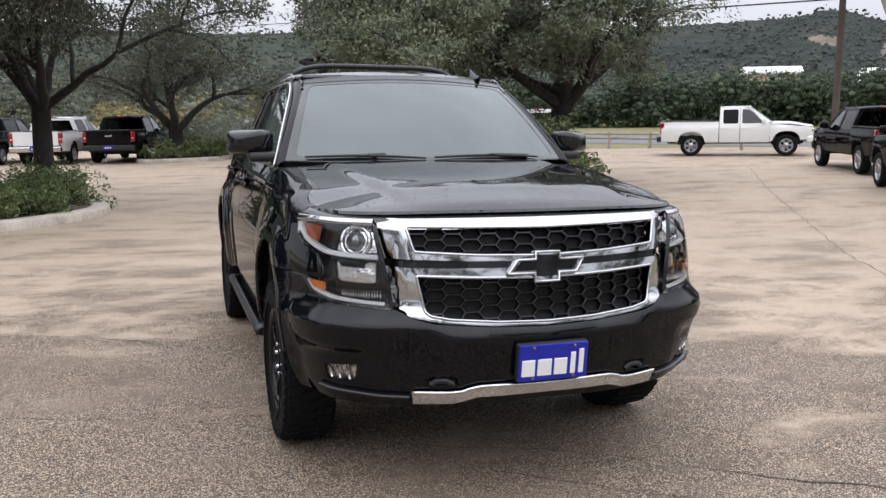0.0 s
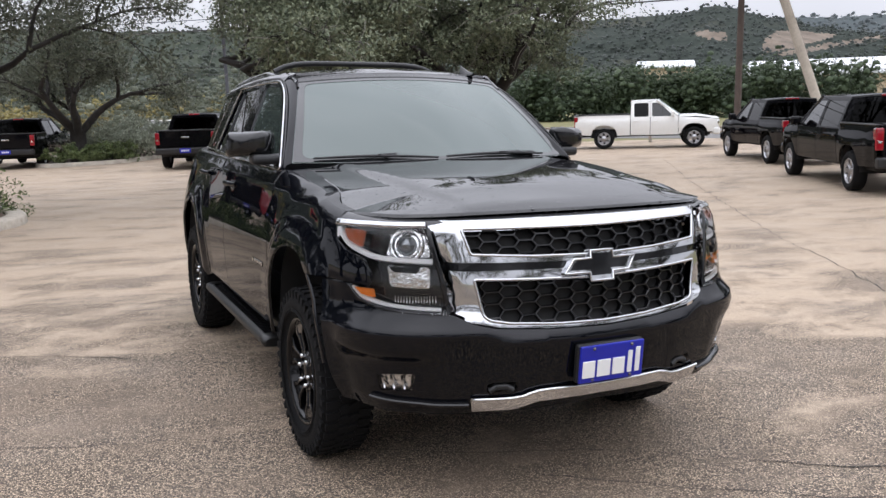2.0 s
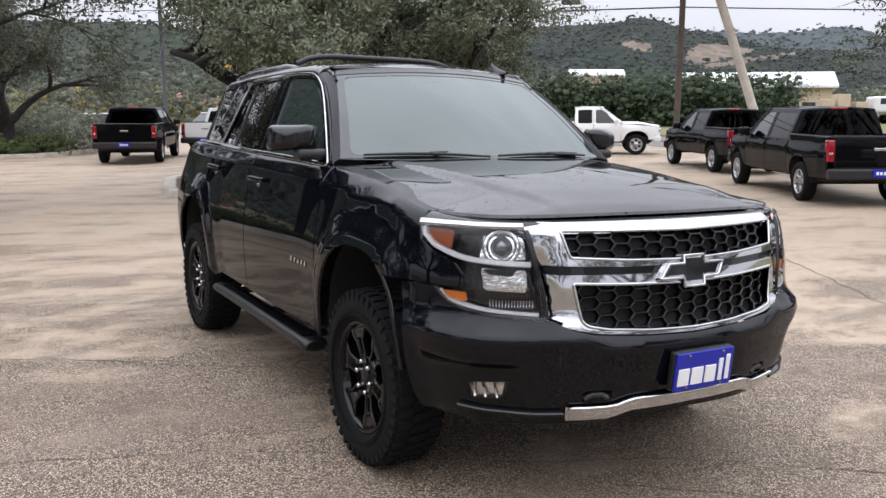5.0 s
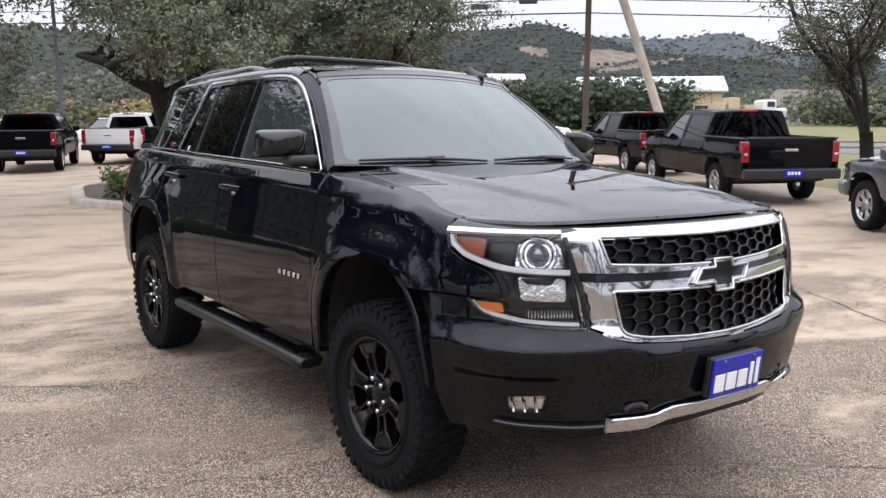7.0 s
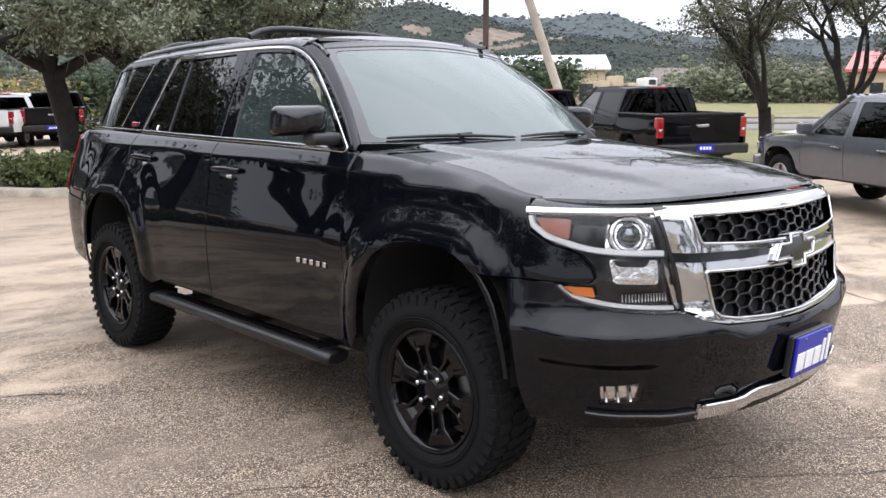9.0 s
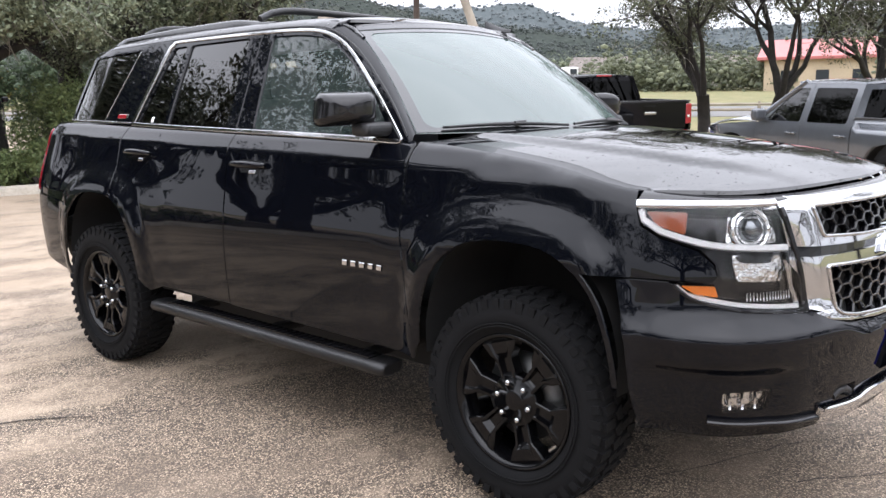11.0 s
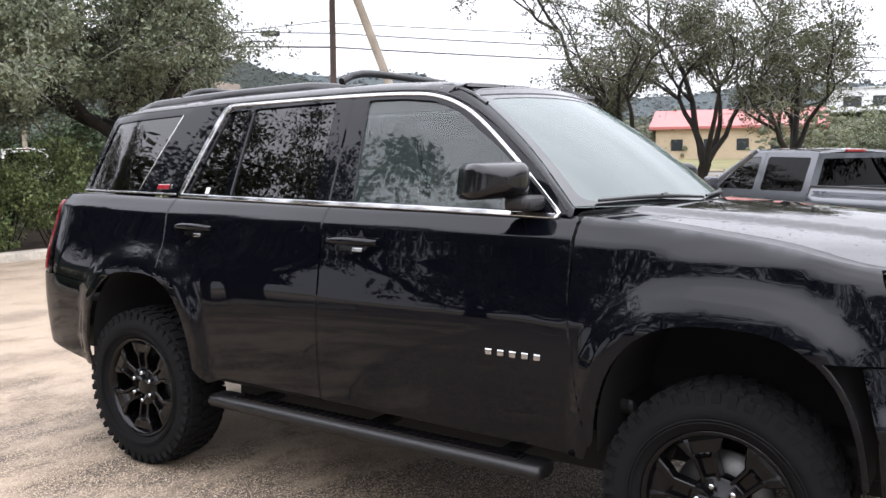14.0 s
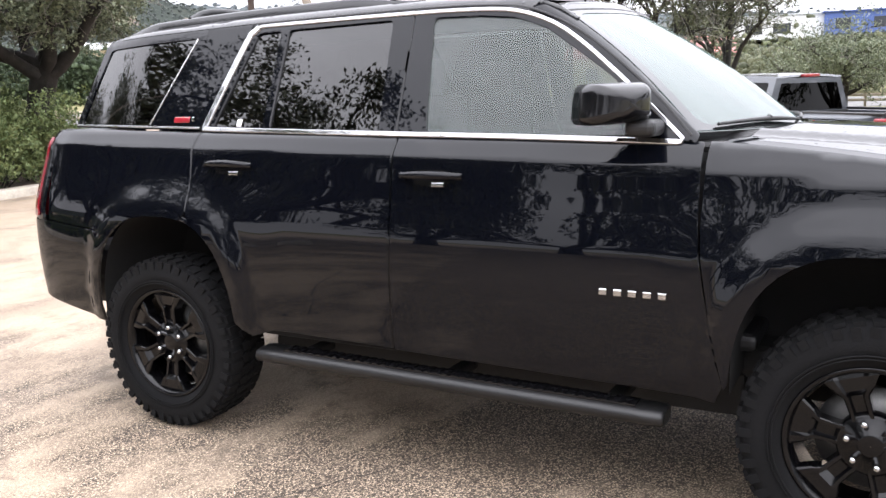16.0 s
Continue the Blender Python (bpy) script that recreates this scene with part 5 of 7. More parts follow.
def leaf_mesh(name, centres, spread, size, count, seed, mat, parent=None, flat=1.0, tuft=0.34):
    """Small bent leaves scattered about clump centres, as one crown."""
    r = np.random.RandomState(seed)
    shape = np.array([spread, spread, spread * flat])
    tufts = max(1, count // 16)
    c = np.array(centres)[r.randint(0, len(centres), tufts)] + np.clip(r.normal(0, 1, (tufts, 3)), -1.6, 1.6) * shape
    p = c[r.randint(0, tufts, count)] + np.clip(r.normal(0, 1, (count, 3)), -1.8, 1.8) * shape * tuft
    a = r.normal(0, 1, (count, 3))
    a /= np.linalg.norm(a, axis=1)[:, None]
    b = np.cross(a, r.normal(0, 1, (count, 3)))
    b /= np.linalg.norm(b, axis=1)[:, None]
    n = np.cross(a, b)
    s = size * r.uniform(0.6, 1.5, (count, 1))
    v = np.stack([p - a * s, p - b * s * 0.45 + n * s * 0.12, p + a * s, p + b * s * 0.45 + n * s * 0.12], 1).reshape(-1, 3)
    f = np.arange(count * 4).reshape(-1, 4)
    me = bpy.data.meshes.new(name)
    me.from_pydata(v.tolist(), [], f.tolist())
    me.materials.append(mat)
    ob = new(name, me)
    if parent is not None:
        ob.parent = parent
    return ob


BALL = bmesh.new()
bmesh.ops.create_icosphere(BALL, subdivisions=1, radius=1.0)
BALL.verts.ensure_lookup_table()
BALL_V = np.array([v.co[:] for v in BALL.verts])
BALL_F = np.array([[v.index for v in f.verts] for f in BALL.faces if f.calc_center_median().z > -0.45])
BALL.free()


def crowns(name, centres, lo, hi, seed, mat, squash=0.8, per=1, spread=0.0):
    """Far foliage: many uneven lumps, each of its own size and shape, in one mesh."""
    r = np.random.RandomState(seed)
    centres = np.repeat(np.array(centres), per, 0)
    centres = centres + r.normal(0, 1, centres.shape) * np.array([spread, spread, spread * 0.8])
    n = len(centres)
    size = r.uniform(lo, hi, (n, 1, 1)) * r.uniform(0.75, 1.25, (n, 1, 3)) * np.array([1, 1, squash])
    v = BALL_V[None] * size * r.uniform(0.62, 1.25, (n, len(BALL_V), 1)) + centres[:, None, :]
    f = BALL_F[None] + (np.arange(n) * len(BALL_V))[:, None, None]
    me = bpy.data.meshes.new(name)
    me.from_pydata(v.reshape(-1, 3).tolist(), [], f.reshape(-1, 3).tolist())
    me.polygons.foreach_set("use_smooth", [True] * len(me.polygons))
    me.materials.append(mat)
    return new(name, me)


def oak(label, x, y, height, reach, seed, leaves, limbs=5, fork=1.6, girth=0.24, leaf=0.055, mat=None, lean=(0, 0), twigs=220, low=0.35, spread=0.42, group="", bare=-0.4, left=-99, core=0):
    """A live oak: a forked trunk, limbs that bend and fork again, and a ragged crown of small leaves."""
    r = random.Random(seed)
    root = empty("oak_tree", label, "tree", pose(x, y, rise(x, y)), group)
    wood, ends, twig = bmesh.new(), [], bmesh.new()
    top = Vector((lean[0], lean[1], fork))
    tube(wood, [(0, 0, -0.1), (lean[0] * 0.1, lean[1] * 0.1, 0.12), (lean[0] * 0.4, lean[1] * 0.4, fork * 0.5), top], [girth * 1.6, girth * 1.15, girth, girth * 0.95], 12)

    def grow(p, d, length, rad, level):
        pts, rads, q, dd = [p], [rad], p, d.copy()
        n = 5
        for k in range(n):
            dd = (dd + Vector((r.uniform(-1, 1), r.uniform(-1, 1), r.uniform(-0.6, 0.75))) * 0.26).normalized()
            if level >= 2:
                dd = (dd + Vector((0, 0, -0.06))).normalized()
            if q.x < left:
                dd.x = abs(dd.x)
            q = q + dd * length / n
            pts.append(q)
            rads.append(rad * (1 - 0.11 * (k + 1)))
            if level >= 1 and k >= 1 and q.z > fork + bare:
                ends.append(q)
        tube(wood, pts, rads, 8 if level < 1 else 5 if level < 3 else 4, cap=False)
        if level < 3:
            for k in range(3 if level else 3):
                at = pts[r.choice((2, 3, 4, 5)) if k else 5]
                side = Vector((r.uniform(-1, 1), r.uniform(-1, 1), r.uniform(-0.35, 0.6)))
                grow(at, (dd * 0.75 + side * 0.8).normalized(), length * r.uniform(0.5, 0.8), rad * 0.5, level + 1)

    for k in range(limbs):
        a = 2 * math.pi * (k + r.uniform(-0.3, 0.3)) / limbs
        up = r.uniform(low, low + 0.55)
        d = Vector((math.cos(a), math.sin(a), up)).normalized()
        grow(top - Vector((0, 0, r.uniform(0, 0.25))), d, reach * r.uniform(0.40, 0.55), girth * r.uniform(0.5, 0.72), 0)
    grow(top, Vector((r.uniform(-0.4, 0.4), r.uniform(-0.4, 0.4), 1)).normalized(), (height - fork) * 0.45, girth * 0.6, 0)
    part("trunk", wood, BARK, root)
    zs = max(p.z for p in ends)
    # pale dead twigs
    for k in range(twigs):
        p = r.choice(ends)
        d = Vector((r.uniform(-1, 1), r.uniform(-1, 1), r.uniform(-0.9, 0.6))).normalized()
        pts = [p]
        for j in range(4):
            d = (d + Vector((r.uniform(-1, 1), r.uniform(-1, 1), r.uniform(-1, 0.4))) * 0.45).normalized()
            pts.append(pts[-1] + d * r.uniform(0.12, 0.26))
        tube(twig, pts, [0.010, 0.008, 0.007, 0.005, 0.003], 3, cap=False)
    if twigs:
        tagged(part("dead_wood", twig, TWIG, root), kind="stuff")
    crown = leaf_mesh("crown", [tuple(p) for p in ends], spread, leaf, leaves, seed, mat or OAK_LEAF, root, 0.75)
    if core:
        crowns("inner_foliage", [tuple(p) for p in r.sample(ends, min(core, len(ends)))], 0.035, 0.12, seed, mat or OAK_LEAF, 0.7, 15, 0.36).parent = root
    return root


def shrub(label, x, y, rx, ry, h, leaves, seed, mat=None, leaf=0.03, name="shrub", up=0.1, group="", lumps=22):
    """A low bush: thin stems and a lumpy mass of leaves."""
    r = random.Random(seed)
    root = empty(name, label, "shrub", pose(x, y, rise(x, y) + up), group)
    bm, cs = bmesh.new(), []
    for k in range(lumps):
        a, q = r.uniform(0, 2 * math.pi), math.sqrt(r.random())
        p = Vector((rx * q * math.cos(a), ry * q * math.sin(a), h * r.uniform(0.25, 0.85) * (1 - 0.45 * q * q)))
        cs.append(tuple(p))
        tube(bm, [(p.x * 0.4, p.y * 0.4, -0.05), (p.x * 0.7, p.y * 0.7, p.z * 0.5), p], [0.014, 0.010, 0.005], 5, cap=False)
    part("stems", bm, BARK, root)
    leaf_mesh("foliage", cs, min(rx, ry, h) * 0.26, leaf, leaves, seed, mat or SHRUB_LEAF, root, 0.8)
    return root


def kerb_island(name, outline, label):
    """A planter: a rounded concrete kerb round a bed of soil."""
    pts = rounded(outline, 1.2, 6)
    bm = bmesh.new()
    n = len(pts)
    rings = []
    for k in range(n):
        p, a, b = Vector(pts[k]), Vector(pts[k - 1]), Vector(pts[(k + 1) % n])
        t = (b - a).normalized()
        s = Vector((-t.y, t.x))
        g = rise(p.x, p.y)
        rings.append([bm.verts.new((p.x + s.x * o, p.y + s.y * o, g + z)) for o, z in ((-0.02, -0.05), (0.0, 0.115), (0.02, 0.14), (0.05, 0.15), (0.26, 0.15), (0.30, 0.14), (0.31, 0.0))])
    for k in range(n):
        a, b = rings[k], rings[(k + 1) % n]
        for j in range(6):
            bm.faces.new((a[j], a[j + 1], b[j + 1], b[j])).smooth = True
    bmesh.ops.recalc_face_normals(bm, faces=bm.faces)
    kerb = tagged(part(name, bm, KERB), label, "kerb", kind="structure")
    sheets("planter_soil", [(pts, [], lambda x, y: (x, y, rise(x, y) + 0.10 + 0.03 * noise.noise(Vector((x, y, 0)))), 0.6, 1, 0.0)], SOIL, kerb, depth=0.0)
    return kerb


kerb_island("kerb_1", [(-2.1, 11.6), (-3.3, 17.5), (-9.5, 19), (-10, 8.2), (-3.8, 9.2)], "rounded concrete kerb of a planted island")
kerb_island("kerb_2", [(1.2, 14.6), (2.1, 12.9), (4.5, 12.5), (7.5, 12.7), (8.8, 14.0), (9.2, 16.5), (8.8, 19.5), (2.2, 19.0)], "concrete kerb of the oak island")
kerb_island("kerb_3", [(-2.2, 31.0), (1.0, 31.3), (3.2, 35.0), (1.5, 38.5), (-2.0, 38)], "concrete kerb of a far planted island")

big = "large live oak with grey-green leaves and bare twigs"
oak(big, 3.5, 15.0, 8.5, 4.2, 11, 70000, 6, 2.3, 0.20, leaf=0.040, low=0.45, spread=0.27, bare=0.15, lean=(-0.4, 0.0), left=-1.5, group="oaks on the island", twigs=620)
oak(big, 7.9, 15.5, 8.2, 4.5, 12, 82000, 6, 2.1, 0.27, leaf=0.040, low=0.40, spread=0.27, bare=0.25, lean=(0.3, -0.2), group="oaks on the island", twigs=620)
oak(big, 6.4, 18.0, 9.0, 4.6, 31, 55000, 6, 2.4, 0.28, leaf=0.042, low=0.45, spread=0.30, bare=0.6, left=-2.5, group="oaks on the island", twigs=300)
oak("live oak with a dark forked trunk beside the kerb", -3.6, 14.9, 7.0, 4.3, 13, 70000, 5, 2.0, 0.19, leaf=0.038, spread=0.32, mat=OAK_DARK, group="oaks by the lot")
oak("live oak with a dark forked trunk beside the kerb", -5.6, 11.8, 7.5, 4.2, 17, 40000, 4, 2.6, 0.26, leaf=0.034, spread=0.32, mat=OAK_DARK, group="oaks by the lot")
oak("leaning dark oak over clipped shrubs", -0.6, 32.6, 7.0, 4.8, 14, 44000, 5, 1.3, 0.30, leaf=0.042, mat=OAK_DARK, group="oaks by the lot", spread=0.36)
for k, (x, y, h) in enumerate([(16.7, 7.1, 9.5), (17.3, 5.9, 10.0), (18.6, 4.6, 9.0)]):
    oak("open oak with bare branches beside the verge", x, y, h, 4.0, 15 + k, 20000, 4, 1.3, 0.15, leaf=0.034, low=1.9, mat=VERGE_LEAF, lean=(0.3 * k - 0.2, -0.35 * k), twigs=420, group="verge trees", spread=0.24)
oak("small round oak beyond the pickup", 33.0, 1.9, 3.6, 2.6, 19, 16000, 5, 0.9, 0.14, leaf=0.05, group="verge trees", spread=0.45)
oak("tall live oak on the planted island", -8.6, 10.2, 11.0, 5.0, 71, 22000, 6, 2.6, 0.32, leaf=0.055, mat=OAK_DARK, twigs=0, group="oaks by the lot", spread=0.42)
# oaks behind the camera, mirrored in the paint
for k, (x, y, h, w) in enumerate([(-10.5, 13.8, 13.5, 9.5), (-16, -6, 7, 6), (-17.5, 2.5, 6, 5), (-15.5, 9.5, 7.5, 6.5), (-20, -14, 9, 7), (-4, -17, 8, 7), (7, -15, 8.5, 7), (-13, -18, 8, 7), (16, -12, 8, 7), (-16.5, 6.2, 8, 6)]):
    oak("live oak at the edge of the lot", x, y, h, w, 40 + k, 66000 if k == 0 else 13000 if k < 4 or k > 8 else 7000, 5, 1.8, 0.28, leaf=0.064 if k == 0 else 0.075 if k < 4 or k > 8 else 0.10, mat=OAK_DARK, twigs=0, group="oaks round the lot", spread=0.42)

for k, (x, y, rx, ry, h, n) in enumerate([(-3.55, 11.35, 0.7, 0.6, 0.48, 4600), (-4.5, 10.5, 1.1, 0.8, 0.6, 5200), (-3.3, 12.9, 0.8, 0.9, 0.75, 5000), (-4.9, 12.6, 1.0, 1.0, 0.8, 4200), (-6.3, 10.4, 1.2, 1.0, 0.7, 4000), (-3.7, 14.6, 0.9, 0.9, 0.7, 3600)]):
    shrub("low bright-green shrub inside the kerb", x, y, rx, ry, h, n, 60 + k, group="low shrubs")
for k, (x, y, rx, ry, h, n) in enumerate([(2.3, 14.5, 0.5, 0.5, 0.7, 3500), (2.75, 13.75, 0.6, 0.5, 0.8, 4500), (3.5, 13.35, 0.7, 0.5, 0.8, 4500), (4.4, 13.9, 0.8, 0.7, 2.3, 9000), (5.4, 13.5, 0.9, 0.7, 2.2, 9000), (6.8, 13.6, 1.0, 0.8, 1.7, 7000), (7.7, 13.6, 0.6, 0.5, 0.8, 4000), (5.2, 15.6, 1.2, 1.0, 1.9, 6000), (6.2, 17.4, 1.3, 1.0, 2.2, 7000), (7.6, 17.0, 1.2, 1.0, 2.1, 7000), (8.2, 16.6, 0.8, 0.9, 1.6, 5000)]):
    shrub("leafy green shrub on the oak island", x, y, rx, ry, h, n, 80 + k, leaf=0.035, group="island shrubs")
for k, (x, y, rx, ry, h, n, m) in enumerate([(-0.7, 31.9, 1.2, 0.5, 0.75, 4000, SHRUB_LEAF), (0.6, 32.2, 1.0, 0.6, 0.8, 4000, SHRUB_LEAF), (1.3, 33.2, 1.0, 0.9, 1.7, 6000, GREY_LEAF), (2.3, 34.4, 0.9, 0.9, 1.9, 6000, GREY_LEAF), (1.6, 35.6, 1.2, 1.0, 2.2, 6000, GREY_LEAF), (0.2, 34.0, 1.2, 1.0, 1.5, 5000, GREY_LEAF)]):
    shrub("clipped shrub on the far island", x, y, rx, ry, h, n, 100 + k, m, leaf=0.045, group="far shrubs")


def thicket(name, label, centres, size, leaf, count, seed, mat, flat=0.8):
    ob = leaf_mesh(name, centres, size, leaf, count, seed, mat, None, flat)
    return tagged(ob, label, "trees", kind="stuff")


rr = random.Random(8)
hedge = []
for k in range(150):
    f = 0.79 * rr.random()
    x, y = 28 + 42 * f + rr.uniform(-3, 3), 74 - 34 * f + rr.uniform(-3, 3)
    hedge.append((x, y, rise(x, y) + rr.uniform(0.3, 3.4)))
tagged(crowns("hedge", hedge, 0.14, 0.38, 6, HEDGE_LEAF, 0.8, 44, 0.85), "dense dark green hedge beyond the highway", "trees", kind="stuff")
thicket("hedge_leaves", "small dark leaves over the hedge", hedge, 1.05, 0.085, 130000, 5, HEDGE_LEAF)
for seed, az0, az1, d0, d1, h, n, mat, label in ((21, -12, 16, 60, 150, 6, 16000, OAK_DARK, "dark trees below the hill"), (22, -14, 20, 70, 130, 3.5, 7000, AUTUMN_LEAF, "yellowing trees below the hill"), (23, 50, 95, 100, 190, 5, 16000, OAK_LEAF, "scattered trees among the houses"), (24, 76, 100, 60, 110, 4, 12000, OLIVE_LEAF, "green scrub beyond the road"), (25, 58.5, 70, 88, 104, 4.5, 9000, VERGE_LEAF, "trees beside the far houses")):
    r2 = random.Random(seed)
    cs = []
    for k in range(60):
        a, d = radians(r2.uniform(az0, az1)), r2.uniform(d0, d1)
        x, y = d * math.sin(a) - 2, d * math.cos(a) - 3
        hh = h * r2.uniform(0.5, 1)
        for j in range(3):
            cs.append((x + r2.uniform(-2, 2), y + r2.uniform(-2, 2), rise(x, y) + hh * r2.uniform(0.2, 0.8)))
    tagged(crowns("far_trees", cs, 0.12, 0.38, seed + 50, mat, 0.8, 16, 1.0), label, "trees", kind="stuff")
    thicket("far_leaves", label + ", loose outer leaves", cs, 1.25, 0.10, int(n * 2.2), seed, mat)


# ---- hills ----
def hill_material(name, colour, second, bare):
    m = bpy.data.materials.new(name)
    m.use_nodes = True
    n, l = m.node_tree.nodes, m.node_tree.links
    b = n["Principled BSDF"]
    tc, vo, no = n.new("ShaderNodeTexCoord"), n.new("ShaderNodeTexVoronoi"), n.new("ShaderNodeTexNoise")
    vo.inputs["Scale"].default_value, no.inputs["Scale"].default_value, no.inputs["Detail"].default_value = 0.16, 0.012, 8
    r, x, r2, x2 = n.new("ShaderNodeMapRange"), n.new("ShaderNodeMix"), n.new("ShaderNodeMapRange"), n.new("ShaderNodeMix")
    x.data_type = x2.data_type = "RGBA"
    x.inputs[6].default_value, x.inputs[7].default_value = (*colour, 1), (*second, 1)
    x2.inputs[7].default_value = (*bare, 1)
    r2.inputs["From Min"].default_value, r2.inputs["From Max"].default_value = 0.60, 0.68
    l.new(tc.outputs["Object"], vo.inputs["Vector"])
    l.new(tc.outputs["Object"], no.inputs["Vector"])
    l.new(vo.outputs["Distance"], r.inputs["Value"])
    r.inputs["From Max"].default_value = 0.8
    l.new(r.outputs[0], x.inputs[0])
    l.new(no.outputs["Fac"], r2.inputs["Value"])
    l.new(r2.outputs[0], x2.inputs[0])
    l.new(x.outputs[2], x2.inputs[6])
    l.new(x2.outputs[2], b.inputs["Base Color"])
    b.inputs["Roughness"].default_value = 1.0
    b.inputs["Specular IOR Level"].default_value = 0.1
    return m


def hill(name, label, skyline, near, far, mat, clump, seed, leafy, count, cut=None, fine=7):
    """A wooded ridge: skyline gives its height in degrees by the bearing."""
    az0, az1 = skyline[0][0], skyline[-1][0]
    na, nd = int((az1 - az0) * fine), 9 * fine
    verts, faces = [], []
    for i in range(na + 1):
        az = az0 + (az1 - az0) * i / na
        el = lerp_table(skyline, az)
        a = radians(az)
        for j in range(nd + 1):
            f = j / nd
            d = near + (far - near) * f
            x, y = d * math.sin(a) - 2, d * math.cos(a) - 3
            h = d * math.tan(radians(el)) * smooth(0, 1, f) ** 0.7
            q = noise.noise(Vector((x / clump, y / clump, seed))) + 0.6 * noise.noise(Vector((x / clump * 2.3, y / clump * 2.3, seed + 5)))
            ruff = noise.fractal(Vector((x / 150, y / 150, seed + 9)), 0.6, 2.0, 4) * 7 * f * (1 - f) * 3
            verts.append((x, y, 1.5 + h + ruff + clump * 0.22 * abs(q) - 3 * (1 - f)))
    for i in range(na):
        for j in range(nd):
            a = i * (nd + 1) + j
            faces.append((a, a + nd + 1, a + nd + 2, a + 1))
    me = bpy.data.meshes.new(name)
    me.from_pydata(verts, [], faces)
    me.polygons.foreach_set("use_smooth", [True] * len(faces))
    me.materials.append(mat)
    bare = set()
    if cut:
        me.materials.append(EARTH)
        for i in range(na):
            for j in range(nd):
                k = i * (nd + 1) + j
                p = verts[k]
                az = math.degrees(math.atan2(p[0] + 2, p[1] + 3)) + 0.12 * noise.noise(Vector(p) / 9)
                el = math.degrees(math.atan2(p[2] - 1.5, math.hypot(p[0] + 2, p[1] + 3))) + 0.10 * noise.noise(Vector(p) / 13)
                if any(inside(q, az, el) for q in cut):
                    me.polygons[i * nd + j].material_index = 1
                    bare |= {k, k + nd + 1, k + 1, k + nd + 2}
    ob = tagged(new(name, me), label, "hill", kind="structure")
    r2 = np.random.RandomState(seed)
    pick = [verts[k] for k in r2.randint(0, len(verts), count) if k not in bare]
    pick = [(p[0] + r2.normal() * 2, p[1] + r2.normal() * 2, p[2]) for p in pick if noise.noise(Vector((p[0] / 90, p[1] / 90, seed + 3))) > -0.32]
    trees = crowns("hill_trees", pick, clump * 0.06, clump * 0.17, seed + 60, leafy, 0.8, 4 if seed == 1 else 2, clump * 0.2)
    tagged(trees, "round tree crowns on the hillside", "trees", kind="stuff")
    trees = leaf_mesh("hill_leaves", pick, clump * 0.30, clump * 0.035, 9000, seed + 30, leafy, None, 0.6)
    tagged(trees, "woodland covering the hillside", "trees", kind="stuff")
    return ob


# bare scars and a track on the ridge, by bearing and height in degrees
CUTTINGS = [[(45.15, 4.0), (45.1, 4.6), (45.4, 5.05), (46.0, 5.40), (47.6, 5.25), (48.8, 5.15), (49.4, 4.95), (47.9, 4.55), (46.3, 4.2)],
            [(45.9, 4.0), (46.2, 3.80), (48.5, 4.15), (51.55, 4.66), (51.55, 4.84), (48.8, 4.48)],
            [(41.0, 5.50), (41.9, 5.58), (42.8, 5.30), (43.5, 4.88), (42.0, 4.95), (41.4, 5.1)]]
SCRUB = leaf_material("slope_scrub", (0.075, 0.095, 0.040), (0.16, 0.18, 0.085))
EARTH = material("bare_cutting", (0.15, 0.118, 0.09), 1.0, vary=0.4, scale=0.05)
NEAR_TREES = leaf_material("near_hill_foliage", (0.026, 0.034, 0.026), (0.052, 0.062, 0.044))
# ridge colours lean blue, the far ones paler: haze put into the colour
RIDGE_TREES = leaf_material("ridge_foliage", (0.021, 0.028, 0.025), (0.040, 0.049, 0.041))
HAZE_TINT_TREES = leaf_material("haze_tinted_foliage", (0.060, 0.074, 0.078), (0.085, 0.098, 0.100))
WOODS = hill_material("wooded_hill", (0.022, 0.029, 0.025), (0.040, 0.048, 0.040), (0.060, 0.062, 0.048))
WOODS_NEAR = hill_material("near_woods", (0.026, 0.035, 0.026), (0.050, 0.060, 0.044), (0.066, 0.072, 0.048))
HAZE_TINT = hill_material("haze_tinted_hill", (0.060, 0.074, 0.078), (0.085, 0.098, 0.100), (0.11, 0.115, 0.11))
hill("hill_1", "dark wooded hillside", [(-30, 5.0), (-15, 5.6), (-8, 5.6), (0, 5.7), (5, 5.8), (10, 5.9), (15, 5.6), (22, 4.9), (30, 4.2), (36, 3.4)], 200, 620, WOODS_NEAR, 9, 1, NEAR_TREES, 4200)
hill("hill_2", "wooded ridge with bare cuttings", [(18, 5.0), (30, 6.2), (36, 6.45), (38.5, 6.55), (40.8, 6.7), (42.1, 7.0), (43.3, 6.8), (44.7, 6.35), (46, 6.0), (48, 5.5), (50, 5.1), (53, 4.7), (56, 4.4), (60, 3.9), (64, 3.5), (70, 3.0)], 320, 850, WOODS, 11, 2, RIDGE_TREES, 9000, CUTTINGS, 12)
hill("hill_4", "green rise with stores on top", [(70, 1.2), (76, 2.6), (80, 3.2), (86, 3.3), (94, 3.3), (104, 3.0)], 110, 330, WOODS_NEAR, 7, 4, SCRUB, 1500)
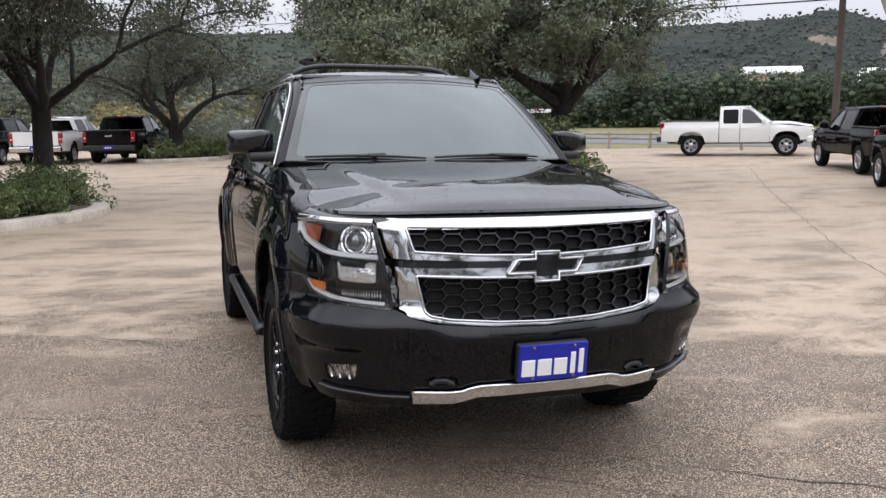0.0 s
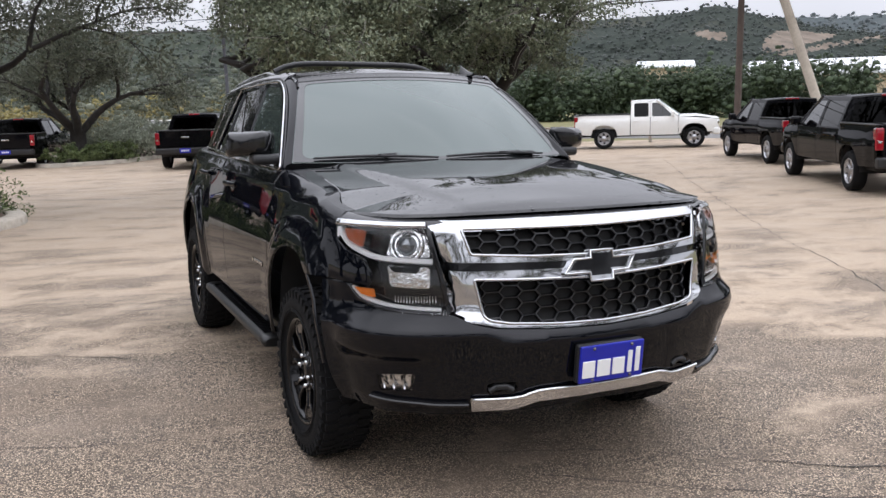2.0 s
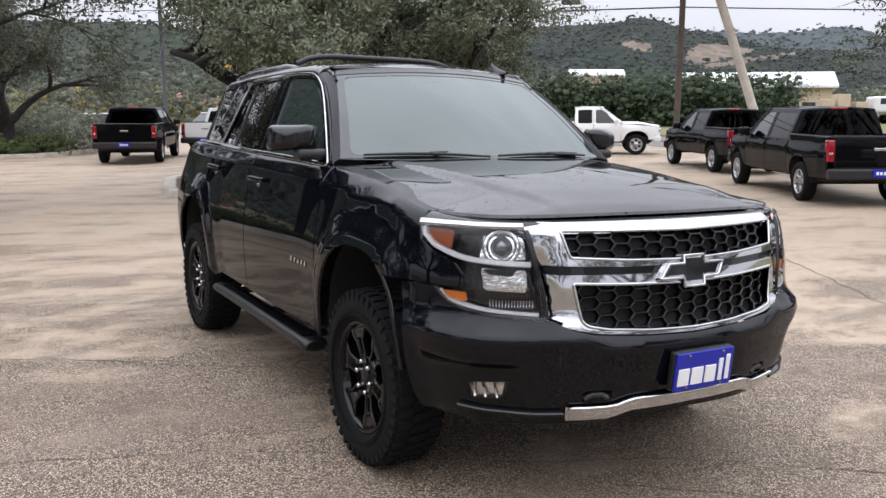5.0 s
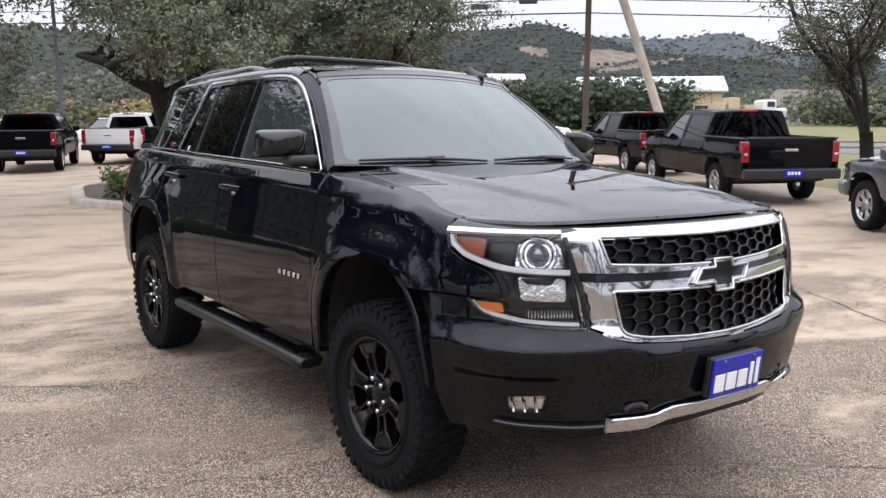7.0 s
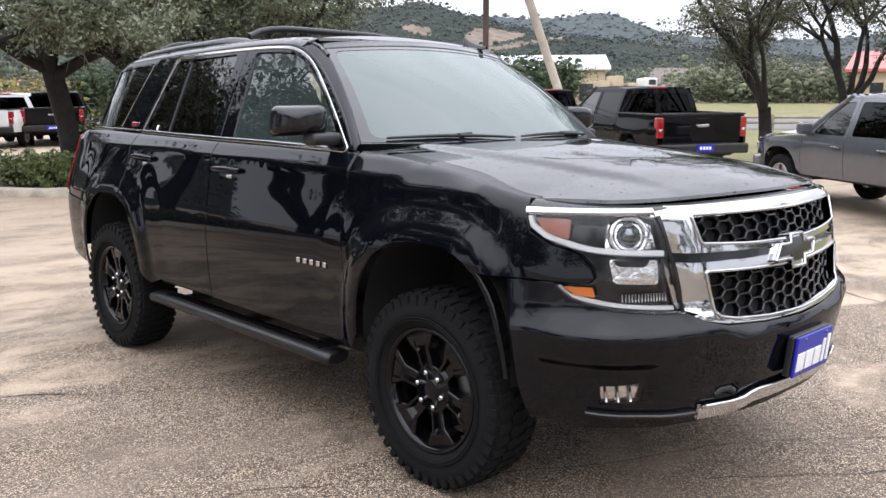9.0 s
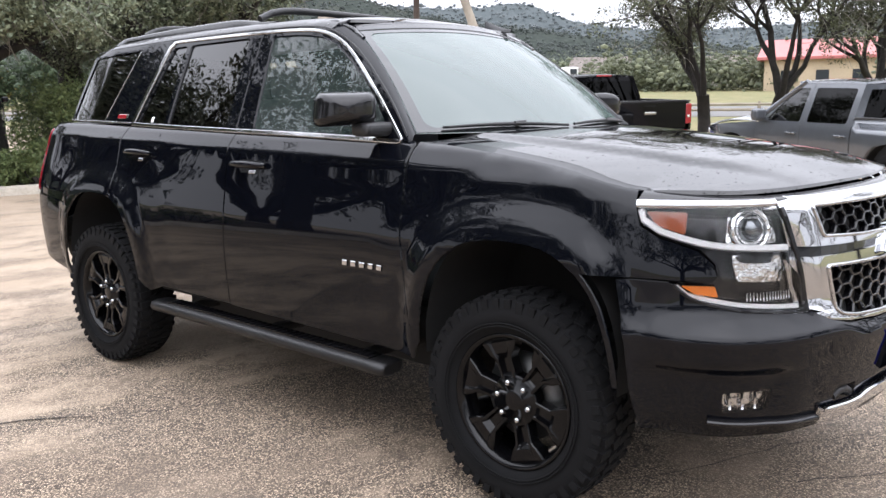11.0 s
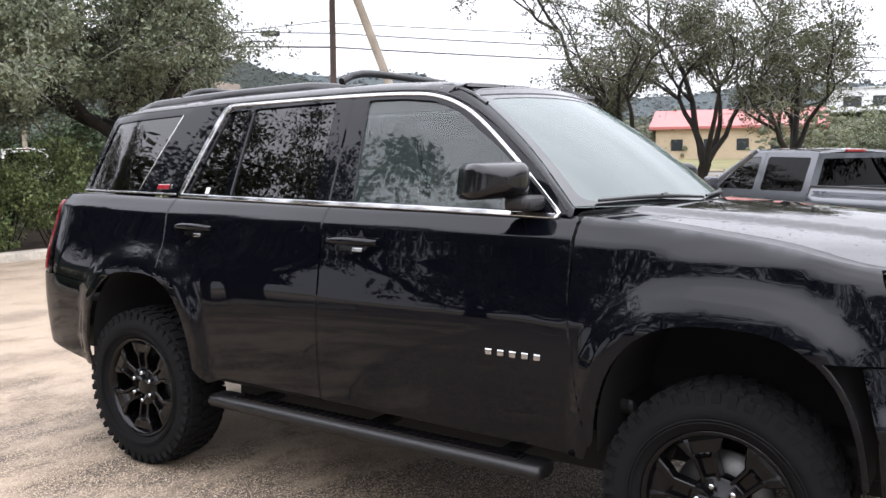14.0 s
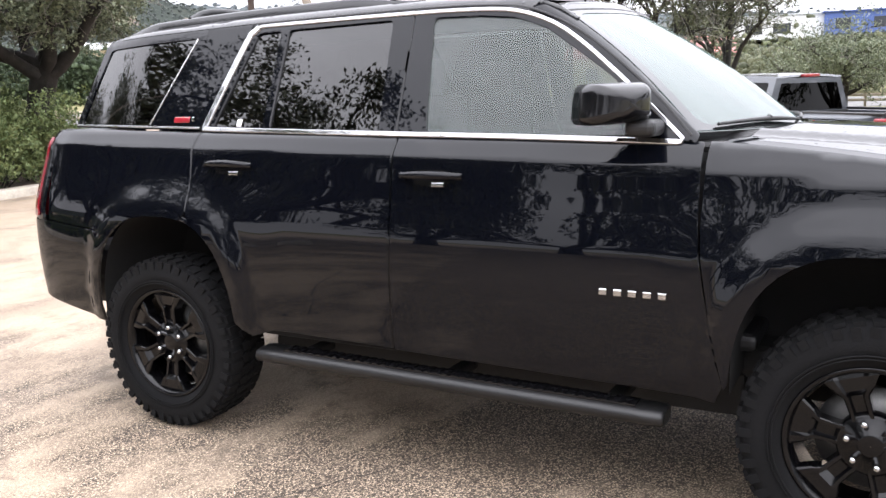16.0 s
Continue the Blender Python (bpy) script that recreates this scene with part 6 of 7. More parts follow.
hill("hill_3", "far ridge tinted pale blue for haze", [(25, 4.0), (44, 5.8), (46.3, 6.05), (48, 6.0), (50, 5.9), (52, 6.0), (53.6, 6.2), (55, 6.0), (56.5, 5.45), (58.2, 4.9), (61, 4.5), (66, 4.3), (72, 4.5), (78, 5.0), (83, 4.7), (90, 4.3), (100, 4.1)], 900, 1900, HAZE_TINT, 30, 3, HAZE_TINT_TREES, 5000)


# ---- buildings, poles and wires ----
METAL_ROOF = material("pale_metal_roof", (0.72, 0.74, 0.76), 0.4, vary=0.06, scale=0.3)
TAN_WALL = material("tan_stucco", (0.50, 0.40, 0.28), 0.9, vary=0.1, scale=0.5)
GREY_WALL = material("grey_siding", (0.36, 0.34, 0.32), 0.9, vary=0.12, scale=0.5)
PINK_ROOF = material("red_metal_roof", (0.42, 0.13, 0.12), 0.5, vary=0.1, scale=0.3)
GREY_ROOF = material("brown_shingle_roof", (0.17, 0.145, 0.13), 0.9, vary=0.2, scale=1)
WINDOW = material("far_window", (0.03, 0.035, 0.04), 0.08)
BLUE_ROOF = material("blue_fascia", (0.07, 0.12, 0.33), 0.5, vary=0.1)


def building(name, label, x, y, z, turn, w, d, h, roof_h, wall_mat, roof_mat, windows, over=0.6):
    """A gabled building with eaves and windows along its front."""
    root = empty(name, label, "building", pose(x, y, z, 0, 0, turn))
    bm = bmesh.new()
    box(bm, (w, d, h), (0, 0, h / 2 - 1.0), None, 0.05, 1)
    part("wall", bm, wall_mat, root)
    bm = bmesh.new()
    a, b = w / 2 + over, d / 2 + over
    v = [bm.verts.new(p) for p in ((-a, -b, h - 1.1), (a, -b, h - 1.1), (a, b, h - 1.1), (-a, b, h - 1.1), (-a + (0.2 if roof_h < 3 else 2), 0, h - 1 + roof_h), (a - (0.2 if roof_h < 3 else 2), 0, h - 1 + roof_h), (-a, -b, h - 0.85), (a, -b, h - 0.85), (a, b, h - 0.85), (-a, b, h - 0.85))]
    for f in ((6, 7, 5, 4), (8, 9, 4, 5), (9, 6, 4), (7, 8, 5), (0, 1, 7, 6), (1, 2, 8, 7), (2, 3, 9, 8), (3, 0, 6, 9), (3, 2, 1, 0)):
        bm.faces.new([v[k] for k in f])
    part("roof", bm, roof_mat, root)
    for wx, wz, ww, wh in windows:
        for side in (-1, 1):
            bm = bmesh.new()
            box(bm, (ww, 0.1, wh), (wx, side * (d / 2 + 0.01), wz - 1.0), None, 0.02, 1)
            part("window", bm, WINDOW, root)
    return root


building("barn", "long low barn with a pale metal roof", 82.6, 69.8, 3.0, -51, 17, 14, 4.6, 2.1, TAN_WALL, METAL_ROOF, [(-6, 1.8, 2, 1.4), (-2, 1.8, 2, 1.4), (3, 1.8, 2, 1.4), (6.5, 1.8, 2, 2.2)])
building("house", "tan two-storey building with a red roof", 84, 22.5, 2.2, -75, 15, 9, 4.0, 2.0, TAN_WALL, PINK_ROOF, [(-5.5, 2.4, 1.1, 1.1), (-2.5, 2.4, 1.1, 1.1), (0.5, 2.4, 1.1, 1.1), (3.5, 2.4, 1.1, 1.1), (6, 2.4, 1.1, 1.1)])
building("house", "grey house among trees", 112, 66, 3.0, -60, 11, 9, 2.9, 3.2, GREY_WALL, GREY_ROOF, [(-4, 2, 1.2, 1.2), (0, 2, 1.2, 1.2), (4, 2, 1.2, 1.2)])
building("house", "low house with a brown roof", 128, 52, 3.2, -66, 12, 9, 2.9, 3.2, GREY_WALL, GREY_ROOF, [(-4, 1.7, 1.2, 1.2), (0, 1.7, 1.4, 1.2), (4, 1.7, 1.2, 1.2)])
building("restaurant", "restaurant with a red and white roof", 37, 140, 1.0, -16, 13, 9, 4.6, 1.8, WHITE, PINK_ROOF, [(-4, 2.4, 2.4, 1.8), (0, 2.4, 2.4, 1.8), (4, 2.4, 2.4, 1.8)])
building("house", "low building with a white metal roof behind the hedge", 80.9, 97.2, 5.6, -40, 7.5, 6, 4.6, 1.1, TAN_WALL, METAL_ROOF, [(-2, 2, 1, 1), (2, 2, 1, 1)], 0.4)
building("store", "wide pale store with a blue front", 292, 26, 18.6, -85, 46, 24, 7, 0.6, WHITE, METAL_ROOF, [(-16, 3, 5, 3), (-8, 3, 5, 3), (8, 3, 5, 3), (16, 3, 5, 3)])
building("store", "blue-fronted store above the trees", 288, 12, 19.0, -85, 20, 22, 6.4, 0.4, BLUE_ROOF, BLUE_ROOF, [(-5, 3, 4, 3), (5, 3, 4, 3)])

WOODPOLE = material("brown_pole_wood", (0.050, 0.034, 0.026), 0.9, vary=0.35, scale=2, bump=0.4)
PALE_POLE = material("weathered_pole_wood", (0.30, 0.26, 0.21), 0.9, vary=0.25, scale=2, bump=0.4)
DARK_METAL = material("dark_metal", (0.05, 0.05, 0.055), 0.5, 0.6)


def pole(name, label, foot, head, r0, r1, mat):
    root = empty(name, label, "pole", pose(*foot))
    f = Vector(foot)
    bm = bmesh.new()
    tube(bm, [Vector((0, 0, -0.3)), (Vector(head) - f) * 0.5, Vector(head) - f], [r0, (r0 + r1) / 2, r1], 12)
    part("shaft", bm, mat, root)
    return root


P0 = (22.95, 22.2, rise(22.95, 22.2))
util = pole("utility_pole", "tall brown wooden utility pole", P0, (22.95, 22.2, 12.5), 0.135, 0.11, WOODPOLE)
pole("leaning_pole", "pale leaning wooden brace pole", (23.0, 17.55, rise(23, 17.5)), (21.25, 20.7, 10.2), 0.17, 0.15, PALE_POLE)
pole("light_pole", "grey steel light pole behind the island", (6.0, 36, rise(6.0, 36)), (5.6, 36, 11.0), 0.085, 0.07, DARK_METAL)
pole("light_pole", "pale square post beside the white pickup", (18.2, 36.3, rise(18.2, 36.3)), (18.2, 36.3, 4.3), 0.10, 0.10, PALE_POLE)
WIRE = material("cable", (0.02, 0.02, 0.02), 0.6)
for a, b, sag, r in (((-60, 110, 9.5), (22.95, 22.2, 6.9), 1.0, 0.02), ((22.95, 22.2, 6.9), (70, -28, 7.2), 0.8, 0.02), ((22.95, 22.2, 6.35), (70, -28, 6.6), 0.8, 0.024), ((22.95, 22.2, 6.35), (-60, 110, 8.8), 0.9, 0.03), ((22.95, 22.2, 7.3), (70, -28, 7.8), 0.7, 0.016), ((22.95, 22.2, 7.4), (10, 70, 7.8), 0.7, 0.016), ((-60, 126, 11), (60, 128, 11.5), 1.2, 0.05), ((-60, 126, 10), (60, 128, 10.4), 1.2, 0.05)):
    bm = bmesh.new()
    a, b = Vector(a), Vector(b)
    pts = [a.lerp(b, k / 24) - Vector((0, 0, 4 * sag * (k / 24) * (1 - k / 24))) for k in range(25)]
    tube(bm, pts, r, 4, cap=False)
    tagged(part("power_cable", bm, WIRE), "black overhead cable strung from the pole", "cable", group="overhead cables")
for x, y in ((-60, 126), (60, 128)):
    pole("utility_pole", "far wooden pole that carries cables", (x, y, rise(x, y)), (x, y, 12.0), 0.16, 0.13, WOODPOLE)
for q in ((19.9, 25.4, 6.65), (21.3, 24.0, 6.85)):
    bm = bmesh.new()
    box(bm, (0.75, 0.2, 0.2), (0, 0, 0), Matrix.Translation(q) @ pose(0, 0, 0, 0, 0, -46), 0.04)
    tagged(part("cable_box", bm, WIRE), "black splice box hanging on the cables", "cable box")

# guard rail along the highway
rail = empty("guard_rail", "pale steel guard rail along the highway", "guard rail")
g0, g1 = Vector((10.5, 46)), Vector((40, -10))
for zz in (0.62, 0.42):
    bm = bmesh.new()
    tube(bm, [(p.x, p.y, rise(p.x, p.y) + zz) for p in (g0.lerp(g1, k / 30) for k in range(31))], 0.06, 6)
    part("rail", bm, PALE_POLE, rail)
for k in range(31):
    p = g0.lerp(g1, k / 30)
    bm = bmesh.new()
    box(bm, (0.1, 0.1, 0.85), (p.x, p.y, rise(p.x, p.y) + 0.3), None, 0.01, 1)
    part("post", bm, PALE_POLE, rail)

# roadside sign: yellow and white panels on two posts
sign = empty("roadside_sign", "tall sign with yellow and white panels", "sign", pose(39, 141, 2.0, 0, 0, -16))
YELLOW = material("yellow_panel", (0.72, 0.42, 0.03), 0.5)
for x in (-0.9, 2.0):
    bm = bmesh.new()
    tube(bm, [(x, 0, -1), (x, 0, 9.6)], 0.14, 8)
    part("post", bm, DARK_METAL, sign)
for x, mat in ((-0.3, YELLOW), (1.2, WHITE)):
    bm = bmesh.new()
    box(bm, (1.4, 0.4, 1.7), (x, -0.3, 9.6), None, 0.05, 1)
    part("panel", bm, mat, sign)
for x, mat in ((-0.3, RED), (1.2, YELLOW)):
    bm = bmesh.new()
    box(bm, (0.9, 0.1, 0.7), (x, -0.56, 9.6), None, 0.05, 1)
    part("panel_mark", bm, mat, sign)


# ---- parked pickups ----
BLACK2 = material("pickup_black_paint", (0.004, 0.004, 0.005), 0.3, coat=0.42, vary=0.1, spec=0.0)
WHITE2 = material("pickup_white_paint", (0.72, 0.72, 0.70), 0.25, coat=0.6, vary=0.03)
GREY2 = material("pickup_grey_paint", (0.085, 0.092, 0.104), 0.2, 0.3, coat=0.8, vary=0.06)


def pickup(label, paint, L, W, H, wb, cab, crew, bright, m, rim=None, tyre=0.39):
    """A pickup that faces +y, with doors, glass, open bed, tailgate, lamps and wheels."""
    root = empty("pickup_truck", label, "pickup truck", m, "parked pickups")
    front = L / 2
    yf = front - 0.93
    yr = yf - wb
    yc = yf - cab
    tail = -L / 2 + 0.14
    belt, bed_top = H * 0.635, H * 0.70
    hw = W / 2

    def side(y, z, sx):
        d = lerp_table([(0.35, 0.09), (0.5, 0.04), (0.75, 0.005), (0.95, 0.0), (1.1, 0.025), (belt, 0.05), (bed_top + 0.05, 0.065)], z)
        d += 0.16 * smooth(front - 0.75, front, y) ** 2 + 0.03 * smooth(tail + 0.35, tail, y)
        d -= 0.025 * (math.exp(-((y - yf) / 0.55) ** 4) + math.exp(-((y - yr) / 0.55) ** 4)) * math.exp(-((z - 0.7) / 0.4) ** 2)
        return (sx * (hw - d), y, z)

    def upper(y, z, sx):
        return (sx * (hw - 0.05 - 0.30 * (z - belt) - 0.12 * (z - belt) ** 2), y, z)

    def opening(y0):
        r = tyre + 0.09
        return [(y0 + r * math.copysign(abs(math.cos(a)) ** 0.8, math.cos(a)), 0.40 + (r + 0.02) * math.sin(a) ** 0.8) for a in np.linspace(math.pi, 0, 13)]

    sill = 0.50
    hood_z = belt + 0.02
    for sx in (-1, 1):
        f = (lambda y, z, q=sx: side(y, z, q))
        u = (lambda y, z, q=sx: upper(y, z, q))
        sheets("fender", [([(yf - 0.56, sill), (yf - 0.56, hood_z - 0.01), (front - 0.35, hood_z - 0.10), (front - 0.05, hood_z - 0.14), (front - 0.05, 0.62), (yf + 0.5, 0.58)] + [p for p in opening(yf)[::-1] if p[1] > 0.55], [], f, 0.12, sx, 0)], paint, root, depth=0.02)
        y_mid = yf - 0.58 - (cab - 0.58) * (0.50 if crew else 0.58)
        for k, (a, b) in enumerate(((yf - 0.575, y_mid + 0.01), (y_mid - 0.01, yc + 0.02))):
            low = [(a, sill), (a, belt), (b, belt), (b, sill)]
            wsl = yf - 0.62
            if k == 0:
                frame_ = [(a, belt), (a - 0.12, belt + 0.12), (wsl - 0.62, H - 0.06), (b, H - 0.045), (b, belt)]
                pane = rounded([(a - 0.17, belt + 0.03), (wsl - 0.60, H - 0.13), (b + 0.06, H - 0.12), (b + 0.06, belt + 0.03)], 0.05)
            else:
                frame_ = [(a, belt), (a, H - 0.045), (b + 0.02, H - 0.06), (b, belt)]
                pane = rounded([(a - 0.05, belt + 0.03), (a - 0.05, H - 0.12), (b + 0.12, H - 0.13), (b + 0.12, belt + 0.03)], 0.05)
            door = sheets("door", [(low, [], f, 0.14, sx, 0), (frame_, [pane], u, 0.12, sx, 0)], paint, root, depth=0.015)
            sheets("door_glass", [(pane, [], u, 0.2, sx, -0.01)], GLASS_BLACK if k else GLASS_DARK, door, depth=0.0)
            bm = bmesh.new()
            p = Vector(f(b + 0.14, belt - 0.13))
            tube(bm, [p + Vector((sx * 0.025, -0.10, 0)), p + Vector((sx * 0.035, 0, 0)), p + Vector((sx * 0.025, 0.10, 0))], 0.016, 6)
            part("door_handle", bm, CHROME if bright else paint, door)
        bm = bmesh.new()
        box(bm, (0.05, yf - 0.60 - yc, belt - sill - 0.06), (sx * (hw - 0.11), (yf - 0.60 + yc) / 2, (belt + sill) / 2), None, 0.01)
        part("door_lining", bm, SHADE, root)
        bed_line = [(yc - 0.01, sill), (yc - 0.01, bed_top), (tail, bed_top), (tail, 0.55), (yr - tyre - 0.1, 0.52)] + [p for p in opening(yr) if p[1] > 0.5] + [(yr + tyre + 0.1, sill)]
        sheets("bed_side", [(bed_line, [], f, 0.12, sx, 0)], paint, root, depth=0.05)
        bm = bmesh.new()
        box(bm, (0.09, yc - tail, 0.03), (sx * (hw - 0.10), (yc + tail) / 2, bed_top), None, 0.01)
        part("bed_rail", bm, TRIM, root)
        bm = bmesh.new()
        box(bm, (0.05, yc - tail - 0.05, 0.5), (sx * (hw - 0.20), (yc + tail) / 2, bed_top - 0.27), None, 0.01)
        part("bed_wall", bm, paint, root)
        # tail lamp
        bm = bmesh.new()
        box(bm, (0.15, 0.14, 0.40), (sx * (hw - 0.115), tail + 0.035, bed_top - 0.25), None, 0.025, 3)
        part("tail_lamp", bm, RED, root, "red tail lamp")
        bm = bmesh.new()
        box(bm, (0.07, 0.015, 0.045), (sx * (hw - 0.115), tail - 0.036, bed_top - 0.30), None, 0.006)
        part("reverse_lamp", bm, LAMP_MIRROR, root)
        # headlamp
        bm = bmesh.new()
        box(bm, (0.36, 0.28, 0.20), (sx * (hw - 0.32), front - 0.16, hood_z - 0.25), None, 0.05, 3)
        part("headlamp", bm, LAMP_MIRROR, root)
        # mirror
        bm = bmesh.new()
        box(bm, (0.22, 0.13, 0.18), (sx * (hw + 0.10), yf - 0.78, belt + 0.12), None, 0.05, 3)
        box(bm, (0.16, 0.06, 0.05), (sx * (hw - 0.02), yf - 0.76, belt + 0.04), None, 0.015)
        part("door_mirror", bm, paint, root)
        # arch liners
        for y0 in (yf, yr):
            bm = bmesh.new()
            rr_ = [[bm.verts.new((sx * x, y, z)) for y, z in opening(y0)] for x in (hw - 0.05, hw - 0.55)]
            for k in range(len(rr_[0]) - 1):
                bm.faces.new((rr_[0][k], rr_[0][k + 1], rr_[1][k + 1], rr_[1][k])).smooth = True
            bm.faces.new(rr_[1])
            part("arch_liner", bm, SHADE, root)
            wheel("wheel", pose(sx * (hw - 0.14), y0, tyre, 0, 0, 0 if sx > 0 else 180) @ Matrix.Rotation(0.3 * y0, 4, "X"), root, tyre, 0.26, tyre * 0.60, 6, rim or ALLOY, fine=False)
    # bonnet, screen, roof, back window
    y_base = yf - 0.50

    def bonnet(x, y):
        return (x, y, hood_z + 0.05 * (1 - (x / hw) ** 2) - 0.13 * smooth(front - 0.9, front, y) + 0.02 * smooth(0.62, 0.5, abs(x)))

    e = lambda y: side(y, belt, 1)[0] - 0.01
    sheets("bonnet", [([(e(y), y) for y in np.linspace(y_base - 0.06, front - 0.06, 8)] + [(-e(y), y) for y in np.linspace(front - 0.06, y_base - 0.06, 8)], [], bonnet, 0.16, 1, 0)], paint, root)

    def screen2(a, w):
        top = upper(0, H - 0.05, 1)[0] - 0.05
        x = a * ((e(y_base) - 0.06) * (1 - w) + top * w)
        return (x, y_base + 0.10 - 0.16 * a * a - 0.78 * w, belt + 0.05 + (H - 0.04 - belt - 0.05) * w)

    sheets("windscreen", [([(-1, 0), (1, 0), (1, 1), (-1, 1)], [], screen2, 0.2, -1, 0)], GLASS_FRONT, root, depth=0)
    for sx in (-1, 1):
        bm = bmesh.new()
        tube(bm, [Vector(screen2(sx, w)) + Vector((sx * 0.02, -0.02, 0)) for w in (0, 0.5, 1)], 0.05, 8)
        part("windscreen_pillar", bm, paint, root)

    def roof2(x, y):
        return (x, y, H - 0.06 + 0.06 * (1 - (x / hw) ** 2) - 0.02 * smooth(yc + 0.4, yc, y))

    xt = upper(0, H - 0.05, 1)[0] + 0.01
    sheets("roof", [([(-xt, y_base - 0.72), (xt, y_base - 0.72), (xt, yc + 0.04), (-xt, yc + 0.04)], [], roof2, 0.2, 1, 0)], paint, root, depth=0.03)

    def back(a, w):
        z = sill + 0.1 + (H - 0.07 - sill - 0.1) * w
        x = a * (upper(0, max(z, belt), 1)[0])
        return (x, yc + 0.01 + 0.06 * max(0, w - 0.5) - 0.03 * (1 - a * a), z)

    wz = (belt + 0.10 - sill - 0.1) / (H - 0.07 - sill - 0.1)
    hole = rounded([(-0.86, wz), (0.86, wz), (0.84, 0.93), (-0.84, 0.93)], 0.03)
    sheets("cab_back", [([(-1, 0), (1, 0), (1, 1), (-1, 1)], [hole], back, 0.1, 1, 0)], paint, root)
    sheets("back_window", [(hole, [], back, 0.2, 1, -0.008)], GLASS_BLACK, root, depth=0)
    bm = bmesh.new()
    box(bm, (0.36, 0.05, 0.045), (0, yc + 0.03, H - 0.04), None, 0.012)
    part("high_brake_lamp", bm, RED, root)
    # bed floor, tailgate, bumpers, grille
    bm = bmesh.new()
    box(bm, (W - 0.4, yc - tail, 0.06), (0, (yc + tail) / 2, 0.74))
    box(bm, (W - 0.4, 0.05, 0.5), (0, yc - 0.06, bed_top - 0.27))
    part("bed_floor", bm, TRIM, root)
    bm = bmesh.new()
    box(bm, (W - 0.36, 0.07, 0.54), (0, tail - 0.005, bed_top - 0.27), None, 0.02, 3)
    gate = part("tailgate", bm, paint, root)
    bm = bmesh.new()
    box(bm, (W - 0.34, 0.09, 0.03), (0, tail, bed_top + 0.01), None, 0.01)
    part("gate_cap", bm, TRIM, gate)
    bm = bmesh.new()
    box(bm, (0.26, 0.02, 0.05), (0, tail - 0.045, bed_top - 0.22), None, 0.008)
    part("gate_badge", bm, SATIN, gate, "plain silver badge bar")
    bm = bmesh.new()
    box(bm, (0.22, 0.02, 0.07), (0, tail - 0.042, bed_top - 0.11), None, 0.008)
    part("gate_handle", bm, paint, gate)
    bm = bmesh.new()
    box(bm, (W - 0.1, 0.18, 0.20), (0, tail - 0.08, 0.62), None, 0.04, 3)
    bumper2 = part("rear_bumper", bm, CHROME if bright else TRIM, root)
    bm = bmesh.new()
    box(bm, (0.36, 0.02, 0.15), (0, tail - 0.175, 0.64), None, 0.004)
    plate2 = part("number_plate", bm, BLUE, bumper2, "blue dealer plate")
    for k in range(4):
        bm = bmesh.new()
        box(bm, (0.045, 0.008, 0.06), (-0.10 + 0.066 * k, tail - 0.188, 0.64), None, 0.002, 1)
        part("bar", bm, WHITE, plate2)
    bm = bmesh.new()
    box(bm, (W - 0.16, 0.30, 0.26), (0, front - 0.15, 0.60), None, 0.08, 3)
    part("front_bumper", bm, CHROME if bright else paint, root)
    bm = bmesh.new()
    box(bm, (W - 0.75, 0.12, 0.34), (0, front - 0.10, hood_z - 0.30), None, 0.03)
    part("grille", bm, GLOSS_BLACK, root)
    bm = bmesh.new()
    box(bm, (W - 0.3, L - 0.7, 0.22), (0, 0, 0.56), None, 0.05)
    tube(bm, [(-hw + 0.3, yr, tyre), (hw - 0.3, yr, tyre)], 0.06, 8)
    part("chassis", bm, SHADE, root)
    bm = bmesh.new()
    for x in (-0.42, 0.42):
        box(bm, (0.5, 0.15, 0.7), (x, yf - 1.75, 1.05), None, 0.05)
        box(bm, (0.26, 0.1, 0.18), (x, yf - 1.78, 1.47), None, 0.04)
    box(bm, (W - 0.4, 0.4, 0.3), (0, yf - 0.85, belt - 0.12), None, 0.06)
    part("cabin_trim", bm, SEAT, root)
    return root


def parked(x, y, az):
    """A pose with its wheels on the ground, facing the bearing az."""
    d = Vector((math.sin(radians(az)), math.cos(radians(az))))
    r = Vector((d.y, -d.x))
    slope = math.degrees(math.atan2(rise(x + d.x * 2, y + d.y * 2) - rise(x - d.x * 2, y - d.y * 2), 4))
    roll = math.degrees(math.atan2(rise(x + r.x, y + r.y) - rise(x - r.x, y - r.y), 2))
    return pose(x, y, rise(x, y), 0, 0, -az) @ pose(0, 0, 0, slope, -roll, 0)


SIL = (5.85, 2.03, 1.84, 3.64, 3.02, True)
COL = (5.40, 1.90, 1.77, 3.26, 2.62, True)
COL2 = (5.30, 1.84, 1.71, 3.26, 2.56, True)
EXT = (5.40, 1.90, 1.80, 3.26, 2.30, False)


def centre(rear_x, rear_y, az, L):
    return parked(rear_x + math.sin(radians(az)) * L / 2, rear_y + math.cos(radians(az)) * L / 2, az)


white_ext = pickup("white extended-cab pickup parked broadside", WHITE2, *EXT, False, parked(19.0, 22.9, 127))
pickup("black crew-cab pickup with red tail lamps", BLACK2, *COL, False, centre(16.3, 12.3, 25, 5.4))
sil = pickup("black crew-cab pickup with a dealer plate", BLACK2, *SIL, False, centre(12.2, 6.2, 30, 5.85))
pickup("grey crew-cab pickup with silver wheels", GREY2, *COL2, False, parked(9.95, 1.8, 33), tyre=0.39)
copy_thing(white_ext, centre(5.55, 28.0, 37, 5.4))["label"] = "white pickup seen from behind"
copy_thing(sil, centre(2.35, 25.4, 20, 5.85))["label"] = "black pickup beside the far island"
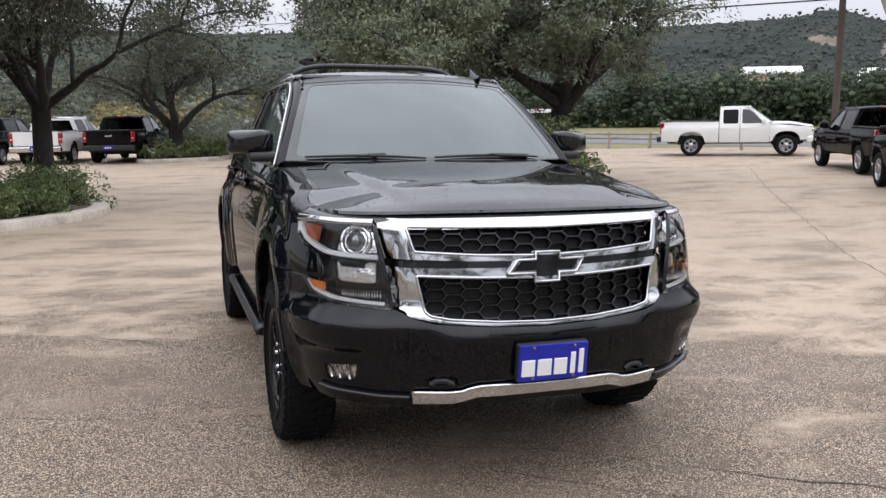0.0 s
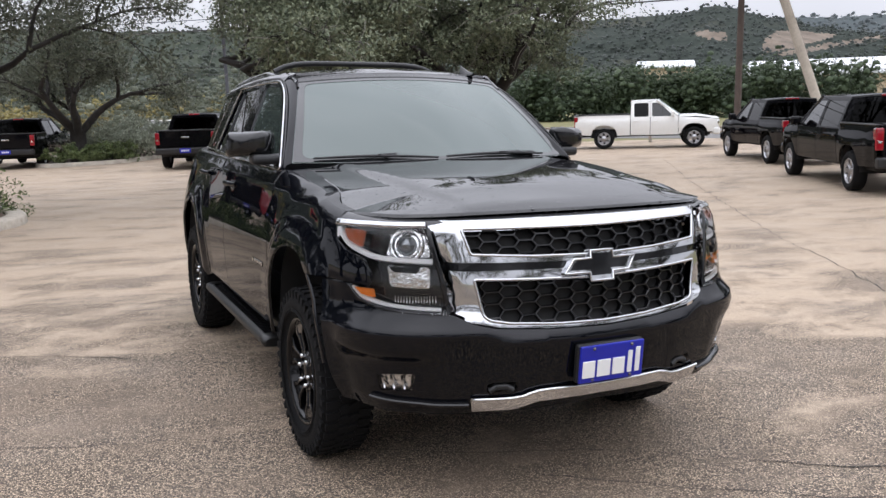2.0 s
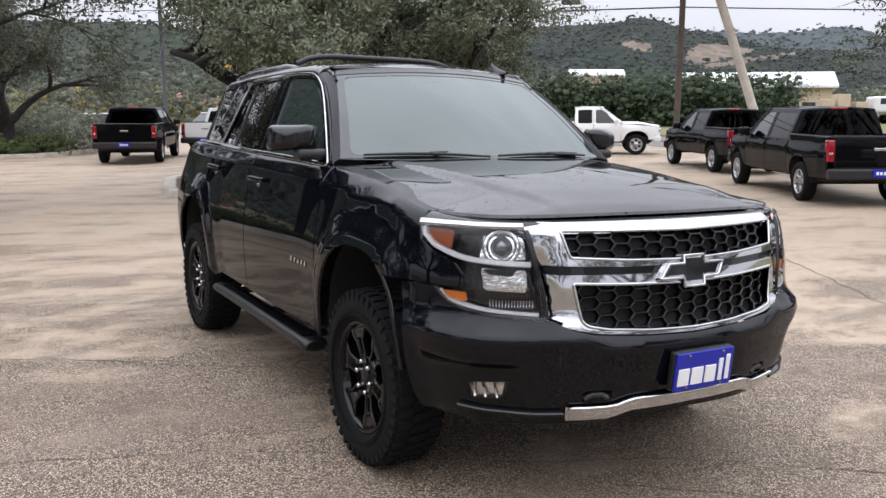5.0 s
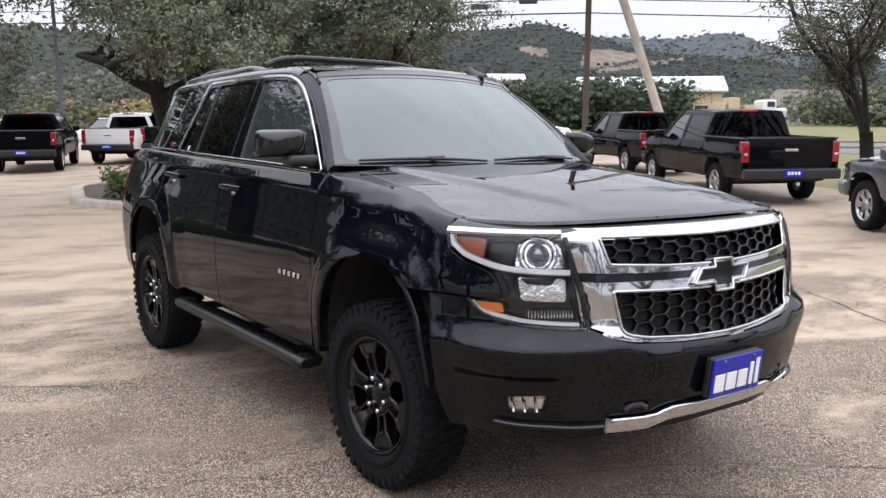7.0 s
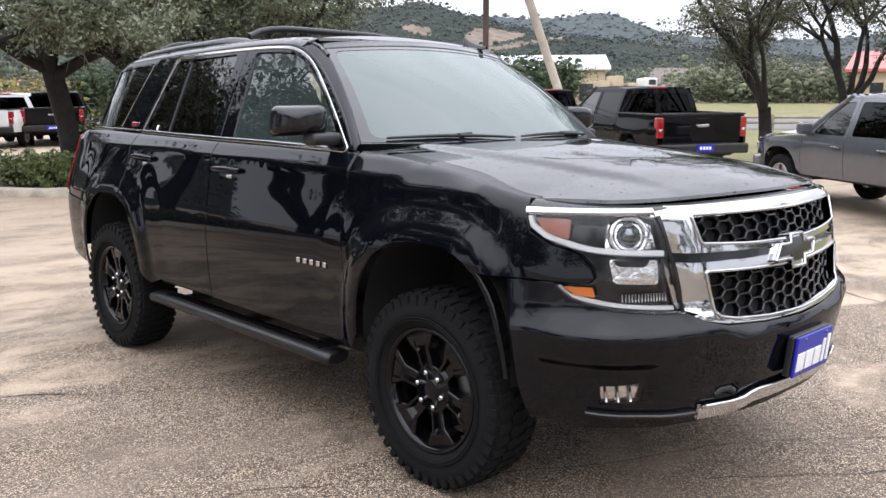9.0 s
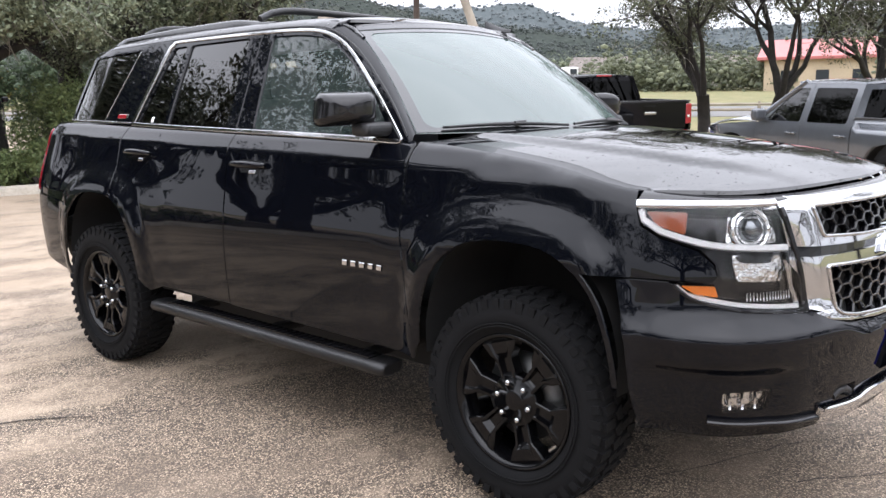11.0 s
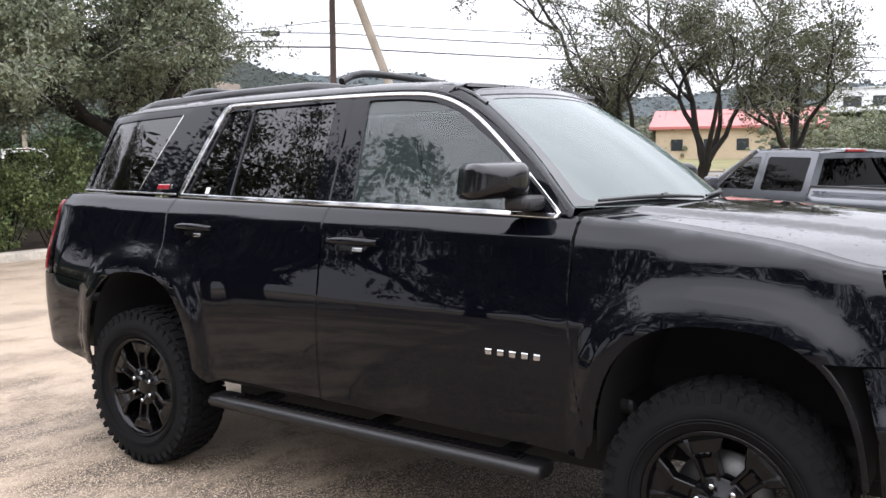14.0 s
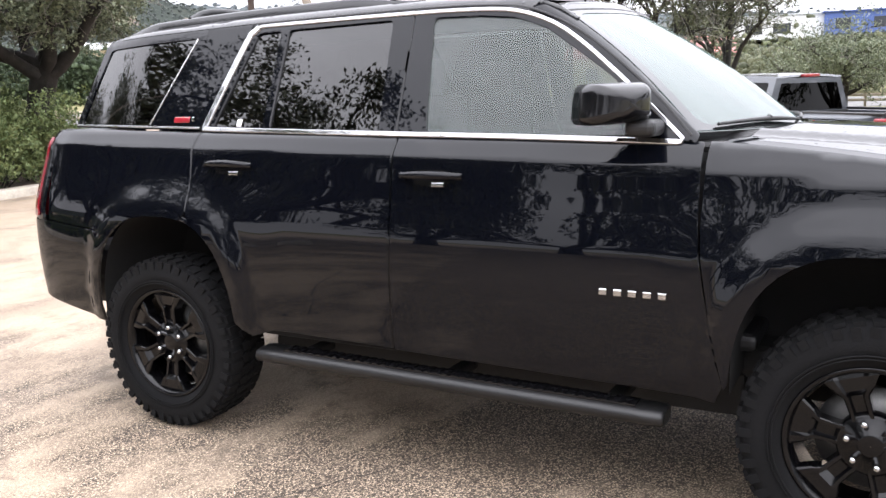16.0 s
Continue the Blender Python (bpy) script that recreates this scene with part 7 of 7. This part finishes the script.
copy_thing(sil, centre(-3.1, 31.2, 15, 5.85))["label"] = "black pickup beside a white pickup"
white_sil = pickup("white crew-cab pickup under the oak", WHITE2, *SIL, True, centre(-5.7, 31.6, 15, 5.85))
copy_thing(sil, centre(-8.3, 32.0, 15, 5.85))["label"] = "black pickup behind a tree trunk"
copy_thing(white_ext, centre(12.9, 26.5, 20, 5.4))["label"] = "white pickup behind the oak limb"
copy_thing(sil, centre(7.6, 27.6, 24, 5.85))["label"] = "black pickup beside a white pickup"


# ---- far vehicles ----
def flatbed(label, m, cab_mat, load_mat):
    """A small flatbed lorry: cab, bonnet, bed with crates, wheels."""
    root = empty("flatbed_truck", label, "truck", m)
    bm = bmesh.new()
    box(bm, (2.2, 1.5, 1.5), (0, 1.6, 1.75), None, 0.2, 3)
    box(bm, (2.0, 1.3, 0.9), (0, 2.8, 1.25), None, 0.2, 3)
    cabx = part("cab", bm, cab_mat, root)
    bm = bmesh.new()
    box(bm, (2.24, 0.8, 0.6), (0, 1.75, 2.05), None, 0.08, 2)
    part("cab_window", bm, WINDOW, cabx)
    bm = bmesh.new()
    box(bm, (2.4, 5.0, 0.25), (0, -1.9, 1.15), None, 0.04)
    part("bed", bm, DARK_METAL, root)
    for y, h in ((-3.2, 0.9), (-1.8, 1.4), (-0.2, 0.7)):
        bm = bmesh.new()
        box(bm, (2.0, 1.1, h), (0, y, 1.27 + h / 2), None, 0.05)
        part("load", bm, load_mat, root)
    for y in (2.6, -1.8, -3.2):
        for x in (-1, 1):
            bm = bmesh.new()
            lathe(bm, [(0.1, -0.14), (0.44, -0.14), (0.48, -0.08), (0.48, 0.08), (0.44, 0.14), (0.24, 0.14), (0.2, 0.05), (0.01, 0.05)], 20, pose(x * 0.95, y, 0.48, 0, 0, 0 if x > 0 else 180))
            part("wheel", bm, RUBBER, root)
    return root


flatbed("flatbed lorry with a white cab on the highway side", pose(72.1, 48.1, rise(72.1, 48.1), 0, 0, -125), WHITE2, TAN_WALL)


def car(label, m, paint):
    """A far saloon: lower body, glasshouse, wheels."""
    root = empty("parked_car", label, "car", m, "far parked cars")
    bm = bmesh.new()
    box(bm, (1.8, 4.5, 0.65), (0, 0, 0.62), None, 0.2, 3)
    body_ = part("body", bm, paint, root)
    bm = bmesh.new()
    v = [bm.verts.new(p) for p in ((-0.82, -1.6, 0.9), (0.82, -1.6, 0.9), (0.82, 1.2, 0.9), (-0.82, 1.2, 0.9), (-0.62, -1.0, 1.45), (0.62, -1.0, 1.45), (0.62, 0.4, 1.45), (-0.62, 0.4, 1.45))]
    for f in ((0, 1, 5, 4), (1, 2, 6, 5), (2, 3, 7, 6), (3, 0, 4, 7)):
        bm.faces.new([v[k] for k in f])
    part("glass", bm, WINDOW, body_)
    bm = bmesh.new()
    box(bm, (1.28, 1.5, 0.06), (0, -0.3, 1.46), None, 0.025)
    part("roof", bm, paint, body_)
    for x in (-1, 1):
        for y in (-1.4, 1.4):
            bm = bmesh.new()
            lathe(bm, [(0.1, -0.1), (0.30, -0.1), (0.33, -0.05), (0.33, 0.05), (0.30, 0.1), (0.2, 0.1), (0.01, 0.08)], 18, pose(x * 0.8, y, 0.33, 0, 0, 0 if x > 0 else 180))
            part("wheel", bm, RUBBER, root)
    return root


RED2 = material("red_car_paint", (0.30, 0.02, 0.03), 0.3, coat=0.6)
far_white = car("pale car in the far row", parked(-6.5, 46, 80), WHITE2)
copy_thing(far_white, parked(4.5, 44, 80))
far_red = car("red car in the far row", parked(-2.5, 46.5, 80), RED2)
copy_thing(far_red, parked(-11, 45, 82))
copy_thing(far_white, parked(10.5, 43, 70))
